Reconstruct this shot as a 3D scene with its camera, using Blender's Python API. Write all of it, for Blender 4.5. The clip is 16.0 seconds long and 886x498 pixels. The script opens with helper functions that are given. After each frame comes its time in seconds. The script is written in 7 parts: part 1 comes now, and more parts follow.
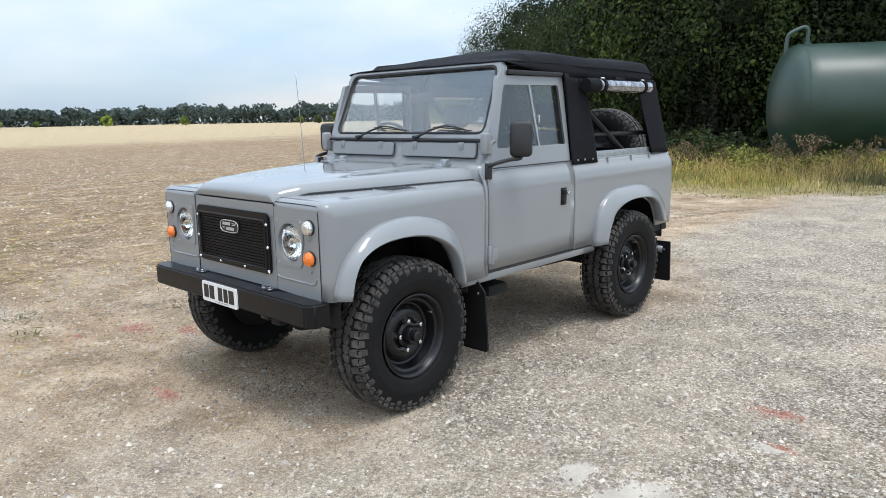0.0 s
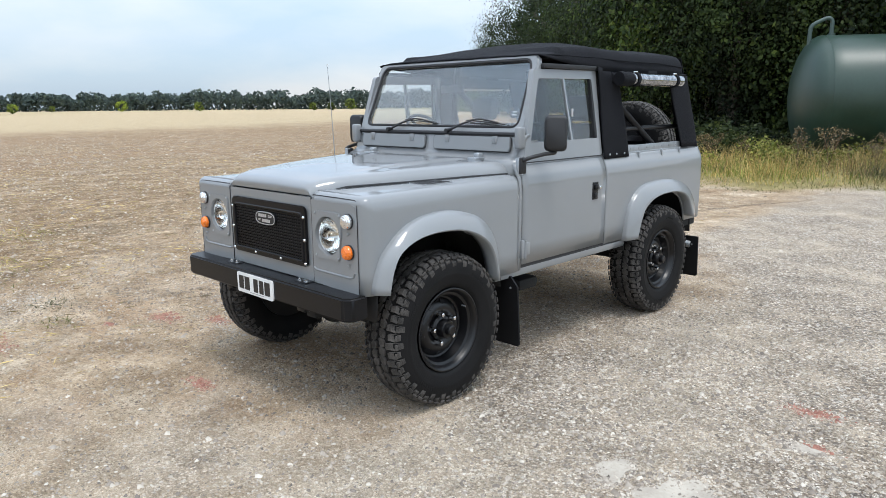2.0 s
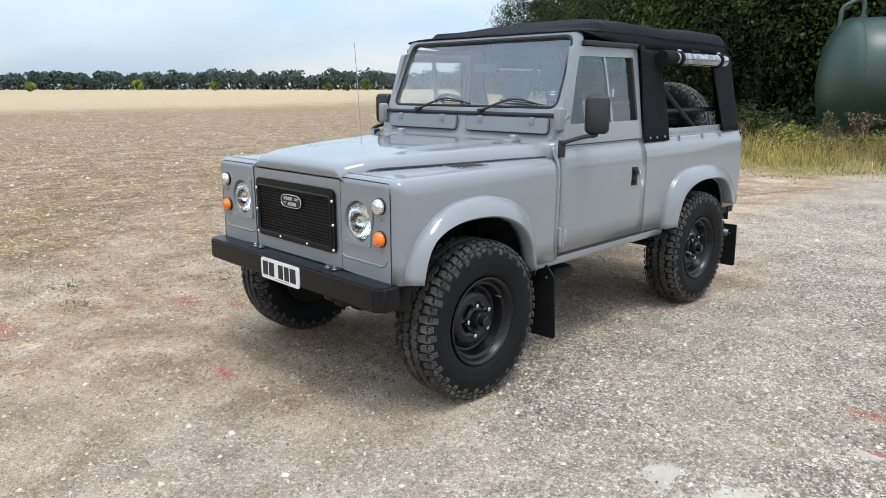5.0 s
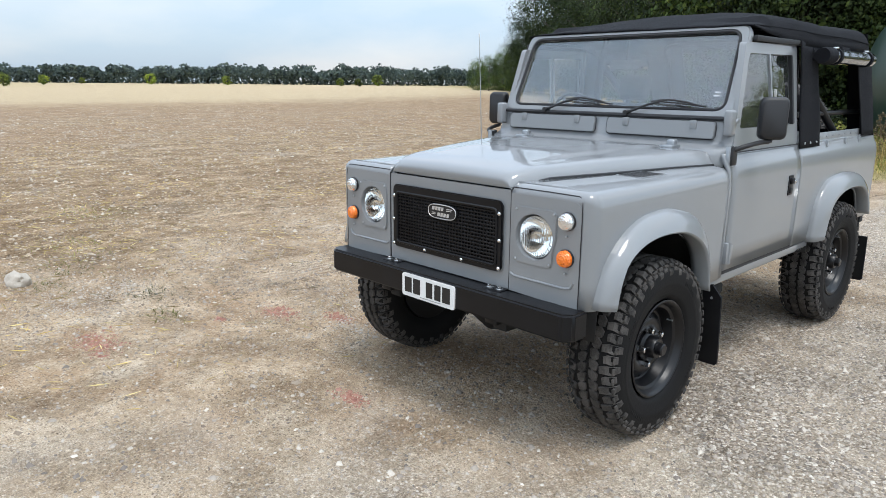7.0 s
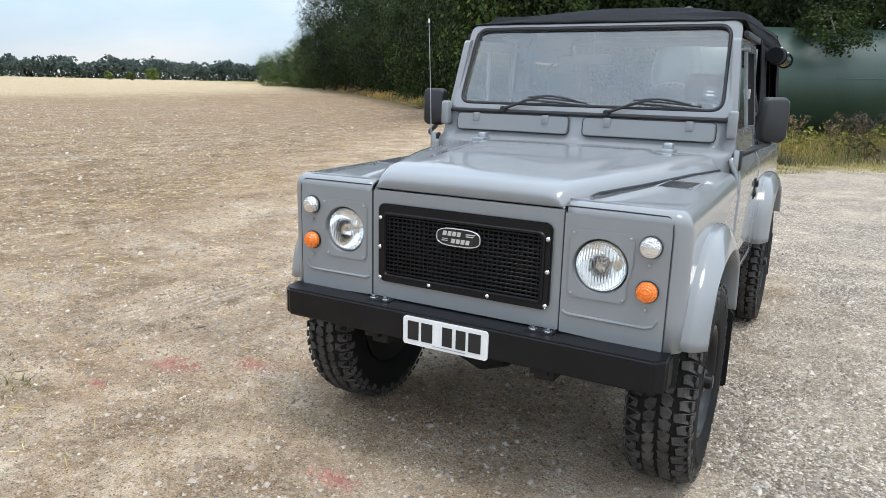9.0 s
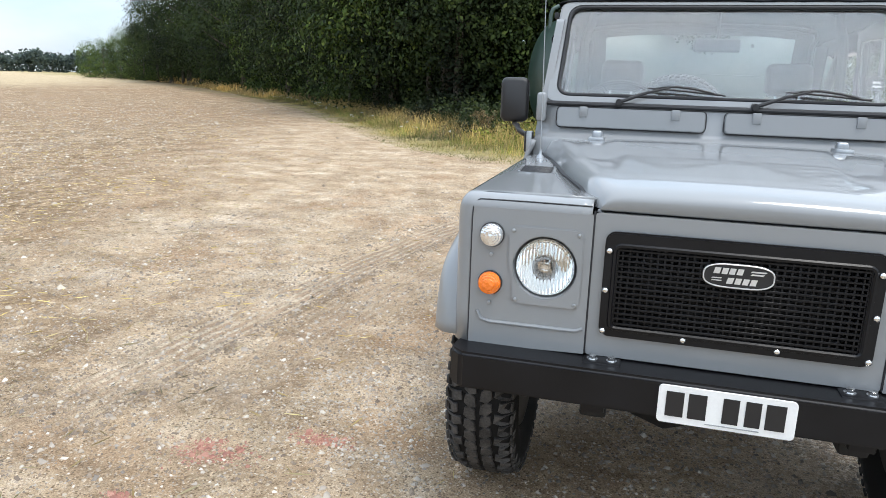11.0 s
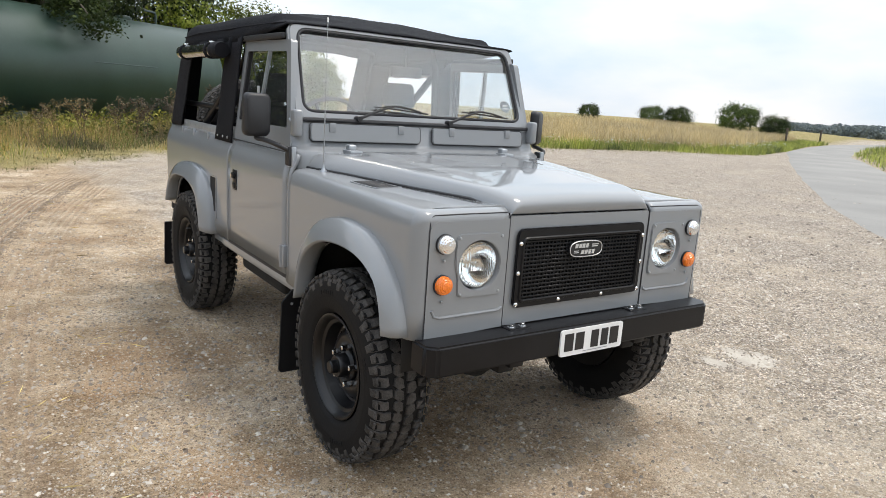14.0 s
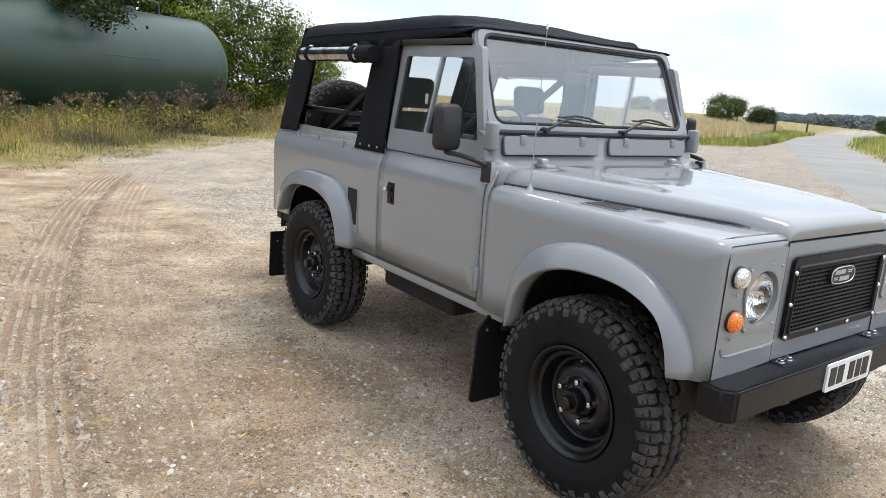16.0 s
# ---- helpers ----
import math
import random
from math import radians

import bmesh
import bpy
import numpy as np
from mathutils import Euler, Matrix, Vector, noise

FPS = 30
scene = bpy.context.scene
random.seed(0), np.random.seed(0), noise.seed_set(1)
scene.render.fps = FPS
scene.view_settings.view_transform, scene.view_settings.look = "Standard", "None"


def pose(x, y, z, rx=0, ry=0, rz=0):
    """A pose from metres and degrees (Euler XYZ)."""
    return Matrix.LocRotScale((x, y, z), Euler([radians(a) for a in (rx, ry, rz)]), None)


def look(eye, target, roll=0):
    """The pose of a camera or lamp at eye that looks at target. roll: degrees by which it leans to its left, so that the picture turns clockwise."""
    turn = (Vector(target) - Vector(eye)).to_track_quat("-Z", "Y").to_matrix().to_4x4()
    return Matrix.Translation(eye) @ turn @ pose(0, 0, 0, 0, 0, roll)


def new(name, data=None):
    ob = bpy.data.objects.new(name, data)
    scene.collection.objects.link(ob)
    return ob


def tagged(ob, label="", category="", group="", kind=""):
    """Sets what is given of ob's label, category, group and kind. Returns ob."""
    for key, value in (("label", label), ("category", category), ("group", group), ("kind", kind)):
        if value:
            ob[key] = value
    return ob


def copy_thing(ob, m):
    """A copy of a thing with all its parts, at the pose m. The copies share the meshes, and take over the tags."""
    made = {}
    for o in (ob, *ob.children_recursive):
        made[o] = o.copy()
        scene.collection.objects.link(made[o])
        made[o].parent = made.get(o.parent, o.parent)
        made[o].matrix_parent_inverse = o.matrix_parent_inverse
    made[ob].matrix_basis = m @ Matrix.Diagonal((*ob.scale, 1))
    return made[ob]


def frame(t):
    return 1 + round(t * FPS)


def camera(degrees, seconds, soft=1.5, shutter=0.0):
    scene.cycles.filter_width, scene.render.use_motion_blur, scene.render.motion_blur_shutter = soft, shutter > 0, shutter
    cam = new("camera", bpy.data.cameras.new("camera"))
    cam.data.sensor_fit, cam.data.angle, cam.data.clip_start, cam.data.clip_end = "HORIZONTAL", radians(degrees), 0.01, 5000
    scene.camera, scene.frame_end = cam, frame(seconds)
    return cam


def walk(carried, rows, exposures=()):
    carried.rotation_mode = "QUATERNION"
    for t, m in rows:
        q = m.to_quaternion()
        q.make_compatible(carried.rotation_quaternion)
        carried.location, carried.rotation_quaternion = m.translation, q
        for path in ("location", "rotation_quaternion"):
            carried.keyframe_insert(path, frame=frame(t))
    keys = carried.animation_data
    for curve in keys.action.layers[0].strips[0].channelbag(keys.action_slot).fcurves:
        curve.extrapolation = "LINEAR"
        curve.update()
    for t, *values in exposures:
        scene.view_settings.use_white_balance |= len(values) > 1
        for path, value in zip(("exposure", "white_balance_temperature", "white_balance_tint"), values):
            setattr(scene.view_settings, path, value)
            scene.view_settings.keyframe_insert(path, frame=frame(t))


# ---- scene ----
cam = camera(64.8, 16.0, soft=0.7)
PATH = [
    (0, (0.022, -0.049, 1.547), (-1.324, 1.384, 1.179), -1.0),
    (0.5, (-0.027, -0.087, 1.563), (-1.378, 1.339, 1.188), -0.7),
    (1, (-0.047, -0.113, 1.576), (-1.404, 1.306, 1.194), -0.7),
    (1.5, (-0.076, -0.127, 1.571), (-1.437, 1.285, 1.178), -0.5),
    (2, (-0.071, -0.134, 1.58), (-1.436, 1.271, 1.18), -0.5),
    (2.5, (-0.052, -0.118, 1.573), (-1.421, 1.282, 1.166), -0.5),
    (3, (-0.031, -0.106, 1.576), (-1.403, 1.289, 1.162), -0.3),
    (3.5, (-0.028, -0.109, 1.574), (-1.403, 1.281, 1.153), -0.2),
    (3.7, (-0.039, -0.12, 1.561), (-1.418, 1.268, 1.144), -0.2),
    (5.8, (-0.529, -0.044, 1.565), (-1.917, 1.319, 1.1), 0.1),
    (6, (-0.598, -0.046, 1.549), (-1.988, 1.317, 1.091), 0.2),
    (6.5, (-0.83, -0.192, 1.549), (-2.227, 1.165, 1.093), 0.4),
    (7, (-1.076, -0.336, 1.571), (-2.475, 1.018, 1.112), 0.5),
    (7.5, (-1.412, -0.301, 1.534), (-2.795, 1.065, 1.065), 0.5),
    (8, (-1.675, -0.265, 1.549), (-2.961, 1.191, 1.074), 0.7),
    (8.2, (-1.76, -0.305, 1.554), (-2.992, 1.198, 1.082), 0.8),
    (10.3, (-3.209, -0.377, 1.515), (-3.742, 1.498, 1.065), 2.1),
    (10.5, (-3.365, -0.356, 1.51), (-3.89, 1.519, 1.056), 2.1),
    (11, (-3.664, -0.123, 1.486), (-4.194, 1.75, 1.024), 1.8),
    (11.5, (-3.924, 0.063, 1.504), (-4.366, 1.957, 1.04), 2.0),
    (12, (-4.202, 0.051, 1.501), (-4.094, 1.998, 1.058), 3.0),
    (12.5, (-4.539, -0.138, 1.523), (-3.92, 1.716, 1.096), 3.6),
    (13, (-4.866, -0.148, 1.565), (-4.021, 1.616, 1.145), 3.8),
    (13.5, (-5.212, -0.066, 1.566), (-4.209, 1.613, 1.145), 4.1),
    (14, (-5.489, -0.098, 1.544), (-4.37, 1.508, 1.132), 4.0),
    (14.5, (-5.713, -0.063, 1.516), (-4.587, 1.537, 1.1), 3.9),
    (15, (-5.974, 0.179, 1.511), (-4.852, 1.779, 1.086), 4.0),
    (15.5, (-6.172, 0.42, 1.581), (-5.053, 2.02, 1.15), 4.1),
    (16, (-6.198, 0.699, 1.571), (-5.034, 2.266, 1.135), 4.0),
]
walk(cam, [(t, look(eye, target, roll)) for t, eye, target, roll in PATH],
     exposures=[(0, -0.04, 6250, 10), (8.2, -0.02, 6250, 10), (10.3, 0.22, 6350, 10), (11.3, 0.25, 6400, 10), (12.4, 0.13, 6750, 12), (13.2, 0.02, 6850, 12), (14.4, -0.05, 6850, 12), (15.3, 0.02, 6750, 12), (16, 0.05, 6650, 12)])
scene.view_settings.exposure = 0.0

# ---- world and sun: bright haze, thin cloud towards the open side ----
SUN_AZ, SUN_EL = radians(108), radians(71)
world = bpy.data.worlds.new("world")
scene.world = world
world.use_nodes = True
wn, wl = world.node_tree.nodes, world.node_tree.links
wn.clear()
w_out = wn.new("ShaderNodeOutputWorld")
w_bg = wn.new("ShaderNodeBackground")
w_bg.inputs["Strength"].default_value = 0.147
w_sky = wn.new("ShaderNodeTexSky")
w_sky.sky_type, w_sky.sun_disc = "NISHITA", False
w_sky.sun_elevation, w_sky.sun_rotation = SUN_EL, SUN_AZ
w_sky.air_density, w_sky.dust_density = 1.0, 2.0
w_co = wn.new("ShaderNodeTexCoord")
w_map = wn.new("ShaderNodeMapping")
w_map.inputs["Scale"].default_value = (1.6, 1.6, 4.5)
w_noise = wn.new("ShaderNodeTexNoise")
w_noise.inputs["Scale"].default_value, w_noise.inputs["Detail"].default_value = 1.7, 7
w_ramp = wn.new("ShaderNodeValToRGB")
w_ramp.color_ramp.elements[0].position, w_ramp.color_ramp.elements[1].position = 0.38, 0.68
w_ramp.color_ramp.elements[0].color = (5.0, 6.2, 7.4, 1)
w_ramp.color_ramp.elements[1].color = (7.8, 7.9, 8.0, 1)
w_sep = wn.new("ShaderNodeSeparateXYZ")
w_side = wn.new("ShaderNodeMapRange")
w_side.inputs["From Min"].default_value, w_side.inputs["From Max"].default_value = -0.9, 0.5
w_side.inputs["To Min"].default_value, w_side.inputs["To Max"].default_value = 0.62, 0.97
w_mix = wn.new("ShaderNodeMix")
w_mix.data_type = "RGBA"
wl.new(w_co.outputs["Generated"], w_map.inputs["Vector"])
wl.new(w_map.outputs["Vector"], w_noise.inputs["Vector"])
wl.new(w_noise.outputs["Fac"], w_ramp.inputs["Fac"])
wl.new(w_co.outputs["Generated"], w_sep.inputs["Vector"])
wl.new(w_sep.outputs["X"], w_side.inputs["Value"])
wl.new(w_side.outputs["Result"], w_mix.inputs["Factor"])
wl.new(w_sky.outputs["Color"], w_mix.inputs["A"])
wl.new(w_ramp.outputs["Color"], w_mix.inputs["B"])
# overcast sky: brighter overhead than at the horizon
w_up = wn.new("ShaderNodeMapRange")
w_up.inputs["From Min"].default_value, w_up.inputs["From Max"].default_value = 0.0, 1.0
w_up.inputs["To Min"].default_value, w_up.inputs["To Max"].default_value = 0.95, 2.1
w_gain = wn.new("ShaderNodeVectorMath")
w_gain.operation = "SCALE"
wl.new(w_sep.outputs["Z"], w_up.inputs["Value"])
wl.new(w_mix.outputs["Result"], w_gain.inputs[0])
wl.new(w_up.outputs["Result"], w_gain.inputs["Scale"])
wl.new(w_gain.outputs["Vector"], w_bg.inputs["Color"])
wl.new(w_bg.outputs["Background"], w_out.inputs["Surface"])

sun_data = bpy.data.lights.new("sun", "SUN")
sun_data.energy, sun_data.angle, sun_data.color = 1.95, radians(20), (1.0, 0.95, 0.88)
sun = new("sun", sun_data)
sun.matrix_world = look(Vector((math.sin(SUN_AZ) * math.cos(SUN_EL), math.cos(SUN_AZ) * math.cos(SUN_EL), math.sin(SUN_EL))) * 40, (0, 0, 0))

# ---- materials ----
def nodes_of(name):
    m = bpy.data.materials.new(name)
    m.use_nodes = True
    nt = m.node_tree
    return m, nt.nodes, nt.links, nt.nodes["Principled BSDF"]


def mat(name, c1, c2=None, rough=0.6, metal=0.0, scale=6.0, fine=90.0, bump=0.15, coat=0.0, rvar=0.1, spec=0.5, vary=0.0):
    """A surface with variation at two scales: broad tone, fine grain and relief."""
    m, n, l, b = nodes_of(name)
    c2 = c2 or tuple(v * 0.8 for v in c1)
    co = n.new("ShaderNodeTexCoord")
    big, small = n.new("ShaderNodeTexNoise"), n.new("ShaderNodeTexNoise")
    big.inputs["Scale"].default_value, big.inputs["Detail"].default_value = scale, 5
    small.inputs["Scale"].default_value, small.inputs["Detail"].default_value = fine, 4
    l.new(co.outputs["Object"], big.inputs["Vector"])
    l.new(co.outputs["Object"], small.inputs["Vector"])
    add = n.new("ShaderNodeMath")
    add.operation = "MULTIPLY_ADD"
    add.inputs[1].default_value, add.inputs[2].default_value = 0.45, -0.225
    l.new(small.outputs["Fac"], add.inputs[0])
    tot = n.new("ShaderNodeMath")
    l.new(big.outputs["Fac"], tot.inputs[0])
    l.new(add.outputs["Value"], tot.inputs[1])
    ramp = n.new("ShaderNodeValToRGB")
    ramp.color_ramp.elements[0].position, ramp.color_ramp.elements[1].position = 0.3, 0.7
    ramp.color_ramp.elements[0].color, ramp.color_ramp.elements[1].color = (*c2, 1), (*c1, 1)
    l.new(tot.outputs["Value"], ramp.inputs["Fac"])
    colour = ramp.outputs["Color"]
    if vary:
        info, hsv, mr = n.new("ShaderNodeObjectInfo"), n.new("ShaderNodeHueSaturation"), n.new("ShaderNodeMapRange")
        mr.inputs["To Min"].default_value, mr.inputs["To Max"].default_value = 1 - vary, 1 + vary
        l.new(info.outputs["Random"], mr.inputs["Value"])
        l.new(mr.outputs["Result"], hsv.inputs["Value"])
        l.new(colour, hsv.inputs["Color"])
        colour = hsv.outputs["Color"]
    l.new(colour, b.inputs["Base Color"])
    rr = n.new("ShaderNodeMapRange")
    rr.inputs["To Min"].default_value, rr.inputs["To Max"].default_value = max(0.02, rough - rvar), min(1, rough + rvar)
    l.new(tot.outputs["Value"], rr.inputs["Value"])
    l.new(rr.outputs["Result"], b.inputs["Roughness"])
    b.inputs["Metallic"].default_value = metal
    b.inputs["Coat Weight"].default_value = coat
    b.inputs["Coat Roughness"].default_value = 0.04
    b.inputs["Specular IOR Level"].default_value = spec
    if bump:
        bp = n.new("ShaderNodeBump")
        bp.inputs["Strength"].default_value, bp.inputs["Distance"].default_value = bump, 0.004
        l.new(small.outputs["Fac"], bp.inputs["Height"])
        l.new(bp.outputs["Normal"], b.inputs["Normal"])
    return m


def glass(name, tint=(0.95, 0.97, 0.96), rough=0.0, ior=1.45):
    m, n, l, b = nodes_of(name)
    b.inputs["Base Color"].default_value = (*tint, 1)
    b.inputs["Transmission Weight"].default_value = 1.0
    b.inputs["Roughness"].default_value, b.inputs["IOR"].default_value = rough, ior
    return m


def stone_mat(name, stops, rough=0.9):
    """Loose stones: each piece its own tone."""
    m, n, l, b = nodes_of(name)
    geo, ramp = n.new("ShaderNodeNewGeometry"), n.new("ShaderNodeValToRGB")
    e = ramp.color_ramp.elements
    while len(e) < len(stops):
        e.new(0.5)
    for k, (p, c) in enumerate(stops):
        e[k].position, e[k].color = p, (*c, 1)
    l.new(geo.outputs["Random Per Island"], ramp.inputs["Fac"])
    noi, mx = n.new("ShaderNodeTexNoise"), n.new("ShaderNodeMix")
    mx.data_type, mx.blend_type = "RGBA", "MULTIPLY"
    noi.inputs["Scale"].default_value, noi.inputs["Detail"].default_value = 60, 5
    l.new(geo.outputs["Position"], noi.inputs["Vector"])
    mx.inputs["Factor"].default_value = 0.5
    l.new(ramp.outputs["Color"], mx.inputs["A"])
    l.new(noi.outputs["Fac"], mx.inputs["B"])
    br = n.new("ShaderNodeBrightContrast")
    br.inputs["Bright"].default_value = 0.06
    l.new(mx.outputs["Result"], br.inputs["Color"])
    l.new(br.outputs["Color"], b.inputs["Base Color"])
    b.inputs["Roughness"].default_value, b.inputs["Specular IOR Level"].default_value = rough, 0.1
    return m


def leaf_mat(name, c1, c2, c3, patchy=1.0):
    """Foliage: tone changes from leaf to leaf, some light passes through."""
    m, n, l, b = nodes_of(name)
    geo, ramp = n.new("ShaderNodeNewGeometry"), n.new("ShaderNodeValToRGB")
    ramp.color_ramp.elements[0].color, ramp.color_ramp.elements[1].color = (*c1, 1), (*c3, 1)
    e = ramp.color_ramp.elements.new(0.55)
    e.color = (*c2, 1)
    l.new(geo.outputs["Random Per Island"], ramp.inputs["Fac"])
    info, hsv, mr = n.new("ShaderNodeObjectInfo"), n.new("ShaderNodeHueSaturation"), n.new("ShaderNodeMapRange")
    mr.inputs["To Min"].default_value, mr.inputs["To Max"].default_value = 0.6, 1.45
    l.new(info.outputs["Random"], mr.inputs["Value"])
    l.new(mr.outputs["Result"], hsv.inputs["Value"])
    clump, cr, cm = n.new("ShaderNodeTexNoise"), n.new("ShaderNodeValToRGB"), n.new("ShaderNodeMix")
    clump.inputs["Scale"].default_value, clump.inputs["Detail"].default_value = 0.42, 3
    l.new(geo.outputs["Position"], clump.inputs["Vector"])
    cr.color_ramp.elements[0].position, cr.color_ramp.elements[1].position = 0.36, 0.66
    cr.color_ramp.elements[0].color, cr.color_ramp.elements[1].color = (0.4, 0.43, 0.5, 1), (1.75, 1.65, 1.1, 1)
    l.new(clump.outputs["Fac"], cr.inputs["Fac"])
    cm.data_type, cm.blend_type = "RGBA", "MULTIPLY"
    cm.inputs["Factor"].default_value = patchy
    l.new(ramp.outputs["Color"], cm.inputs["A"])
    l.new(cr.outputs["Color"], cm.inputs["B"])
    l.new(cm.outputs["Result"], hsv.inputs["Color"])
    l.new(hsv.outputs["Color"], b.inputs["Base Color"])
    b.inputs["Roughness"].default_value, b.inputs["Specular IOR Level"].default_value = 0.6, 0.2
    tl, mx = n.new("ShaderNodeBsdfTranslucent"), n.new("ShaderNodeMixShader")
    l.new(hsv.outputs["Color"], tl.inputs["Color"])
    mx.inputs["Fac"].default_value = 0.3
    l.new(b.outputs["BSDF"], mx.inputs[1])
    l.new(tl.outputs["BSDF"], mx.inputs[2])
    l.new(mx.outputs["Shader"], n["Material Output"].inputs["Surface"])
    return m


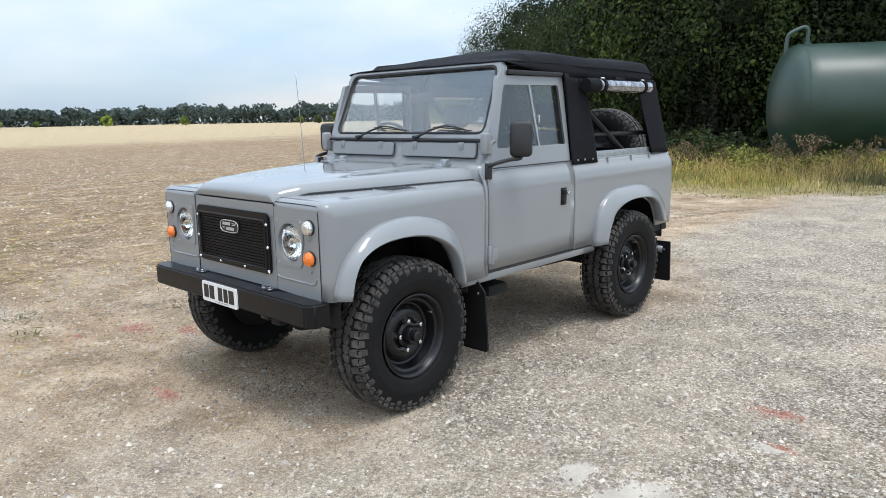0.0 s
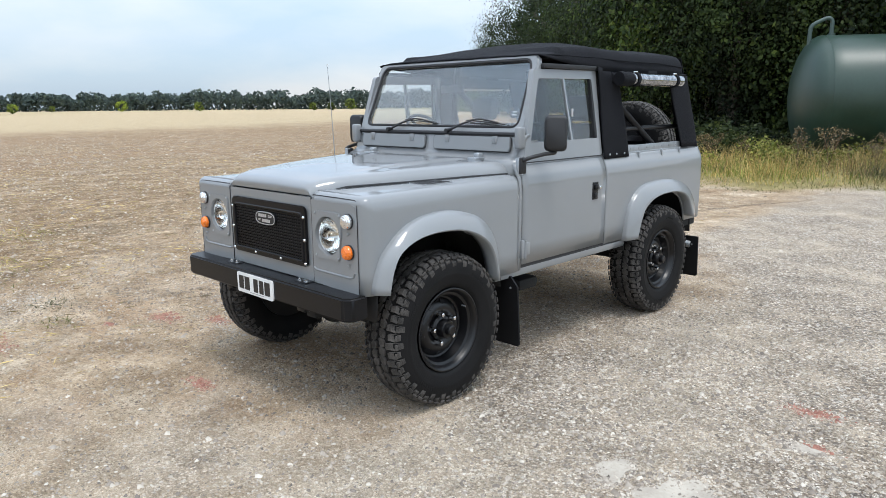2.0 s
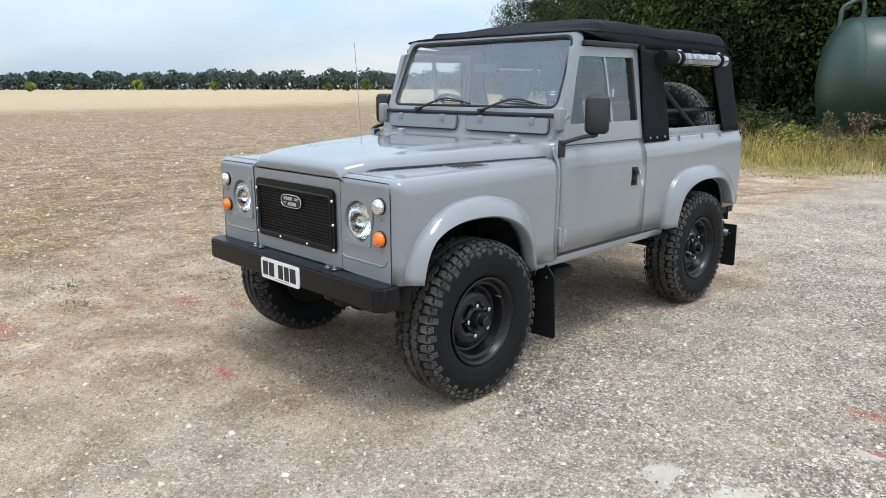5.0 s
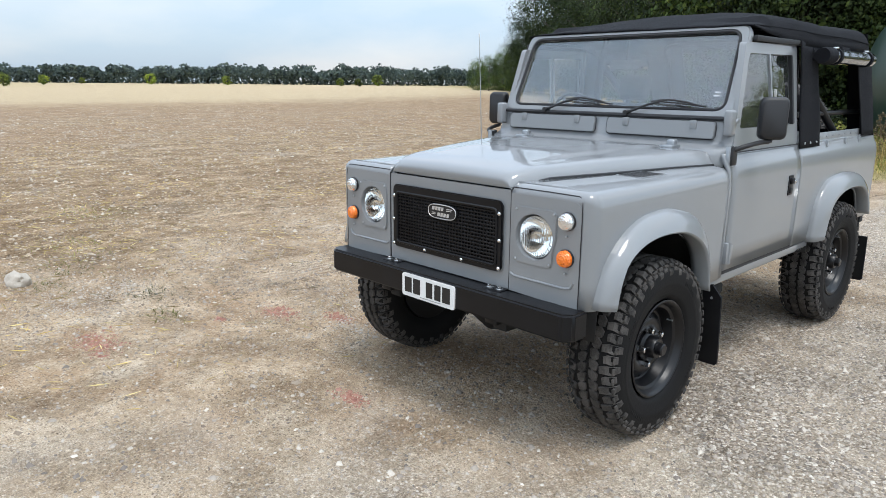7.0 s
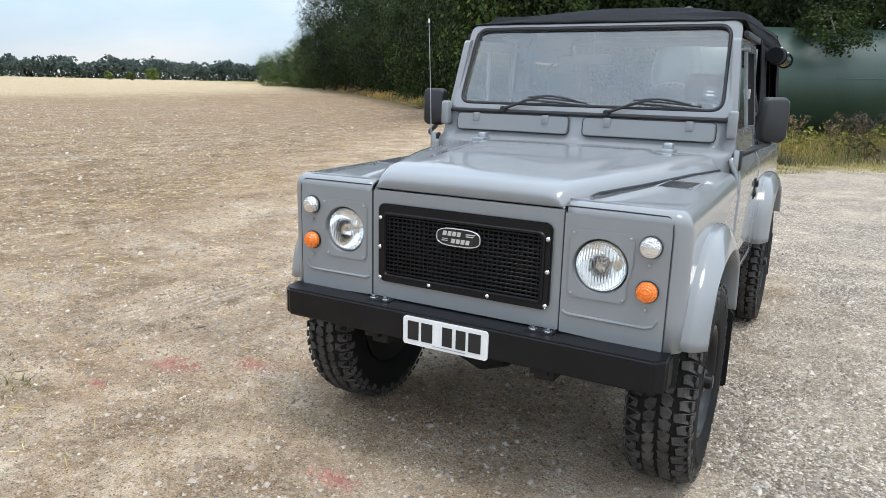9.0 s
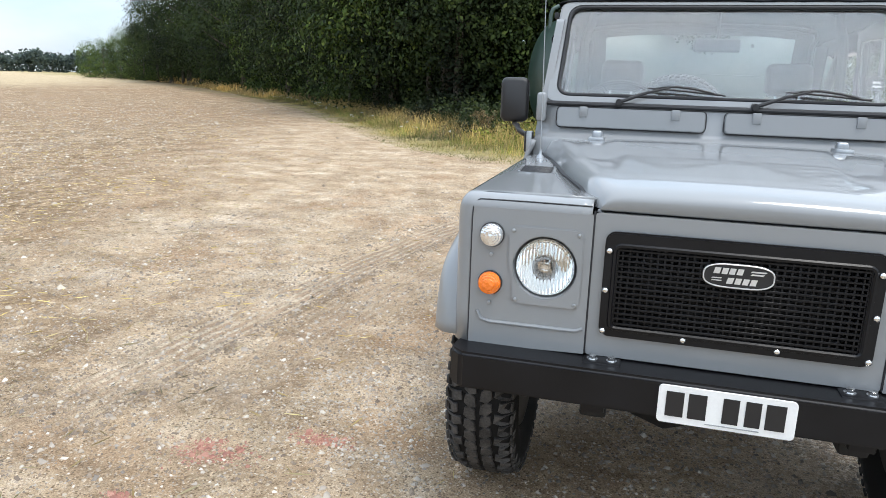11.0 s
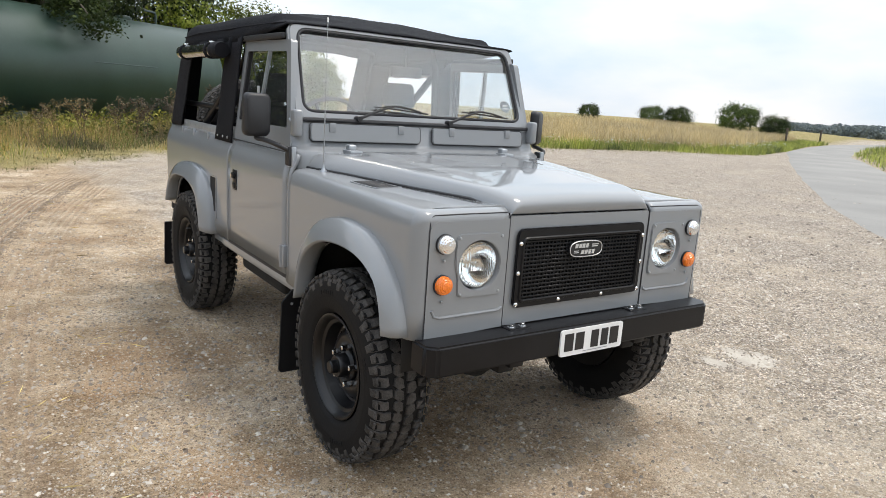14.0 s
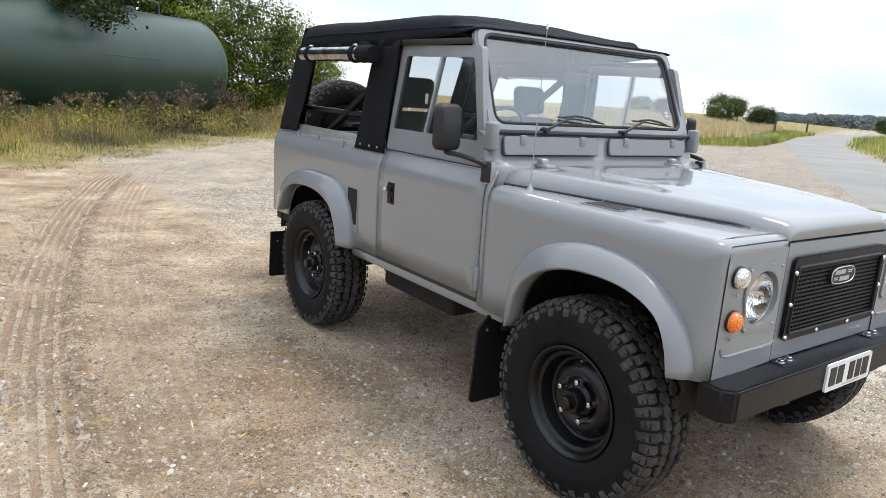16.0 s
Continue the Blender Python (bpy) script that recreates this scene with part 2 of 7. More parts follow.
M = {
    "paint": mat("grey_gloss_paint", (0.238, 0.248, 0.257), (0.228, 0.238, 0.246), rough=0.4, scale=2.5, fine=260, bump=0.003, coat=1.0, rvar=0.04, spec=0.2),
    "canvas": mat("black_canvas", (0.0105, 0.011, 0.014), (0.0065, 0.007, 0.009), rough=0.82, scale=5, fine=420, bump=0.5, spec=0.15),
    "black": mat("satin_black_metal", (0.008, 0.008, 0.0095), (0.005, 0.005, 0.006), rough=0.34, scale=6, fine=300, bump=0.05, spec=0.25),
    "rim": mat("gloss_black_rim", (0.006, 0.006, 0.007), (0.004, 0.004, 0.005), rough=0.32, scale=6, fine=260, bump=0.04, rvar=0.06, spec=0.4),
    "plastic": mat("black_plastic", (0.015, 0.015, 0.017), (0.01, 0.01, 0.011), rough=0.5, scale=8, fine=500, bump=0.15),
    "rubber": mat("tyre_rubber", (0.0115, 0.011, 0.011), (0.007, 0.007, 0.0075), rough=0.66, scale=9, fine=120, bump=0.2, spec=0.15),
    "tread": mat("dusty_tread_rubber", (0.085, 0.078, 0.072), (0.02, 0.019, 0.018), rough=0.7, scale=14, fine=160, bump=0.4, spec=0.25),
    "flap": mat("mudflap_rubber", (0.011, 0.011, 0.012), (0.007, 0.007, 0.008), rough=0.6, scale=7, fine=200, bump=0.2, spec=0.2),
    "chrome": mat("bright_metal", (0.78, 0.78, 0.77), (0.66, 0.66, 0.66), rough=0.12, metal=1.0, scale=10, fine=200, bump=0.02, rvar=0.05),
    "zinc": mat("galvanised_steel", (0.42, 0.44, 0.46), (0.32, 0.34, 0.36), rough=0.42, metal=0.7, scale=18, fine=150, bump=0.08),
    "under": mat("underseal_black", (0.009, 0.0085, 0.0085), (0.006, 0.006, 0.006), rough=0.8, scale=9, fine=80, bump=0.4),
    "vinyl": mat("black_vinyl", (0.02, 0.02, 0.022), (0.014, 0.014, 0.016), rough=0.55, scale=9, fine=300, bump=0.2),
    "white": mat("white_plate", (0.8, 0.8, 0.79), (0.72, 0.72, 0.71), rough=0.35, scale=12, fine=200, bump=0.02),
    "ink": mat("black_ink", (0.012, 0.012, 0.014), rough=0.4, bump=0),
    "silver": mat("silver_print", (0.7, 0.7, 0.7), (0.55, 0.55, 0.55), rough=0.35, metal=0.6, bump=0),
    "seal": mat("rubber_seal", (0.02, 0.021, 0.024), (0.013, 0.013, 0.015), rough=0.6, fine=200, bump=0.1),
    "tank": mat("dark_green_tank_paint", (0.024, 0.052, 0.038), (0.015, 0.037, 0.026), rough=0.38, scale=0.9, fine=14, bump=0.04, rvar=0.08, spec=0.6),
    "pipe": mat("green_pipe_paint", (0.06, 0.095, 0.085), (0.035, 0.06, 0.055), rough=0.5, scale=5, fine=60, bump=0.1),
    "bark": mat("tree_bark", (0.11, 0.09, 0.07), (0.05, 0.042, 0.034), rough=0.9, scale=3, fine=25, bump=0.8),
    "leaf": leaf_mat("oak_leaves", (0.014, 0.025, 0.011), (0.022, 0.037, 0.014), (0.038, 0.056, 0.019)),
    "leaf2": leaf_mat("ash_leaves", (0.07, 0.105, 0.02), (0.135, 0.18, 0.036), (0.24, 0.28, 0.07)),
    "scrub": leaf_mat("bramble_leaves", (0.022, 0.036, 0.018), (0.036, 0.055, 0.025), (0.065, 0.082, 0.036)),
    # far foliage: the blue haze of distance is put into these leaf colours
    "far_haze_leaf": leaf_mat("far_hazed_leaves", (0.055, 0.078, 0.08), (0.072, 0.097, 0.094), (0.095, 0.122, 0.108), 0.4),
    "hill_haze_leaf": leaf_mat("hill_hazed_leaves", (0.2, 0.245, 0.275), (0.22, 0.265, 0.29), (0.25, 0.29, 0.3), 0.3),
    "lush": leaf_mat("verge_grass", (0.1, 0.13, 0.035), (0.19, 0.23, 0.07), (0.34, 0.36, 0.14)),
    "dry": leaf_mat("dry_grass", (0.29, 0.2, 0.1), (0.49, 0.365, 0.19), (0.63, 0.51, 0.31)),
    "bush": leaf_mat("hawthorn_leaves", (0.022, 0.04, 0.014), (0.045, 0.076, 0.023), (0.1, 0.135, 0.042)),
    "weed": leaf_mat("weed_leaves", (0.07, 0.09, 0.025), (0.15, 0.17, 0.05), (0.28, 0.27, 0.1)),
    "meadow": leaf_mat("meadow_straw", (0.42, 0.32, 0.18), (0.58, 0.47, 0.29), (0.72, 0.62, 0.44), 0.35),
    "petal": leaf_mat("white_petals", (0.6, 0.6, 0.55), (0.72, 0.72, 0.68), (0.8, 0.8, 0.78), 0.0),
    "grass": leaf_mat("green_grass", (0.1, 0.112, 0.042), (0.19, 0.19, 0.08), (0.36, 0.315, 0.16)),
    "dock": leaf_mat("brown_seed_heads", (0.07, 0.05, 0.035), (0.15, 0.115, 0.085), (0.3, 0.25, 0.19)),
    "dockstem": mat("dry_brown_stem", (0.16, 0.1, 0.06), (0.09, 0.06, 0.04), rough=0.9, bump=0.2),
    "stone": stone_mat("grey_gravel", [(0.0, (0.14, 0.11, 0.084)), (0.35, (0.31, 0.257, 0.203)), (0.8, (0.48, 0.413, 0.335)), (1.0, (0.74, 0.67, 0.57))]),
    "flint": stone_mat("pale_flint", [(0.0, (0.2, 0.14, 0.088)), (0.5, (0.36, 0.285, 0.2)), (0.85, (0.48, 0.4, 0.3)), (1.0, (0.68, 0.61, 0.5))]),
    "chalk": stone_mat("chalk_crumbs", [(0.0, (0.36, 0.31, 0.25)), (0.5, (0.46, 0.405, 0.335)), (1.0, (0.6, 0.55, 0.47))]),
    "clod": stone_mat("earth_clods", [(0.0, (0.12, 0.078, 0.046)), (0.5, (0.22, 0.155, 0.097)), (1.0, (0.34, 0.26, 0.178))]),
    "crumb": stone_mat("dry_crumbs", [(0.0, (0.15, 0.1, 0.062)), (0.5, (0.29, 0.215, 0.145)), (0.85, (0.4, 0.32, 0.23)), (1.0, (0.56, 0.5, 0.41))]),
    "brickbat": stone_mat("red_brick_crumbs", [(0.0, (0.24, 0.075, 0.045)), (0.5, (0.35, 0.13, 0.08)), (1.0, (0.44, 0.22, 0.15))]),
    "straw": leaf_mat("loose_straw", (0.3, 0.22, 0.11), (0.48, 0.38, 0.21), (0.62, 0.54, 0.36)),
    "concrete": mat("worn_concrete", (0.47, 0.425, 0.36), (0.34, 0.3, 0.25), rough=0.9, scale=7, fine=60, bump=0.6),
    "windscreen": glass("windscreen_glass", (0.92, 0.95, 0.95), 0.0, 1.85),
    "glass": glass("window_glass", (0.8, 0.84, 0.85), 0.0, 1.5),
    "lens": glass("clear_lens", (0.98, 0.99, 0.99), 0.0, 1.4),
    "pvc": mat("rolled_clear_plastic", (0.5, 0.51, 0.53), (0.16, 0.17, 0.19), rough=0.12, metal=0.95, scale=14, fine=60, bump=0.08, rvar=0.1),
    "tarmac": mat("road_asphalt", (0.285, 0.273, 0.253), (0.205, 0.198, 0.185), rough=0.9, scale=0.4, fine=40, bump=0.3),
}
m_amber, n_, l_, b_ = nodes_of("amber_lens")
b_.inputs["Base Color"].default_value = (0.88, 0.19, 0.008, 1)
b_.inputs["Roughness"].default_value, b_.inputs["Transmission Weight"].default_value = 0.12, 0.0
b_.inputs["Coat Weight"].default_value = 1


def facets(n, l, b, scale, strength):
    """Moulded prisms of a lamp lens."""
    co, v, bp = n.new("ShaderNodeTexCoord"), n.new("ShaderNodeTexVoronoi"), n.new("ShaderNodeBump")
    v.inputs["Scale"].default_value = scale
    bp.inputs["Strength"].default_value, bp.inputs["Distance"].default_value = strength, 0.004
    l.new(co.outputs["Object"], v.inputs["Vector"])
    l.new(v.outputs["Distance"], bp.inputs["Height"])
    l.new(bp.outputs["Normal"], b.inputs["Normal"])


facets(n_, l_, b_, 95, 0.9)
M["amber"] = m_amber
m_clear, n_, l_, b_ = nodes_of("frosted_lens")
b_.inputs["Base Color"].default_value = (0.82, 0.83, 0.84, 1)
b_.inputs["Roughness"].default_value, b_.inputs["Metallic"].default_value = 0.1, 0.85
facets(n_, l_, b_, 110, 0.3)
b_.inputs["Coat Weight"].default_value = 1
M["clear"] = m_clear
def flutes(n, l, b, scale, strength):
    """Upright ribs moulded into the glass."""
    wv, bp, co = n.new("ShaderNodeTexWave"), n.new("ShaderNodeBump"), n.new("ShaderNodeTexCoord")
    wv.inputs["Scale"].default_value, wv.inputs["Distortion"].default_value = scale, 1.2
    wv.inputs["Detail Scale"].default_value = 0.4
    bp.inputs["Strength"].default_value, bp.inputs["Distance"].default_value = strength, 0.004
    l.new(co.outputs["Object"], wv.inputs["Vector"])
    l.new(wv.outputs["Fac"], bp.inputs["Height"])
    l.new(bp.outputs["Normal"], b.inputs["Normal"])


m_ref, n_, l_, b_ = nodes_of("fluted_reflector")
b_.inputs["Base Color"].default_value = (0.97, 0.97, 0.96, 1)
b_.inputs["Roughness"].default_value, b_.inputs["Metallic"].default_value = 0.03, 1.0
M["reflector"] = m_ref
flutes(M["lens"].node_tree.nodes, M["lens"].node_tree.links, M["lens"].node_tree.nodes["Principled BSDF"], 30, 0.2)


def ground_material():
    """Gravel yard, bare earth and stubble field, by place, with stones, straw and wheel ruts."""
    m, n, l, b = nodes_of("yard_and_field")
    geo, sep = n.new("ShaderNodeNewGeometry"), n.new("ShaderNodeSeparateXYZ")
    l.new(geo.outputs["Position"], sep.inputs["Vector"])

    def noise_of(scale, detail=5, rough=0.55, vec=None):
        t = n.new("ShaderNodeTexNoise")
        t.inputs["Scale"].default_value, t.inputs["Detail"].default_value, t.inputs["Roughness"].default_value = scale, detail, rough
        l.new(vec or geo.outputs["Position"], t.inputs["Vector"])
        return t.outputs["Fac"]

    def math_of(op, a, c=None, d=None, clamp=False):
        t = n.new("ShaderNodeMath")
        t.operation, t.use_clamp = op, clamp
        for i, v in enumerate((a, c, d)):
            if v is not None:
                if isinstance(v, (int, float)):
                    t.inputs[i].default_value = v
                else:
                    l.new(v, t.inputs[i])
        return t.outputs["Value"]

    def ramp_of(fac, stops):
        t = n.new("ShaderNodeValToRGB")
        e = t.color_ramp.elements
        while len(e) < len(stops):
            e.new(0.5)
        for k, (p, c) in enumerate(stops):
            e[k].position, e[k].color = p, (*c, 1)
        l.new(fac, t.inputs["Fac"])
        return t.outputs["Color"]

    def mix_of(fac, a, c):
        t = n.new("ShaderNodeMix")
        t.data_type = "RGBA"
        l.new(fac, t.inputs["Factor"]) if not isinstance(fac, (int, float)) else None
        for k, v in (("A", a), ("B", c)):
            if isinstance(v, tuple):
                t.inputs[k].default_value = (*v, 1)
            else:
                l.new(v, t.inputs[k])
        return t.outputs["Result"]

    def smooth(v, lo, hi):
        t = n.new("ShaderNodeMapRange")
        t.interpolation_type = "SMOOTHSTEP"
        t.inputs["From Min"].default_value, t.inputs["From Max"].default_value = lo, hi
        l.new(v, t.inputs["Value"])
        return t.outputs["Result"]

    x, y = sep.outputs["X"], sep.outputs["Y"]
    wob = math_of("MULTIPLY_ADD", noise_of(0.35, 6), 5.0, -2.5)
    wob2 = math_of("MULTIPLY_ADD", noise_of(1.3, 6), 3.0, -1.5)
    # gravel: broken stone in two sizes
    vor = n.new("ShaderNodeTexVoronoi")
    vor.inputs["Scale"].default_value = 84
    l.new(geo.outputs["Position"], vor.inputs["Vector"])
    vor2 = n.new("ShaderNodeTexVoronoi")
    vor2.inputs["Scale"].default_value = 30
    l.new(geo.outputs["Position"], vor2.inputs["Vector"])
    sepc = n.new("ShaderNodeSeparateColor")
    l.new(vor.outputs["Color"], sepc.inputs["Color"])
    sepd = n.new("ShaderNodeSeparateColor")
    l.new(vor2.outputs["Color"], sepd.inputs["Color"])
    gravel = ramp_of(sepc.outputs["Red"], [(0.0, (0.16, 0.122, 0.09)), (0.35, (0.355, 0.292, 0.228)), (0.8, (0.55, 0.472, 0.38)), (1.0, (0.86, 0.8, 0.71))])
    lump = math_of("MULTIPLY", smooth(sepd.outputs["Green"], 0.5, 0.52), math_of("SUBTRACT", 1.0, smooth(vor2.outputs["Distance"], 0.34, 0.5)))
    lumps = ramp_of(sepd.outputs["Blue"], [(0.0, (0.17, 0.15, 0.135)), (0.5, (0.42, 0.38, 0.33)), (1.0, (0.76, 0.71, 0.64))])
    gravel = mix_of(lump, gravel, lumps)
    gravel = mix_of(math_of("MULTIPLY", smooth(vor.outputs["Distance"], 0.55, 0.85), 0.75), gravel, (0.12, 0.1, 0.085))
    gdust = ramp_of(noise_of(5.0, 10, 0.82), [(0.36, (0.48, 0.385, 0.28)), (0.64, (0.74, 0.64, 0.505))])
    # trodden fines, thickest before the vehicle's nose, their paleness also offsetting its shade
    lifted_fines = math_of("MULTIPLY", math_of("SUBTRACT", 1.0, smooth(y, 1.6, 3.2)), math_of("SUBTRACT", 1.0, smooth(x, -2.2, -0.4)))
    lifted_fines = math_of("ADD", noise_of(0.8, 8, 0.7), math_of("MULTIPLY", lifted_fines, 0.14))
    gravel = mix_of(math_of("MULTIPLY", smooth(lifted_fines, 0.4, 0.68), 0.58), gravel, gdust)
    # greyer towards the lane
    gravel = mix_of(math_of("MULTIPLY", smooth(x, -1.0, 7.0), 0.4), gravel, (0.3, 0.27, 0.24))
    # bare earth with crumbs and straw
    earth = ramp_of(noise_of(1.4, 10, 0.78), [(0.36, (0.25, 0.17, 0.105)), (0.5, (0.45, 0.34, 0.225)), (0.64, (0.64, 0.53, 0.4))])
    earth = mix_of(math_of("MULTIPLY", smooth(noise_of(22, 8, 0.8), 0.5, 0.62), 0.55), earth, (0.2, 0.135, 0.08))
    earth = mix_of(math_of("MULTIPLY", smooth(noise_of(0.9, 6, 0.65), 0.5, 0.66), 0.55), earth, (0.36, 0.225, 0.125))
    pebble = math_of("MULTIPLY", smooth(sepd.outputs["Red"], 0.72, 0.74), math_of("SUBTRACT", 1.0, smooth(vor2.outputs["Distance"], 0.22, 0.34)))
    earth = mix_of(math_of("MULTIPLY", pebble, 0.7), earth, (0.6, 0.52, 0.42))
    crumb = math_of("MULTIPLY", smooth(sepc.outputs["Red"], 0.6, 0.62), math_of("SUBTRACT", 1.0, smooth(vor.outputs["Distance"], 0.3, 0.42)))
    earth = mix_of(math_of("MULTIPLY", crumb, 0.6), earth, (0.66, 0.58, 0.47))
    speck = math_of("MULTIPLY", smooth(sepc.outputs["Green"], 0.74, 0.76), math_of("SUBTRACT", 1.0, smooth(vor.outputs["Distance"], 0.35, 0.5)))
    earth = mix_of(math_of("MULTIPLY", speck, 0.8), earth, (0.15, 0.1, 0.062))
    # field: red-brown clods, flints and straw, with darker streaks and flecks
    fmap = n.new("ShaderNodeMapping")
    fmap.inputs["Scale"].default_value = (1.0, 0.55, 1.0)
    fmap.inputs["Rotation"].default_value = (0, 0, radians(25))
    l.new(geo.outputs["Position"], fmap.inputs["Vector"])
    fvec = fmap.outputs["Vector"]
    field = ramp_of(noise_of(2.2, 12, 0.86, fvec), [(0.38, (0.12, 0.077, 0.042)), (0.46, (0.25, 0.172, 0.1)), (0.54, (0.385, 0.282, 0.178)), (0.64, (0.56, 0.445, 0.305))])
    broad = smooth(noise_of(0.09, 4, 0.6, fvec), 0.42, 0.62)
    field = mix_of(math_of("MULTIPLY", broad, 0.4), field, (0.3, 0.19, 0.112))
    dark_streak = smooth(noise_of(0.7, 7, 0.75, fvec), 0.42, 0.6)
    field = mix_of(math_of("MULTIPLY", dark_streak, 0.35), field, (0.2, 0.135, 0.08))
    weedy = math_of("MULTIPLY", smooth(noise_of(0.5, 7, 0.7, fvec), 0.56, 0.66), smooth(noise_of(7, 6, 0.75), 0.45, 0.6))
    field = mix_of(math_of("MULTIPLY", weedy, 0.6), field, (0.17, 0.15, 0.07))
    for size, share, tone in ((26, 0.62, (0.66, 0.53, 0.38)), (13, 0.7, (0.7, 0.58, 0.43)), (8, 0.82, (0.64, 0.52, 0.38))):
        vor3 = n.new("ShaderNodeTexVoronoi")
        vor3.inputs["Scale"].default_value = size
        l.new(geo.outputs["Position"], vor3.inputs["Vector"])
        sepf = n.new("ShaderNodeSeparateColor")
        l.new(vor3.outputs["Color"], sepf.inputs["Color"])
        flint = math_of("MULTIPLY", smooth(sepf.outputs["Red"], share, share + 0.02), math_of("SUBTRACT", 1.0, smooth(vor3.outputs["Distance"], 0.2, 0.32)))
        field = mix_of(math_of("MULTIPLY", flint, 0.85), field, tone)
        dark_fleck = math_of("MULTIPLY", smooth(sepf.outputs["Green"], share, share + 0.02), math_of("SUBTRACT", 1.0, smooth(vor3.outputs["Distance"], 0.25, 0.45)))
        field = mix_of(math_of("MULTIPLY", dark_fleck, 0.6), field, (0.11, 0.075, 0.045))
    field = mix_of(math_of("MULTIPLY", speck, 0.55), field, (0.13, 0.085, 0.05))
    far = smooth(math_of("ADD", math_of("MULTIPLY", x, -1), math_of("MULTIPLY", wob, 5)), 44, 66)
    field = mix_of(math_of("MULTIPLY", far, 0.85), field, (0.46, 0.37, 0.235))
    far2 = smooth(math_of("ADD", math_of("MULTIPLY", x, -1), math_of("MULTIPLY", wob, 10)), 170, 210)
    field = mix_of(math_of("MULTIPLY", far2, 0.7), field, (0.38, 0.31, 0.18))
    # wheel tracks that curve past the vehicle
    yy = math_of("SUBTRACT", y, 3.0)
    tx = math_of("ADD", math_of("MULTIPLY_ADD", yy, 0.0576, -5.84), math_of("MULTIPLY", math_of("MULTIPLY", yy, yy), 0.0177))
    off = math_of("ADD", math_of("SUBTRACT", x, tx), math_of("MULTIPLY_ADD", noise_of(3.0, 4), 0.03, -0.015))

    def band(c, half):
        return math_of("SUBTRACT", 1.0, smooth(math_of("ABSOLUTE", math_of("SUBTRACT", off, c)), half * 0.8, half * 1.15))

    reach = math_of("MULTIPLY", smooth(y, 1.5, 3.0), math_of("SUBTRACT", 1.0, smooth(y, 11.5, 14.5)))
    wear = math_of("MULTIPLY", smooth(noise_of(1.7, 5), 0.3, 0.55), smooth(noise_of(9.0, 7, 0.75), 0.28, 0.5))
    track = math_of("MULTIPLY", math_of("MULTIPLY", math_of("ADD", band(-0.2, 0.2), math_of("MULTIPLY", band(0.34, 0.2), 0.5)), reach), wear)
    rib = smooth(math_of("SINE", math_of("MULTIPLY", off, 84.0)), -0.3, 0.6)
    lug = smooth(math_of("SINE", math_of("MULTIPLY", math_of("ADD", y, math_of("MULTIPLY", off, 0.6)), 85.0)), -0.2, 0.7)
    # where each lies
    edge_e = math_of("ADD", math_of("MULTIPLY_ADD", math_of("SUBTRACT", math_of("MINIMUM", y, 5.0), 2.0), 0.35, math_of("MULTIPLY", x, -1)), math_of("ADD", wob, wob2))
    edge_e = math_of("SUBTRACT", edge_e, math_of("MULTIPLY", smooth(x, -2.8, -0.8), 2.5))
    edge_e = math_of("SUBTRACT", edge_e, math_of("MULTIPLY", math_of("MULTIPLY", smooth(y, 5.5, 8.0), smooth(x, -4.8, -3.2)), 2.5))
    is_earth = smooth(edge_e, 2.1, 4.3)
    edge_f = math_of("ADD", math_of("ADD", x, math_of("MULTIPLY", y, 0.42)), math_of("ADD", wob, wob2))
    is_field = smooth(math_of("MULTIPLY", edge_f, -1), 5.2, 8.2)
    colour = mix_of(is_earth, gravel, earth)
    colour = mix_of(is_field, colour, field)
    groove = math_of("MULTIPLY", track, math_of("SUBTRACT", 1.0, rib))
    colour = mix_of(math_of("MULTIPLY", track, 0.5), colour, (0.58, 0.48, 0.36))
    colour = mix_of(math_of("MULTIPLY", groove, 0.65), colour, (0.27, 0.17, 0.1))
    edge_t = math_of("MULTIPLY", math_of("MULTIPLY", math_of("SUBTRACT", band(0.035, 0.06), 0.0), reach), smooth(noise_of(6, 6), 0.4, 0.6))
    colour = mix_of(math_of("MULTIPLY", edge_t, 0.7), colour, (0.2, 0.14, 0.085))
    # pale worn patches and damp dark ones
    patch = smooth(noise_of(0.55, 6, 0.62), 0.57, 0.68)
    colour = mix_of(math_of("MULTIPLY", patch, 0.18), colour, (0.56, 0.52, 0.46))
    # grass land beyond the verge: rough green and straw
    att = n.new("ShaderNodeAttribute")
    att.attribute_name = "sward"
    sward = ramp_of(noise_of(2.5, 8, 0.7), [(0.3, (0.16, 0.14, 0.055)), (0.55, (0.3, 0.25, 0.11)), (0.75, (0.46, 0.38, 0.2))])
    colour = mix_of(att.outputs["Fac"], colour, sward)
    grain = ramp_of(noise_of(150, 4, 0.8), [(0.32, (0.5, 0.47, 0.44)), (0.68, (1.45, 1.45, 1.45))])
    gm = n.new("ShaderNodeMix")
    gm.data_type, gm.blend_type = "RGBA", "MULTIPLY"
    gm.inputs["Factor"].default_value = 1.0
    l.new(colour, gm.inputs["A"])
    l.new(grain, gm.inputs["B"])
    l.new(gm.outputs["Result"], b.inputs["Base Color"])
    b.inputs["Roughness"].default_value = 0.95
    b.inputs["Specular IOR Level"].default_value = 0.2
    # relief
    h1 = math_of("MULTIPLY", math_of("SUBTRACT", 1.0, vor.outputs["Distance"]), math_of("SUBTRACT", 1.0, math_of("MULTIPLY", is_earth, 0.7)))
    h2 = math_of("ADD", math_of("MULTIPLY", noise_of(16, 9, 0.8), 1.5), math_of("MULTIPLY", h1, 0.7))
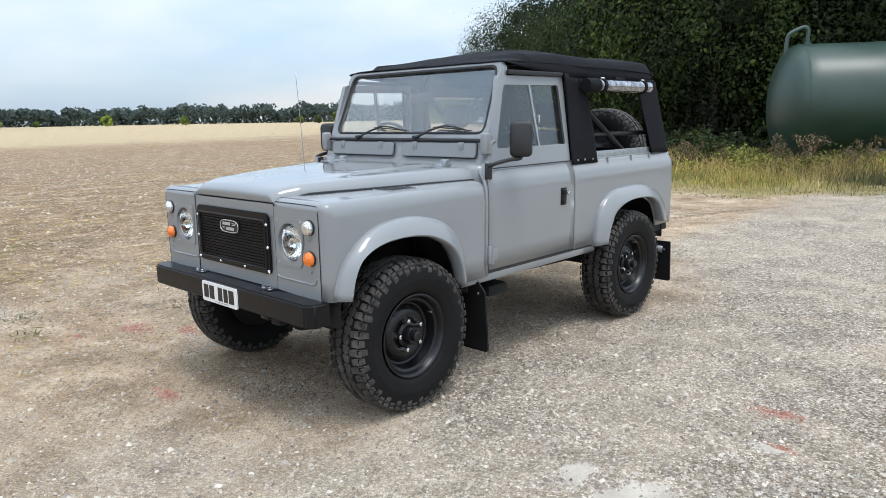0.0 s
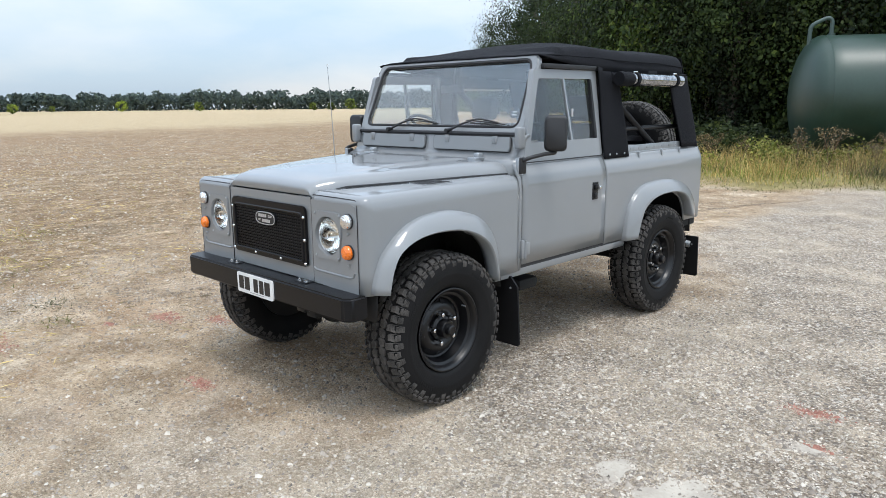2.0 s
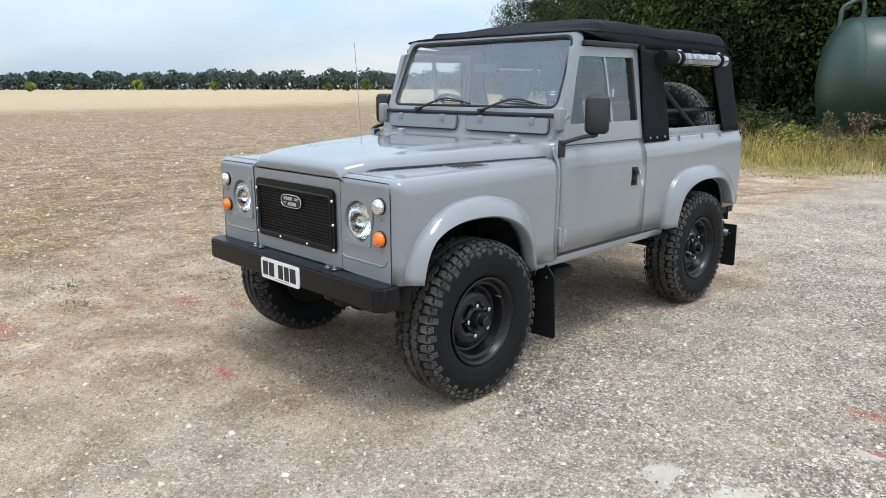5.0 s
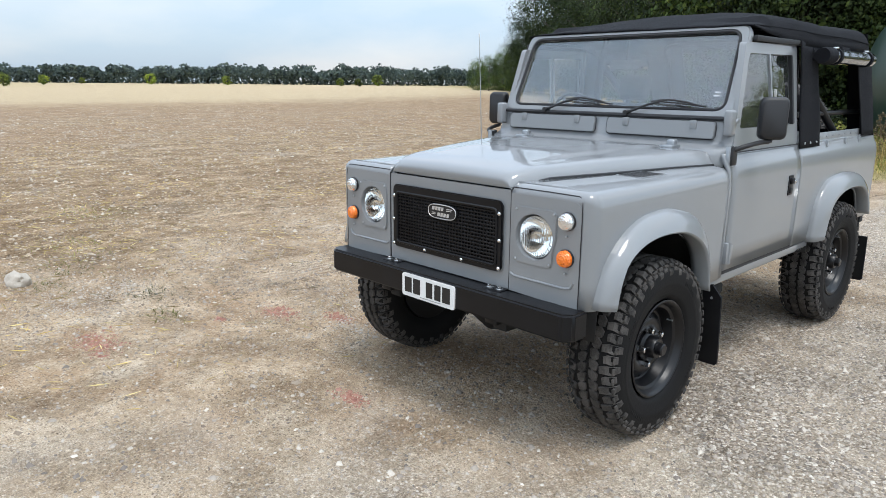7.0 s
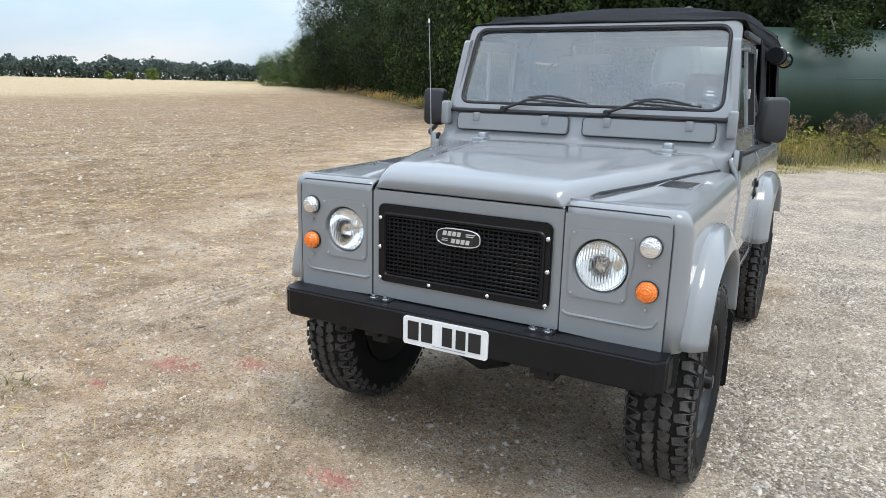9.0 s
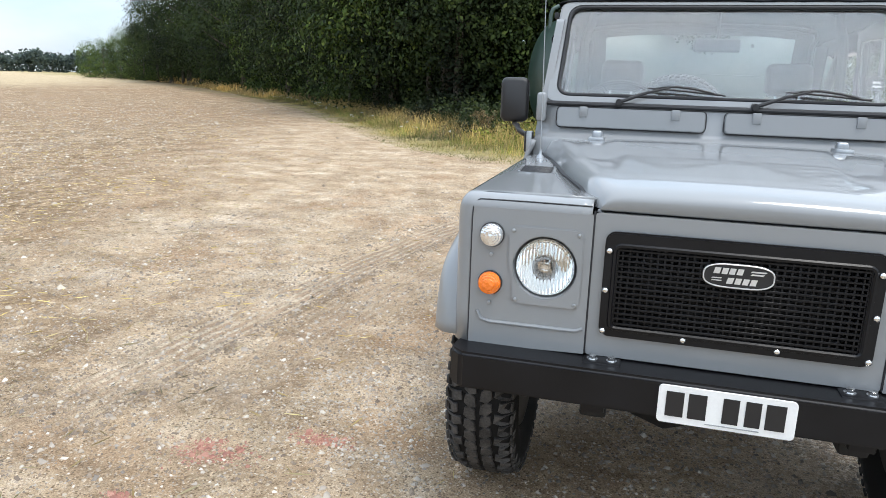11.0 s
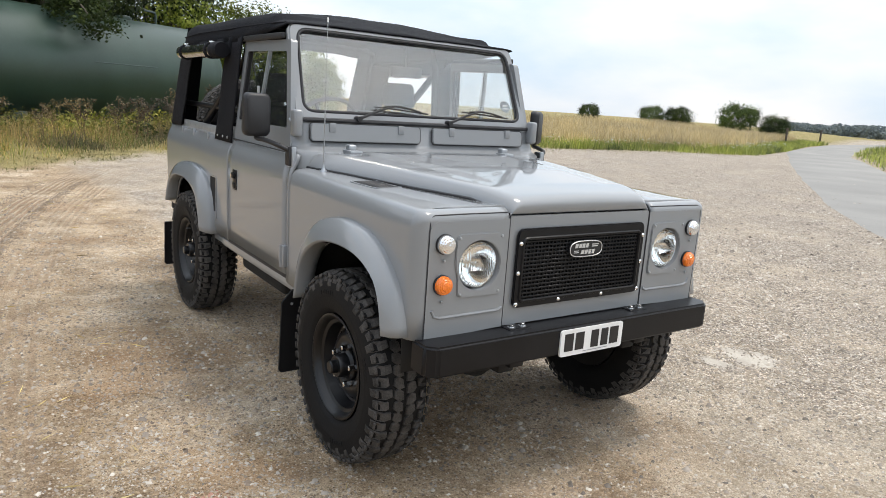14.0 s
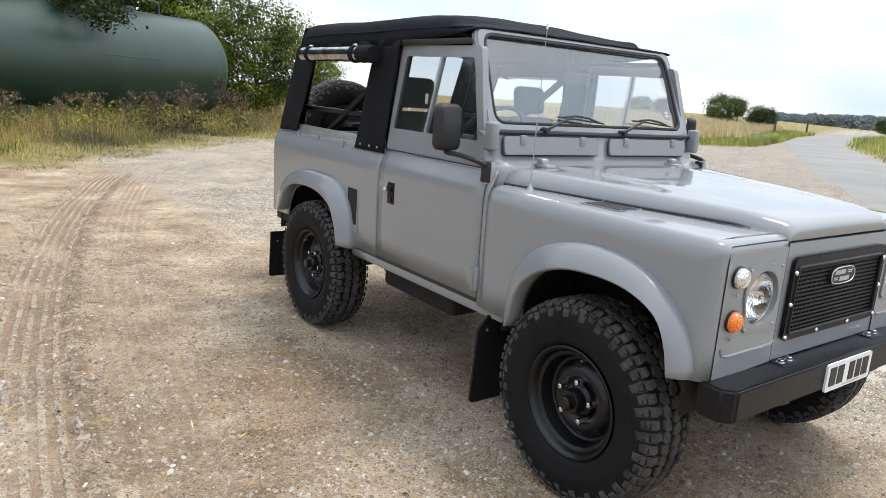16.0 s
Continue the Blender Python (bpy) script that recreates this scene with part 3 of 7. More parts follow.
    clot = math_of("MULTIPLY", smooth(noise_of(38, 6, 0.7), 0.46, 0.6), smooth(noise_of(2.6, 5, 0.6), 0.4, 0.6))
    h2 = math_of("ADD", h2, math_of("MULTIPLY", clot, 0.6))
    h2 = math_of("ADD", h2, math_of("MULTIPLY", math_of("MULTIPLY", track, math_of("ADD", rib, math_of("MULTIPLY", lug, 0.7))), 1.2))
    bp = n.new("ShaderNodeBump")
    bp.inputs["Strength"].default_value, bp.inputs["Distance"].default_value = 0.85, 0.02
    l.new(h2, bp.inputs["Height"])
    l.new(bp.outputs["Normal"], b.inputs["Normal"])
    return m


def dust_sheen_glass(m, share):
    """A thin film on a pane: dust, plus a painted sheen of sky."""
    n, l = m.node_tree.nodes, m.node_tree.links
    film, mx, noi, mr = n.new("ShaderNodeBsdfDiffuse"), n.new("ShaderNodeMixShader"), n.new("ShaderNodeTexNoise"), n.new("ShaderNodeMapRange")
    film.inputs["Color"].default_value = (0.6, 0.62, 0.63, 1)
    noi.inputs["Scale"].default_value, noi.inputs["Detail"].default_value = 4.0, 5
    mr.inputs["To Min"].default_value, mr.inputs["To Max"].default_value = share * 0.5, share * 1.5
    co = n.new("ShaderNodeTexCoord")
    l.new(co.outputs["Object"], noi.inputs["Vector"])
    l.new(noi.outputs["Fac"], mr.inputs["Value"])
    l.new(mr.outputs["Result"], mx.inputs["Fac"])
    l.new(n["Principled BSDF"].outputs["BSDF"], mx.inputs[1])
    l.new(film.outputs["BSDF"], mx.inputs[2])
    l.new(mx.outputs["Shader"], n["Material Output"].inputs["Surface"])


dust_sheen_glass(M["windscreen"], 0.032)
dust_sheen_glass(M["glass"], 0.012)
M["ground"] = ground_material()


# ---- mesh helpers ----
def finish(bm, angle=38):
    bmesh.ops.recalc_face_normals(bm, faces=bm.faces)
    for f in bm.faces:
        f.smooth = True
    for e in bm.edges:
        if len(e.link_faces) == 2 and e.calc_face_angle(0) > radians(angle):
            e.smooth = False


def part(name, bm, material, parent, label="", angle=38, keep=False):
    finish(bm, angle)
    me = bpy.data.meshes.new(name)
    bm.to_mesh(me)
    bm.free()
    me.materials.append(M[material])
    ob = new(name, me)
    if parent is not None:
        ob.parent = parent
    if label:
        tagged(ob, label)
    return ob


def solid(ob, thick, offset=-1.0):
    md = ob.modifiers.new("thickness", "SOLIDIFY")
    md.thickness, md.offset = thick, offset
    return ob


def thing(name, at, label, category, group="", kind=""):
    e = new(name)
    e.location = at
    e.empty_display_size = 0.2
    return tagged(e, label, category, group, kind)


def mirrored(bm):
    b = bm.copy()
    bmesh.ops.scale(b, vec=(-1, 1, 1), verts=b.verts)
    bmesh.ops.reverse_faces(b, faces=b.faces)
    return b


def box(bm, lo, hi, bevel=0.0, seg=2, m=None):
    ret = bmesh.ops.create_cube(bm, size=1)
    vs = ret["verts"]
    bmesh.ops.scale(bm, vec=[max(1e-4, hi[i] - lo[i]) for i in range(3)], verts=vs)
    bmesh.ops.translate(bm, vec=[(hi[i] + lo[i]) / 2 for i in range(3)], verts=vs)
    if bevel:
        es = list({e for v in vs for e in v.link_edges})
        r = bmesh.ops.bevel(bm, geom=es, offset=bevel, segments=seg, affect="EDGES", profile=0.5)
        vs = list({v for f in r["faces"] for v in f.verts} | {v for v in vs if v.is_valid})
    if m is not None:
        bmesh.ops.transform(bm, matrix=m, verts=vs)
    return vs


def rows_mesh(bm, rows, closed=False):
    """Skin over rows of points."""
    vs = [[bm.verts.new(p) for p in r] for r in rows]
    for a, b in zip(vs, vs[1:]):
        k = len(a)
        for i in range(k if closed else k - 1):
            j = (i + 1) % k
            try:
                bm.faces.new((a[i], a[j], b[j], b[i]))
            except ValueError:
                pass
    return vs


def lathe(bm, profile, axis="x", seg=48, centre=(0, 0, 0), m=None, caps=True):
    """Turn a profile of (along, radius) round an axis."""
    rows = []
    for a, r in profile:
        row = []
        for k in range(seg):
            w = 2 * math.pi * k / seg
            c, s = r * math.cos(w), r * math.sin(w)
            p = {"x": (a, c, s), "y": (c, a, s), "z": (c, s, a)}[axis]
            v = Vector(p) + Vector(centre)
            row.append(m @ v if m is not None else v)
        rows.append(row)
    vs = rows_mesh(bm, rows, True)
    for end, (a, r) in ((vs[0], profile[0]), (vs[-1], profile[-1])):
        if caps and r > 1e-5:
            try:
                bm.faces.new(end)
            except ValueError:
                pass
    bmesh.ops.remove_doubles(bm, verts=[v for r in vs for v in r], dist=1e-6)


def pipe(bm, pts, r, seg=10, caps=True):
    """A round bar along points; r may be a list."""
    pts = [Vector(p) for p in pts]
    rows, n0 = [], None
    for i, p in enumerate(pts):
        d = (pts[min(i + 1, len(pts) - 1)] - pts[max(i - 1, 0)]).normalized()
        if n0 is None:
            n0 = d.orthogonal().normalized()
        n0 = (n0 - d * n0.dot(d)).normalized()
        b0 = d.cross(n0)
        rr = r[i] if isinstance(r, (list, tuple)) else r
        rows.append([p + (n0 * math.cos(2 * math.pi * k / seg) + b0 * math.sin(2 * math.pi * k / seg)) * rr for k in range(seg)])
    vs = rows_mesh(bm, rows, True)
    if caps:
        for end in (vs[0], vs[-1]):
            bm.faces.new(end)


def rounded(x0, x1, y0, y1, r, seg=6):
    pts = []
    for cx, cy, a in ((x1 - r, y1 - r, 0), (x0 + r, y1 - r, 90), (x0 + r, y0 + r, 180), (x1 - r, y0 + r, 270)):
        for k in range(seg + 1):
            w = radians(a + 90 * k / seg)
            pts.append((cx + r * math.cos(w), cy + r * math.sin(w)))
    return pts


def round_poly(poly, r, seg=5):
    """Round the corners of a polygon."""
    out, k = [], len(poly)
    for i in range(k):
        a, p, b = Vector(poly[i - 1]), Vector(poly[i]), Vector(poly[(i + 1) % k])
        da, db = (a - p), (b - p)
        q = min(r, da.length * 0.45, db.length * 0.45)
        s, e = p + da.normalized() * q, p + db.normalized() * q
        for j in range(seg + 1):
            f = j / seg
            out.append(tuple(s * (1 - f) ** 2 + p * 2 * f * (1 - f) + e * f * f))
    return out


def sheet(bm, loops, place, depth):
    """A flat panel with openings: the first loop is the outline, the rest holes; place maps (a, b, d) to 3D, d from 0 to depth."""
    es = []
    for lp in loops:
        vs = [bm.verts.new(place(a, b, 0)) for a, b in lp]
        es += [bm.edges.new((vs[i - 1], vs[i])) for i in range(len(vs))]
    faces = [f for f in bmesh.ops.triangle_fill(bm, edges=es, use_beauty=True)["geom"] if isinstance(f, bmesh.types.BMFace)]
    if depth:
        ex = bmesh.ops.extrude_face_region(bm, geom=faces)["geom"]
        o = Vector(place(0, 0, depth)) - Vector(place(0, 0, 0))
        bmesh.ops.translate(bm, vec=o, verts=[v for v in ex if isinstance(v, bmesh.types.BMVert)])


def lerp(a, b, f):
    return a + (b - a) * f


def table(pairs):
    xs, ys = zip(*pairs)
    return lambda v: float(np.interp(v, xs, ys))


def resample(pts, k):
    p = np.array(pts, float)
    d = np.r_[0, np.cumsum(np.linalg.norm(np.diff(p, axis=0), axis=1))]
    w = np.linspace(0, d[-1], k)
    return [tuple(float(np.interp(v, d, p[:, j])) for j in range(p.shape[1])) for v in w]


def smooth_line(pts, k):
    """Catmull-Rom through the points, evenly spaced."""
    p = [Vector(q) for q in pts]
    p = [p[0] * 2 - p[1], *p, p[-1] * 2 - p[-2]]
    out = []
    for i in range(1, len(p) - 2):
        for j in range(8):
            t = j / 8
            out.append(0.5 * (2 * p[i] + (p[i + 1] - p[i - 1]) * t + (2 * p[i - 1] - 5 * p[i] + 4 * p[i + 1] - p[i + 2]) * t * t + (3 * p[i] - p[i - 1] - 3 * p[i + 1] + p[i + 2]) * t ** 3))
    out.append(p[-2])
    return resample([tuple(v) for v in out], k)


# ---- ground: one sheet to the horizon ----
VERGE = table([(-300, 270), (-95, 100), (-62, 74), (-48, 62), (-30, 44.5), (-21, 33.3), (-12.1, 20.1), (-9.7, 16.4), (-8.1, 14.9), (-7, 14.0), (-4.9, 13.3), (-2.83, 15.5), (-0.16, 18.3), (1.35, 19.1), (9.9, 21.1), (15.2, 21.3), (27, 20.2), (36, 23.8), (52, 31.2), (75, 39.5), (120, 58), (400, 150)])
ROAD = [(-38, -42), (-16, -22), (-4, -11.5), (1.5, -4.0), (5.0, 1.5), (9.6, 5.4), (12.3, 7.2), (16.6, 10.0), (22.1, 13.4), (31.9, 19.2), (38.6, 22.9), (59.5, 31.7), (76, 36.8), (92, 40.5), (125, 46), (190, 54)]


def sstep(v, lo, hi):
    f = min(1, max(0, (v - lo) / (hi - lo)))
    return f * f * (3 - 2 * f)


def road_side(x, y):
    """Signed distance from the lane's middle, positive on its far right."""
    best = (1e9, 0)
    for (ax, ay), (bx, by) in zip(ROAD, ROAD[1:]):
        dx, dy = bx - ax, by - ay
        f = min(1, max(0, ((x - ax) * dx + (y - ay) * dy) / (dx * dx + dy * dy)))
        px, py = x - ax - f * dx, y - ay - f * dy
        d = math.hypot(px, py)
        if d < best[0]:
            best = (d, math.copysign(d, dy * px - dx * py))
    return best[1]


def rut(x, y):
    """Tyre ruts that curve past the vehicle, with a crumbled ridge between them."""
    if not 1.0 < y < 14.0:
        return 0.0
    q = y - 3.0
    off = x + 5.84 - 0.0576 * q - 0.0177 * q * q + 0.012 * noise.noise((x * 3, y * 1.5, 8))
    if abs(off) > 0.8:
        return 0.0
    reach = sstep(y, 1.0, 3.0) * (1 - sstep(y, 11, 14)) * (0.55 + 0.45 * noise.noise((x, y * 1.3, 6)))
    main = (1 - sstep(abs(off + 0.2), 0.15, 0.24)) * (-0.02 + 0.011 * math.sin(off * 84))
    other = (1 - sstep(abs(off - 0.34), 0.14, 0.22)) * (-0.012 + 0.006 * math.sin(off * 84))
    ridge = 0.042 * math.exp(-((off - 0.035) / 0.045) ** 2) * (0.6 + 0.8 * noise.noise((x * 9, y * 9, 2)))
    berm = 0.018 * math.exp(-((off + 0.46) / 0.06) ** 2) * (0.6 + 0.8 * noise.noise((x * 7, y * 7, 4)))
    return (main + other + ridge + berm) * reach


WHEELS = [(-4.133, 2.443), (-2.637, 2.443), (-4.133, 4.79), (-2.637, 4.79)]


def relief(x, y):
    """Small unevenness of the trodden yard close by."""
    edge = min(x + 11.5, 2.5 - x, y + 2.0, 12.0 - y)
    if edge < 0:
        return 0.0
    flat = min(sstep(math.hypot(x - a, y - b), 0.18, 0.5) for a, b in WHEELS)
    loose = 1.0 + 1.6 * sstep(-(x + 0.42 * y), 4.5, 8)
    r = 0.008 * noise.noise((x * 2.3, y * 2.3, 1)) + 0.005 * noise.noise((x * 6, y * 6, 2)) + 0.0045 * noise.noise((x * 14, y * 14, 3))
    return (r * loose * flat + rut(x, y)) * sstep(edge, 0, 1.5)


def height(x, y):
    z = 0.1 * sstep(-x - 0.25 * y, 40, 400) + 0.03 * noise.noise((x * 0.3, y * 0.3, 0))
    z += 0.7 * sstep(y, 24, 85) * sstep(-x, 12, 60)
    over = y - VERGE(x)
    if over > 0:
        z += (0.5 * sstep(x, 2, 14) + 0.2) * sstep(over, 0, 22)
    far_drop = sstep(math.hypot(x, y), 130, 500) * sstep(x, 60, 200)
    near = math.hypot(x + 3.4, y - 3.5)
    return z * sstep(near, 5, 11) - 6 * far_drop + 0.012 * noise.noise((x * 1.1, y * 1.1, 3)) * sstep(near, 2.5, 4) + relief(x, y)


def grid_line(lo, hi, step, reach):
    """Even steps from lo to hi, then ever wider ones out to the horizon."""
    mid = list(np.arange(lo, hi, step))
    out, d, w = [], 0.0, step
    while d < reach:
        w *= 1.085
        d += w
        out.append(d)
    return [lo - v for v in reversed(out)] + mid + [mid[-1] + v for v in out]


def build_ground():
    xs, ys = grid_line(-9.0, 0.6, 0.036, 1400), grid_line(0.6, 9.0, 0.036, 1400)
    verts, sward = [], []
    for y in ys:
        for x in xs:
            x, y = float(x), float(y)
            verts.append((x, y, height(x, y)))
            w = 0.0
            if y > 11:
                over = y - VERGE(x)
                if over > -2:
                    over += 0.7 * noise.noise((x * 0.9, y * 0.9, 5)) + 0.5 * noise.noise((x * 3, y * 3, 5))
                w = sstep(over, -0.5, 0.6)
            if x > 8:
                w = max(w, sstep(road_side(x, y), 1.7, 2.4) * sstep(x, 12, 20))
            sward.append(w)
    k, rows = len(xs), len(ys)
    faces = [(j * k + i, j * k + i + 1, (j + 1) * k + i + 1, (j + 1) * k + i) for j in range(rows - 1) for i in range(k - 1)]
    me = bpy.data.meshes.new("ground")
    me.from_pydata(verts, [], faces)
    me.attributes.new("sward", "FLOAT", "POINT").data.foreach_set("value", sward)
    me.shade_smooth()
    me.materials.append(M["ground"])
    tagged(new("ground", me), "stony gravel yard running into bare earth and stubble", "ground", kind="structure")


build_ground()


def build_road():
    bm = bmesh.new()
    c = smooth_line([(x, y) for x, y in ROAD], 150)
    rows = []
    for i, (x, y) in enumerate(c):
        a, b = c[max(0, i - 1)], c[min(len(c) - 1, i + 1)]
        d = Vector((b[0] - a[0], b[1] - a[1])).normalized()
        rows.append([(x + d.y * w, y - d.x * w, height(x + d.y * w, y - d.x * w) + (0.02 if abs(w) < 1.65 else -0.05)) for w in (-1.95 + 0.3 * noise.noise((x, y, 1)), -1.6, -0.8, 0, 0.8, 1.6, 1.95)])
    rows_mesh(bm, rows)
    tagged(part("road", bm, "tarmac", None), "narrow grey asphalt country lane", "road", kind="structure")


build_road()


# ---- the off-road vehicle: u to its left, y along it with the nose at small y, z up ----
CX, CY = -3.385, 3.63
car = thing("off_road_vehicle", (CX, CY, 0), "grey short-wheelbase off-road vehicle with black canvas top, parked on gravel", "car")


STATION = table([(-9, -9), (2.55, 2.555), (2.85, 2.868), (3.05, 3.075), (4.0, 4.02), (4.35, 4.355), (5.1, 5.08), (5.55, 5.50), (9, 8.95)])


def cpart(name, bm, material, parent=car, label="", angle=38):
    for v in bm.verts:
        v.co.y = STATION(v.co.y)
    bmesh.ops.translate(bm, vec=(0, -CY, 0), verts=bm.verts)
    return part(name, bm, material, parent, label, angle)


def both(name, bm, material, label="", thick=0, angle=38):
    """A part and its mirror image across the vehicle."""
    other = mirrored(bm)
    obs = [cpart(name, bm, material, car, label, angle), cpart(name, other, material, car, label, angle)]
    if thick:
        for o in obs:
            solid(o, thick)
    return obs


# shapes shared by the panels
FO = [(1.938, 0.70), (1.958, 0.80), (2.005, 0.89), (2.11, 0.98), (2.22, 1.03), (2.353, 1.05), (2.494, 1.047), (2.66, 1.003), (2.77, 0.92), (2.83, 0.80), (2.85, 0.613)]
FI = [(1.992, 0.70), (2.02, 0.81), (2.075, 0.893), (2.2, 0.945), (2.37, 0.958), (2.54, 0.937), (2.68, 0.87), (2.755, 0.77), (2.79, 0.62)]
RO = [(4.265, 0.63), (4.292, 0.80), (4.355, 0.91), (4.50, 1.0), (4.77, 1.025), (5.02, 1.01), (5.23, 0.945), (5.37, 0.83), (5.425, 0.70)]
RI = [(4.36, 0.64), (4.405, 0.76), (4.49, 0.865), (4.70, 0.925), (5.0, 0.92), (5.16, 0.86), (5.235, 0.77), (5.27, 0.70)]
BELT = table([(0.55, 0.812), (0.7, 0.817), (0.95, 0.82), (1.11, 0.82), (1.15, 0.817), (1.18, 0.809), (1.205, 0.797), (1.225, 0.787), (1.25, 0.783)])


def arch_top(curve):
    """Lowest body height over a wheel, from the curve of its opening."""
    top = table(curve)
    return lambda y: top(y) if curve[0][0] < y < curve[-1][0] else None


def side_skin(y0, y1, zb, ztop=1.245, step=0.02):
    """Body side between two stations; zb(y) is its lower edge."""
    bm = bmesh.new()
    rows = []
    k = max(2, round((y1 - y0) / step))
    for i in range(k + 1):
        y = lerp(y0, y1, i / k)
        b = zb(y)
        zs = [b, lerp(b, 1.11, 0.25), lerp(b, 1.11, 0.5), lerp(b, 1.11, 0.75), 1.11, 1.135, 1.16, 1.18, 1.195, 1.21, 1.225, ztop]
        rows.append([(BELT(z), y, z) for z in zs])
    rows_mesh(bm, rows)
    return bm


def flare(outer, inner, k=40):
    bm = bmesh.new()
    o, n = smooth_line(outer, k), smooth_line(inner, k)
    cy = sum(p[0] for p in n) / k
    rows = []
    for (oy, oz), (ny, nz) in zip(o, n):
        row = []
        for f, u in ((-0.06, 0.80), (0.0, 0.82), (0.0, 0.836), (0.03, 0.846), (0.1, 0.855), (0.25, 0.867), (0.5, 0.881), (0.78, 0.892), (0.94, 0.897), (1.0, 0.894), (1.04, 0.886), (1.02, 0.83), (0.98, 0.80)):
            row.append((u, lerp(oy, ny, f), lerp(oz, nz, f)))
        rows.append(row)
    rows_mesh(bm, rows)
    return bm


# front wings
UE = table([(1.9, 0.385), (1.922, 0.39), (1.94, 0.402), (1.975, 0.418), (2.03, 0.44), (2.13, 0.468), (2.4, 0.548), (2.8, 0.645), (3.0, 0.712), (3.06, 0.728), (3.3, 0.75)])
WT = lambda y: 1.168 + (y - 1.9) * 0.012


def wing():
    bm = bmesh.new()
    arch = arch_top([(p[0] + 0.012, p[1] - 0.0) for p in FI])
    path = [(0.764, 1.908, 0.0)]
    for k in range(1, 9):
        w = radians(90 * k / 8)
        path.append((0.76 + 0.06 * math.sin(w), 1.968 - 0.06 * math.cos(w), k / 8))
    path += [(0.82, y, 1.0) for y in np.linspace(1.985, 3.045, 54)]
    rows = []
    for u, y, f in path:
        z1 = WT(y)
        r = lerp(0.04, 0.085, f * f)
        zb = arch(y) or (0.69 if y < 2.2 else 0.615)
        w = radians(90 * f)
        nx, ny = math.sin(w), -math.cos(w)
        row = [(u, y, lerp(zb, z1 - r, j / 4)) for j in range(5)]
        for j in range(1, 8):
            a = radians(90 * j / 7)
            d = 0.046 * (1 - math.cos(a))
            row.append((u - nx * d, y - ny * d, z1 - r + r * math.sin(a)))
        iu, iy = row[-1][0], row[-1][1]
        for j in (0.35, 0.7, 1.0):
            row.append((lerp(iu, UE(iy) - 0.03, j), iy, WT(iy) + 0.006 * math.sin(j * 2.6)))
        rows.append(row)
    rows_mesh(bm, rows)
    # rolled front edge above the lamp panel
    nose = []
    for u in np.linspace(0.408, 0.764, 12):
        z1 = WT(1.908)
        nose.append([(u, 1.908, 1.05), (u, 1.908, z1 - 0.04)] + [(u, 1.908 + 0.046 * (1 - math.cos(radians(90 * j / 7))), z1 - 0.04 + 0.04 * math.sin(radians(90 * j / 7))) for j in range(1, 8)])
    rows_mesh(bm, nose)
    bmesh.ops.remove_doubles(bm, verts=bm.verts, dist=0.0006)
    return bm


both("wing", wing(), "paint", thick=0.012)
both("wheel_arch_flare", flare(FO, FI), "paint", thick=0.006)
both("wheel_arch_flare", flare(RO, RI), "paint", thick=0.006)

# wheel-arch liners and the dark space behind
for y0, y1, zt in ((1.97, 2.9, 0.98), (4.3, 5.42, 0.98)):
    bm = bmesh.new()
    yc, ry = (y0 + y1) / 2, (y1 - y0) / 2
    rows = [[(u, yc - ry * math.cos(radians(a)), 0.55 + (zt - 0.55) * math.sin(radians(a)) ** 0.7) for a in range(0, 181, 10)] for u in (0.81, 0.45)]
    rows_mesh(bm, rows)
    both("wheel_arch_liner", bm, "under", thick=0.006)

# bulkhead posts, doors, tub sides, sills
both("door_post", side_skin(3.052, 3.076, lambda y: 0.615, 1.25), "paint", thick=0.02)
rear_arch = arch_top([(p[0] - 0.0, p[1]) for p in RI])


def tub_low(y):
    return rear_arch(y) or (0.64 if y < 4.8 else 0.66)


tubs = both("tub_side", side_skin(4.012, 5.55, tub_low), "paint", thick=0.012)
bm = bmesh.new()
rows_mesh(bm, [[(u, y, z) for u, z in ((0.80, 0.635), (0.812, 0.628), (0.813, 0.60), (0.806, 0.585), (0.74, 0.583))] for y in np.linspace(2.855, 4.3, 8)])
both("sill", bm, "paint", thick=0.01)

doors = both("door", side_skin(3.088, 4.0, lambda y: 0.65, 1.25, 0.06), "paint", thick=0.03)


# dark strips set in the door gaps to stand for their shade
for k, f in enumerate(doors):
    sgn = 1 if k == 0 else -1
    for y in (3.082, 4.006):
        bm = bmesh.new()
        rows_mesh(bm, [[(sgn * (BELT(z) - 0.007), yy, z) for z in np.linspace(0.64, 1.25, 20)] for yy in (y - 0.0055, y + 0.0055)])
        cpart("shut_line", bm, "seal", f)
    bm = bmesh.new()
    rows_mesh(bm, [[(sgn * (BELT(0.64) - 0.004), y, z) for y in (3.08, 3.5, 4.006)] for z in (0.622, 0.66)])
    cpart("shut_line", bm, "seal", f)


# door tops with sliding windows
def lean_u(z):
    return 0.783 - (z - 1.25) * 0.095


def door_top_place(a, b, d):
    return (lean_u(b) - d, a, b)


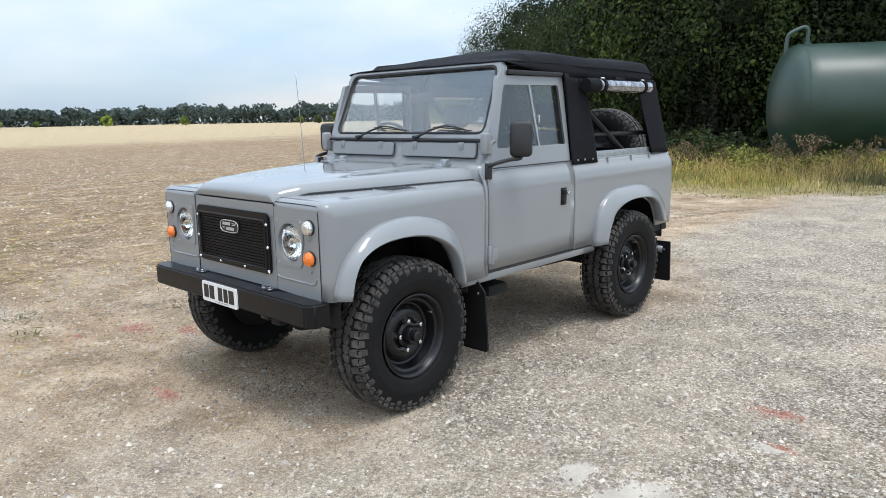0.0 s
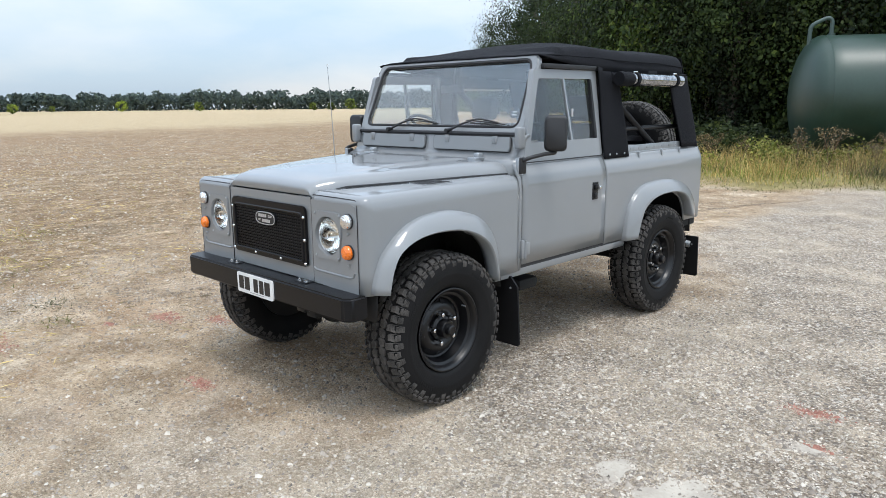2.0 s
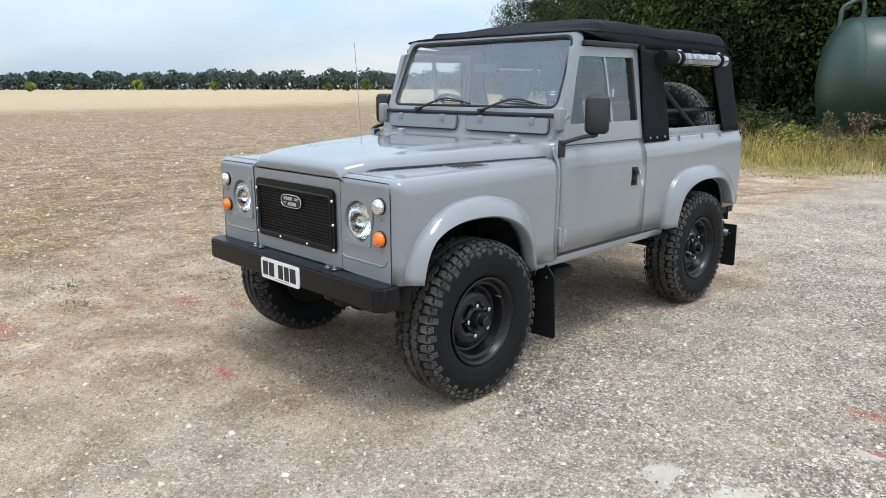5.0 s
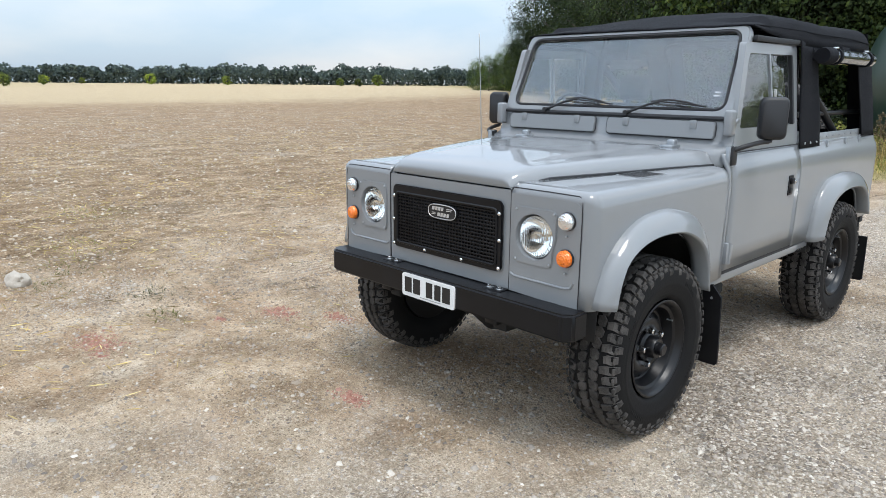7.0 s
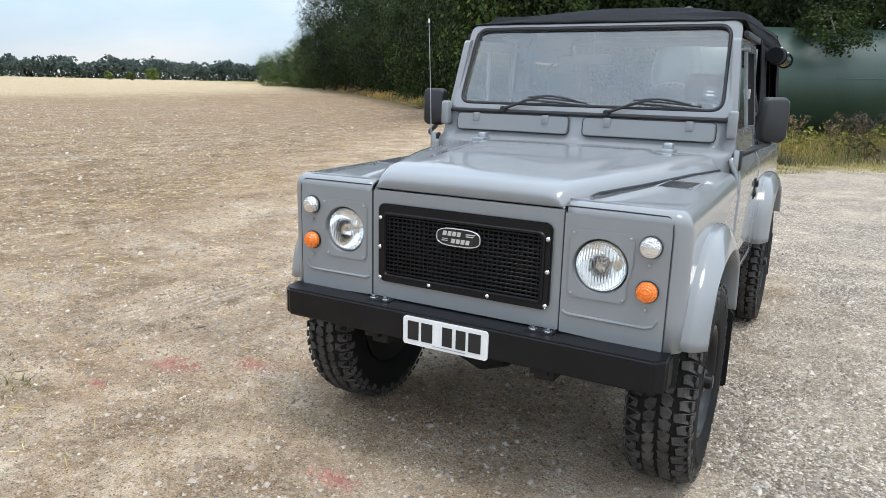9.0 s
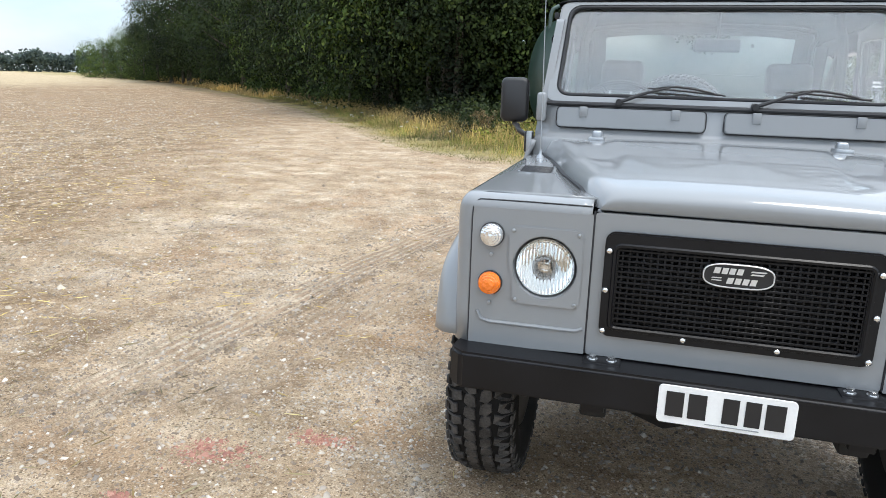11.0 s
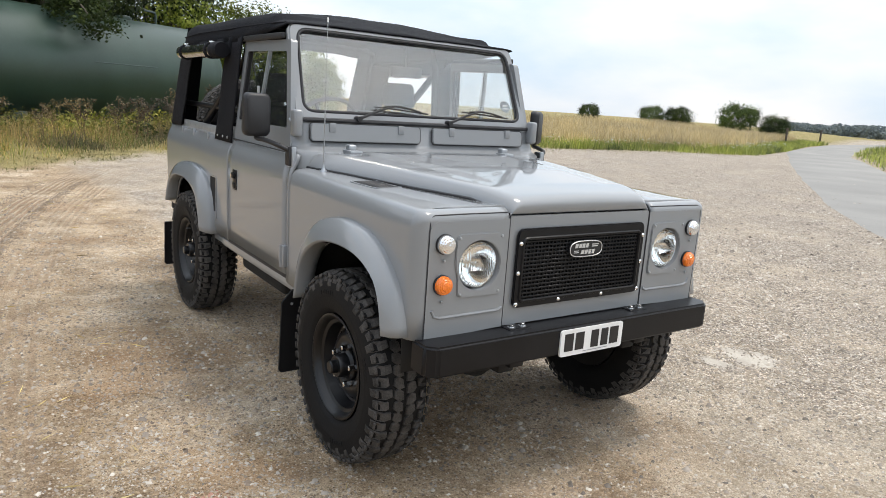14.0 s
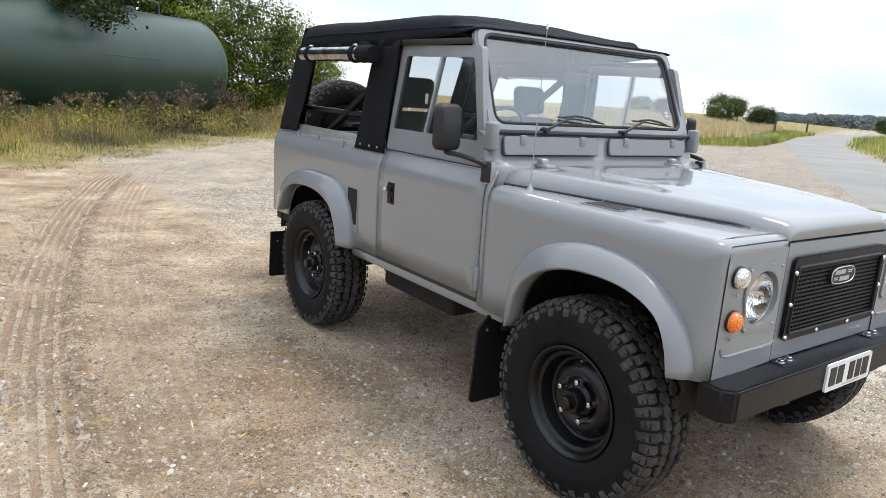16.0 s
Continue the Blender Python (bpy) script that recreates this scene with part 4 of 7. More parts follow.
outline = round_poly([(3.135, 1.252), (4.0, 1.252), (3.965, 1.805), (3.285, 1.795)], 0.02, 3)
opening = round_poly([(3.215, 1.365), (3.955, 1.365), (3.91, 1.748), (3.325, 1.74)], 0.015, 3)
bm = bmesh.new()
sheet(bm, [outline, opening], door_top_place, 0.035)
rm = mirrored(bm)
frames = [cpart("window_frame", bm, "paint", doors[0]), cpart("window_frame", rm, "paint", doors[1])]
for k, f in enumerate(doors):
    sgn = 1 if k == 0 else -1
    for a0, a1, t0, t1, dd in ((3.205, 3.70, 3.31, 3.62, 0.012), (3.66, 3.965, 3.585, 3.92, 0.022)):
        bm = bmesh.new()
        sheet(bm, [[(a0, 1.36), (a1, 1.36), (t1, 1.75), (t0, 1.742)]], lambda a, b, d: door_top_place(a, b, d + dd), 0.004)
        if sgn < 0:
            bmesh.ops.scale(bm, vec=(-1, 1, 1), verts=bm.verts)
        o = cpart("window_pane", bm, "glass", f)
        o.visible_shadow = False
    bm = bmesh.new()
    sheet(bm, [[(3.652, 1.362), (3.668, 1.362), (3.601, 1.745), (3.585, 1.745)]], lambda a, b, d: door_top_place(a, b, d + 0.004), 0.022)
    if sgn < 0:
        bmesh.ops.scale(bm, vec=(-1, 1, 1), verts=bm.verts)
    cpart("window_channel", bm, "zinc", f)
    bm = bmesh.new()
    sheet(bm, [[(3.935, 1.36), (3.958, 1.36), (3.914, 1.75), (3.89, 1.75)]], lambda a, b, d: door_top_place(a, b, d + 0.002), 0.02)
    if sgn < 0:
        bmesh.ops.scale(bm, vec=(-1, 1, 1), verts=bm.verts)
    cpart("window_felt", bm, "seal", f)
    bm = bmesh.new()
    box(bm, (sgn * lean_u(1.54) - 0.008, 3.665, 1.51), (sgn * lean_u(1.54) + 0.004, 3.678, 1.56), 0.003)
    cpart("window_catch", bm, "silver", f)
    # lower rail of the door top, handle and hinges
    bm = bmesh.new()
    pipe(bm, [(sgn * 0.79, 3.10, 1.25), (sgn * 0.79, 3.998, 1.25)], 0.0035, 8)
    cpart("waist_seal", bm, "seal", f)
    bm = bmesh.new()
    box(bm, (sgn * 0.821 - 0.004, 3.835, 0.965), (sgn * 0.821 + 0.004, 3.9, 1.08), 0.003)
    h = cpart("handle_recess", bm, "black", f)
    bm = bmesh.new()
    box(bm, (sgn * 0.826 - 0.012, 3.848, 1.03), (sgn * 0.826 + 0.012, 3.892, 1.066), 0.008)
    cpart("handle", bm, "black", f, "glossy black push-button handle")
    bm = bmesh.new()
    box(bm, (sgn * 0.824 - 0.008, 3.85, 0.975), (sgn * 0.824 + 0.008, 3.888, 1.008), 0.006)
    cpart("latch_button", bm, "rim", f)
    bm = bmesh.new()
    lathe(bm, [(-0.004, 0.013), (0.006, 0.013), (0.008, 0.009)], "x", 14, (sgn * 0.823, 3.925, 1.04), Matrix.Identity(4))
    cpart("lock", bm, "chrome", f)
    for z, y, hh, u in ((1.235, 3.082, 0.05, 0.795), (0.745, 3.09, 0.055, 0.825)):
        bm = bmesh.new()
        box(bm, (sgn * u - 0.012, y - 0.028, z - hh), (sgn * u + 0.012, y + 0.012, z + hh), 0.005)
        box(bm, (sgn * u - 0.008, y + 0.0, z - hh * 0.7), (sgn * u + 0.008, y + 0.055, z + hh * 0.7), 0.004)
        pipe(bm, [(sgn * (u + 0.012), y + 0.002, z - hh), (sgn * (u + 0.012), y + 0.002, z + hh)], 0.009, 8)
        cpart("hinge", bm, "paint" if z < 1 else "zinc", f)

# bulkhead and vent flaps
bm = bmesh.new()
sec = [(3.05, 1.0), (3.06, 1.235), (3.075, 1.262), (3.11, 1.275), (3.13, 1.285), (3.142, 1.30), (3.152, 1.395), (3.165, 1.41), (3.2, 1.418)]
rows_mesh(bm, [[(u, y + 0.006 * (abs(u) > 0.7), z) for y, z in sec] for u in np.linspace(-0.772, 0.772, 13)])
bulk = solid(cpart("bulkhead", bm, "paint"), 0.02)
for s in (-1, 1):
    bm = bmesh.new()
    sheet(bm, [rounded(-0.32, 0.32, -0.043, 0.043, 0.02, 4)], lambda a, b, d: (s * 0.361 + a, 3.139 + b * 0.1 - d, 1.354 + b), 0.012)
    bmesh.ops.bevel(bm, geom=[e for e in bm.edges if e.is_boundary is False and e.calc_face_angle(0) > 1], offset=0.003, segments=2, affect="EDGES")
    flap = cpart("vent_flap", bm, "paint", bulk)
    bm = bmesh.new()
    loop = rounded(-0.325, 0.325, -0.047, 0.047, 0.022, 4)
    loop = [(s * 0.361 + a, 3.137 + b * 0.1, 1.354 + b) for a, b in loop]
    pipe(bm, loop + [loop[0]], 0.002, 6, False)
    cpart("vent_seal", bm, "seal", bulk)
    for o in (-0.2, 0.2):
        bm = bmesh.new()
        box(bm, (s * 0.365 + o - 0.018, 3.122, 1.356), (s * 0.365 + o + 0.018, 3.136, 1.403), 0.004)
        cpart("vent_hinge", bm, "paint", flap)

# windscreen
def ws_place(a, b, d):
    """a across, b up the slope from the foot of the frame, d into the vehicle."""
    return (a, 3.165 + 0.388 * b + 0.92 * d, 1.415 + 0.922 * b - 0.39 * d)


w_out = round_poly([(-0.752, 0.0), (0.752, 0.0), (0.722, 0.51), (-0.722, 0.51)], 0.05, 6)
w_in = round_poly([(-0.695, 0.045), (0.695, 0.045), (0.674, 0.478), (-0.674, 0.478)], 0.06, 6)
w_gl = round_poly([(-0.705, 0.035), (0.705, 0.035), (0.684, 0.488), (-0.684, 0.488)], 0.06, 6)
bm = bmesh.new()
sheet(bm, [w_out, w_in], ws_place, 0.045)
bmesh.ops.bevel(bm, geom=[e for e in bm.edges if len(e.link_faces) == 2 and e.calc_face_angle(0) > 1.2], offset=0.01, segments=3, affect="EDGES")
screen = cpart("windscreen_frame", bm, "paint")
bm = bmesh.new()
sheet(bm, [w_gl], lambda a, b, d: ws_place(a, b, d + 0.018), 0.005)
o = cpart("windscreen_glass", bm, "windscreen", screen)
o.visible_shadow = False
bm = bmesh.new()
lp = [ws_place(a, b, 0.006) for a, b in w_in]
pipe(bm, lp + [lp[0]], 0.0085, 8, False)
cpart("windscreen_seal", bm, "seal", screen)
bm = bmesh.new()
pipe(bm, [(-0.74, 3.152, 1.413), (0.74, 3.152, 1.413)], 0.011, 8)
cpart("foot_seal", bm, "seal", screen)
for s in (-1, 1):
    bm = bmesh.new()
    box(bm, (s * 0.755 - 0.022, 3.1, 1.33), (s * 0.755 + 0.022, 3.165, 1.46), 0.014, 3)
    cpart("windscreen_bracket", bm, "paint", screen)
bm = bmesh.new()
lathe(bm, [(0, 0.036), (0.002, 0.036)], "z", 24, (0, 0, 0), Matrix.Translation(ws_place(0.625, 0.145, 0.03)) @ Matrix.Rotation(radians(67), 4, "X"))
st = cpart("sticker", bm, "ink", screen, "round black sticker inside the glass")
for a, b, s in ((0.617, 0.15, 0.007), (0.633, 0.15, 0.007), (0.625, 0.132, 0.018)):
    bm = bmesh.new()
    sheet(bm, [[(a - s, b - 0.004), (a + s, b - 0.004), (a + s, b + 0.004), (a - s, b + 0.004)]], lambda p, q, d: ws_place(p, q, d + 0.0265), 0.001)
    cpart("sticker_mark", bm, "silver", st)

# wipers
for u0, u1 in ((-0.412, -0.295), (0.155, 0.272)):
    bm = bmesh.new()
    a = ws_place(u0, 0.004, -0.022)
    pipe(bm, [a, ws_place(u0 + 0.12, 0.05, -0.03), ws_place(u0 + 0.21, 0.078, -0.024)], [0.0085, 0.007, 0.0045], 8)
    lathe(bm, [(-0.02, 0.014), (0.02, 0.016), (0.03, 0.01)], "y", 12, a)
    arm = cpart("wiper", bm, "plastic", screen, "black wiper arm resting low on the glass")
    bm = bmesh.new()
    pipe(bm, [ws_place(u1, 0.083, -0.004), ws_place(u1 + 0.165, 0.073, -0.004), ws_place(u1 + 0.33, 0.058, -0.004)], 0.0045, 6)
    pipe(bm, [ws_place(u1 + 0.05, 0.082, -0.012), ws_place(u1 + 0.12, 0.084, -0.024), ws_place(u1 + 0.2, 0.076, -0.022), ws_place(u1 + 0.28, 0.063, -0.012)], 0.0055, 6)
    cpart("wiper_blade", bm, "plastic", arm)


# bonnet
def bonnet():
    bm = bmesh.new()
    rows = []
    ys = [1.914, 1.915, 1.918, 1.924, 1.933, 1.945, 1.962, 1.99, 2.03] + list(np.linspace(2.08, 3.02, 30)) + [3.045, 3.06, 3.066]
    for i, y in enumerate(ys):
        e = UE(y)
        edge_z = WT(y) + 0.009 - 0.03 * (1 - sstep(y, 1.935, 2.1))
        crown = np.interp(y, [1.92, 2.06, 2.4, 2.9, 3.07], [1.216, 1.242, 1.259, 1.277, 1.275])
        f = min(1, (y - 1.914) / 0.05)
        nose = math.sqrt(1 - (1 - f) ** 2)
        row = []
        for k in range(45):
            q = -1 + 2 * k / 44
            a = abs(q)
            u = e * a
            d = e - u
            roll = min(1, d / 0.062)
            side = math.sqrt(max(0, 1 - (1 - roll) ** 2))
            plat = 0.009 * sstep(lerp(0.31, 0.47, (y - 1.93) / 1.13) - u, 0, 0.05) * sstep(y, 2.0, 2.5)
            top = crown - 0.008 * (u / e) ** 2 - 0.009 + plat
            z = edge_z + (top - edge_z) * side * (0.45 + 0.55 * nose)
            if y > 3.03:
                z -= 0.02 * ((y - 3.03) / 0.036) ** 2
            row.append((math.copysign(u, q), y, z))
        rows.append([(row[0][0], y, max(1.146, edge_z - 0.02)), *row, (row[-1][0], y, max(1.146, edge_z - 0.02))])
    hem = [[(p[0] * g, yy, zz) for p in rows[0]] for g, yy, zz in ((0.985, 1.935, 1.145), (0.995, 1.92, 1.1415), (1.0, 1.9145, 1.146))]
    rows_mesh(bm, [*hem, *rows])
    return bm


bon = cpart("bonnet", bonnet(), "paint", angle=60)
solid(bon, 0.01)
# dark beads stand for the shade under the bonnet's side edges
for s in (-1, 1):
    bm = bmesh.new()
    pipe(bm, [(s * (UE(y) + 0.004), y, WT(y) + 0.0075 - 0.026 * (1 - sstep(y, 1.935, 2.1))) for y in np.linspace(1.945, 3.05, 24)], 0.006, 6)
    cpart("bonnet_gap", bm, "seal", bon)
for s in (-1, 1):
    bm = bmesh.new()
    box(bm, (s * 0.49 - 0.034, 3.0, 1.258), (s * 0.49 + 0.034, 3.09, 1.276), 0.006)
    box(bm, (s * 0.49 - 0.022, 3.04, 1.265), (s * 0.49 + 0.022, 3.085, 1.302), 0.01, 3)
    cpart("bonnet_hinge", bm, "zinc", bon)
    # wing-top vent: a flush plate with a fine dark mesh
    bm = bmesh.new()
    sheet(bm, [rounded(-0.07, 0.07, -0.1, 0.1, 0.02, 4), rounded(-0.056, 0.056, -0.086, 0.086, 0.012, 4)], lambda a, b, d: (s * (0.662 + b * 0.08) + a, 2.5 + b, WT(2.5 + b) + 0.0065 - d), 0.006)
    v = cpart("wing_vent", bm, "paint")
    bm = bmesh.new()
    sheet(bm, [rounded(-0.058, 0.058, -0.088, 0.088, 0.012, 4)], lambda a, b, d: (s * (0.662 + b * 0.08) + a, 2.5 + b, WT(2.5 + b) + 0.0075 - d), 0.001)
    cpart("vent_backing", bm, "ink", v)
    for k in range(13):
        bm = bmesh.new()
        o = -0.078 + 0.013 * k
        box(bm, (s * (0.662 + o * 0.08) - 0.056, 2.5 + o - 0.003, WT(2.5)), (s * (0.662 + o * 0.08) + 0.056, 2.5 + o + 0.003, WT(2.5 + o) + 0.0088), 0.001, 1)
        cpart("vent_slat", bm, "plastic", v)
    for a, o in ((-0.062, -0.09), (0.062, -0.09), (-0.062, 0.09), (0.062, 0.09)):
        bm = bmesh.new()
        lathe(bm, [(0, 0.0045), (0.0025, 0.004), (0.003, 0)], "z", 8, (s * (0.662 + o * 0.08) + a, 2.5 + o, WT(2.5 + o) + 0.0065))
        cpart("vent_screw", bm, "zinc", v)

# front panels
for s in (-1, 1):
    bm = bmesh.new()
    circle = [(0.536 + 0.096 * math.cos(w), 0.956 + 0.096 * math.sin(w)) for w in np.linspace(0, 2 * math.pi, 40, endpoint=False)]
    out = [(0.403, 0.7), (0.763, 0.688)] + [(0.723 + 0.04 * math.cos(radians(w)), 1.088 + 0.04 * math.sin(radians(w))) for w in range(0, 91, 15)] + [(0.403, 1.128)]
    sheet(bm, [out, circle], lambda a, b, d: (s * a, 1.906 + d, b), 0.015)
    lp = cpart("lamp_panel", bm, "paint")
    bm = bmesh.new()
    pipe(bm, [(s * 0.7645, 1.9068, 0.692), (s * 0.7645, 1.9068, 1.1), (s * 0.763, 1.909, 1.125), (s * 0.757, 1.9135, 1.142), (s * 0.742, 1.915, 1.15), (s * 0.6, 1.9152, 1.1515), (s * 0.41, 1.9152, 1.1515)], 0.0022, 5)
    cpart("panel_seam", bm, "seal", lp)
    bm = bmesh.new()
    pipe(bm, [(s * 0.4005, 1.9085, 0.705), (s * 0.4005, 1.9085, 1.14)], 0.003, 5)
    cpart("panel_seam", bm, "seal", lp)
    # pressed frame round the lamp and the swage below
    bm = bmesh.new()
    fr = round_poly([(0.425, 0.836), (0.632, 0.836), (0.634, 0.92), (0.648, 0.96), (0.648, 1.08), (0.425, 1.08)], 0.03, 5)
    sheet(bm, [fr, circle], lambda a, b, d: (s * a, 1.8995 + d, b), 0.008)
    bmesh.ops.bevel(bm, geom=[e for e in bm.edges if len(e.link_faces) == 2 and e.calc_face_angle(0) > 1.2], offset=0.003, segments=2, affect="EDGES")
    sur = cpart("lamp_surround", bm, "paint", lp)
    bm = bmesh.new()
    pipe(bm, [(s * a, 1.905, z) for a, z in ((0.738, 0.8), (0.726, 0.776), (0.7, 0.768), (0.43, 0.77), (0.41, 0.78))], 0.006, 8)
    cpart("swage", bm, "paint", lp)
    for a, z in ((0.44, 1.065), (0.634, 1.065), (0.44, 0.851), (0.619, 0.851), (0.7, 0.985), (0.7, 0.832)):
        bm = bmesh.new()
        lathe(bm, [(0, 0.0055), (-0.004, 0.005), (-0.005, 0.002)], "y", 10, (s * a, 1.9, z))
        cpart("screw", bm, "zinc", lp)
    # headlamp: painted bowl, bright ring, deep reflector, fluted glass
    hc = (s * 0.536, 1.908, 0.956)
    bm = bmesh.new()
    lathe(bm, [(-0.006, 0.0965), (0.004, 0.0945), (0.02, 0.0925), (0.03, 0.088), (0.034, 0.08)], "y", 48, hc, caps=False)
    hl = cpart("headlamp", bm, "paint", car, "round clear headlamp with fluted glass in a painted bowl")
    bm = bmesh.new()
    lathe(bm, [(0.02, 0.0905), (0.008, 0.0895), (0.005, 0.087), (0.008, 0.0845), (0.014, 0.084)], "y", 48, hc, caps=False)
    cpart("lamp_ring", bm, "chrome", hl)
    bm = bmesh.new()
    lathe(bm, [(0.01 + 0.062 * (1 - (r / 0.085) ** 2), r) for r in (0.085, 0.078, 0.068, 0.056, 0.042, 0.028, 0.014, 0.0)], "y", 48, hc, caps=False)
    cpart("reflector", bm, "reflector", hl)
    bm = bmesh.new()
    lathe(bm, [(0.01, 0.0845), (0.002, 0.08), (-0.006, 0.06), (-0.011, 0.03), (-0.0125, 0.0), (-0.0095, 0.0), (-0.008, 0.03), (-0.003, 0.06), (0.005, 0.08), (0.012, 0.0845)], "y", 48, hc, caps=False)
    o = cpart("lens", bm, "lens", hl)
    o.visible_shadow = False
    bm = bmesh.new()
    lathe(bm, [(0.02, 0.0), (0.02, 0.008), (0.023, 0.0105), (0.035, 0.011), (0.062, 0.009)], "y", 20, hc)
    cpart("bulb_shield", bm, "chrome", hl)
    # side lamp and indicator
    for z, mt, nm, lb in ((1.046, "clear", "side_lamp", "small round clear side lamp"), (0.895, "amber", "indicator_lamp", "small round amber indicator")):
        bm = bmesh.new()
        lathe(bm, [(0.0, 0.038), (-0.008, 0.038), (-0.009, 0.036)], "y", 32, (s * 0.70, 1.905, z))
        base = cpart(nm, bm, "plastic", car, lb)
        bm = bmesh.new()
        lathe(bm, [(-0.006, 0.036), (-0.018, 0.035), (-0.026, 0.031), (-0.027, 0.027), (-0.03, 0.025), (-0.031, 0.019), (-0.034, 0.017), (-0.035, 0.008), (-0.036, 0.0)], "y", 32, (s * 0.70, 1.905, z))
        cpart("lamp_lens", bm, mt, base, angle=20)

bm = bmesh.new()
out = round_poly([(-0.398, 0.70), (0.398, 0.70), (0.398, 1.136), (-0.398, 1.136)], 0.01, 2)
sheet(bm, [out, rounded(-0.34, 0.34, 0.79, 1.06, 0.02, 3)], lambda a, b, d: (a, 1.91 + d, b), 0.02)
front = cpart("grille_panel", bm, "paint")
bm = bmesh.new()
box(bm, (-0.36, 1.99, 0.74), (0.36, 2.05, 1.1), 0.01)
cpart("radiator", bm, "under")
bm = bmesh.new()
box(bm, (-0.40, 1.95, 1.08), (0.40, 1.99, 1.15), 0.004)
cpart("bonnet_platform", bm, "black", front)

# grille
bm = bmesh.new()
sheet(bm, [rounded(-0.364, 0.364, 0.77, 1.087, 0.03, 6), rounded(-0.322, 0.322, 0.803, 1.042, 0.012, 3)], lambda a, b, d: (a, 1.893 + d, b), 0.014)
bmesh.ops.bevel(bm, geom=[e for e in bm.edges if len(e.link_faces) == 2 and e.calc_face_angle(0) > 1.2], offset=0.004, segments=2, affect="EDGES")
grille = cpart("grille", bm, "black", car, "black steel mesh grille plate")
bm = bmesh.new()
lp = [(a, 1.893, b) for a, b in rounded(-0.335, 0.335, 0.797, 1.048, 0.018, 4)]
pipe(bm, lp + [lp[0]], 0.007, 6, False)
cpart("grille_rib", bm, "black", grille)
for k in range(15):
    bm = bmesh.new()
    z = 0.803 + 0.239 * (k + 0.5) / 15
    box(bm, (-0.325, 1.896, z - 0.0036), (0.325, 1.9035, z + 0.0036), 0.0012, 1)
    cpart("grille_bar", bm, "black", grille)
for k in range(33):
    bm = bmesh.new()
    a = -0.322 + 0.644 * (k + 0.5) / 33
    box(bm, (a - 0.003, 1.898, 0.80), (a + 0.003, 1.9055, 1.045), 0.001, 1)
    cpart("grille_bar", bm, "black", grille)
for a, z in ((0.35, 1.03), (0.353, 0.912), (0.352, 0.787), (-0.35, 1.03), (-0.353, 0.912), (-0.352, 0.787), (0.125, 0.786), (-0.125, 0.786)):
    bm = bmesh.new()
    lathe(bm, [(0.0, 0.0095), (-0.004, 0.0095), (-0.008, 0.007), (-0.0095, 0.003)], "y", 14, (a, 1.893, z))
    cpart("grille_bolt", bm, "chrome", grille)
# oval badge with plain marks
bm = bmesh.new()
oval = [(0.094 * math.copysign(abs(math.cos(w)) ** 0.6, math.cos(w)), 0.035 * math.copysign(abs(math.sin(w)) ** 0.7, math.sin(w))) for w in np.linspace(0, 2 * math.pi, 44, endpoint=False)]
sheet(bm, [oval], lambda a, b, d: (a, 1.884 + d, 0.992 + b), 0.012)
badge = cpart("badge", bm, "ink", grille, "black oval badge with silver rim")
bm = bmesh.new()
lp = [(a * 0.97, 1.8835, 0.992 + b * 0.94) for a, b in oval]
pipe(bm, lp + [lp[0]], 0.0022, 6, False)
cpart("badge_rim", bm, "silver", badge)
for a0, a1, z0, z1 in ((-0.066, -0.05, 0.997, 1.014), (-0.045, -0.03, 0.997, 1.014), (-0.026, -0.011, 0.997, 1.014), (-0.006, 0.009, 0.997, 1.014), (-0.03, -0.014, 0.97, 0.987), (-0.009, 0.006, 0.97, 0.987), (0.011, 0.026, 0.97, 0.987), (0.031, 0.046, 0.97, 0.987), (0.03, 0.068, 1.007, 1.011), (0.03, 0.062, 0.999, 1.003), (-0.07, -0.045, 0.983, 0.986), (-0.07, -0.045, 0.976, 0.979)):
    bm = bmesh.new()
    sheet(bm, [[(a0, z0), (a1, z0), (a1 + 0.004, z1), (a0 + 0.004, z1)]], lambda a, b, d: (a, 1.882 + d, b), 0.003)
    cpart("badge_mark", bm, "silver", badge)

# bumper, plate, irons
bm = bmesh.new()
plan = [(-0.762, 1.802), (0.762, 1.802), (0.802, 1.838), (0.802, 1.93), (-0.802, 1.93), (-0.802, 1.838)]
sheet(bm, [plan], lambda a, b, d: (a, b, 0.578 + d), 0.117)
bmesh.ops.bevel(bm, geom=[e for e in bm.edges if len(e.link_faces) == 2 and e.calc_face_angle(0) > 0.3], offset=0.01, segments=3, affect="EDGES")
bumper = cpart("bumper", bm, "black", car, "plain black steel bumper")
for s in (-1, 1):
    bm = bmesh.new()
    box(bm, (s * 0.345 - 0.055, 1.85, 0.688), (s * 0.345 + 0.055, 1.91, 0.7), 0.006)
    cpart("bumper_pad", bm, "black", bumper)
    for o in (-0.028, 0.028):
        bm = bmesh.new()
        lathe(bm, [(0.698, 0.016), (0.702, 0.016), (0.702, 0.011), (0.712, 0.011), (0.714, 0.008)], "z", 6 * 3, (s * 0.345 + o, 1.878, 0))
        cpart("bumper_bolt", bm, "chrome", bumper)
    bm = bmesh.new()
    box(bm, (s * 0.36 - 0.035, 1.84, 0.545), (s * 0.36 + 0.035, 1.9, 0.575), 0.006)
    cpart("jacking_bracket", bm, "black", bumper)
bm = bmesh.new()
sheet(bm, [rounded(-0.179, 0.179, 0.573, 0.684, 0.012, 4)], lambda a, b, d: (a, 1.7935 + d, b), 0.008)
plate = cpart("number_plate", bm, "white", bumper, "white front plate with dark marks")
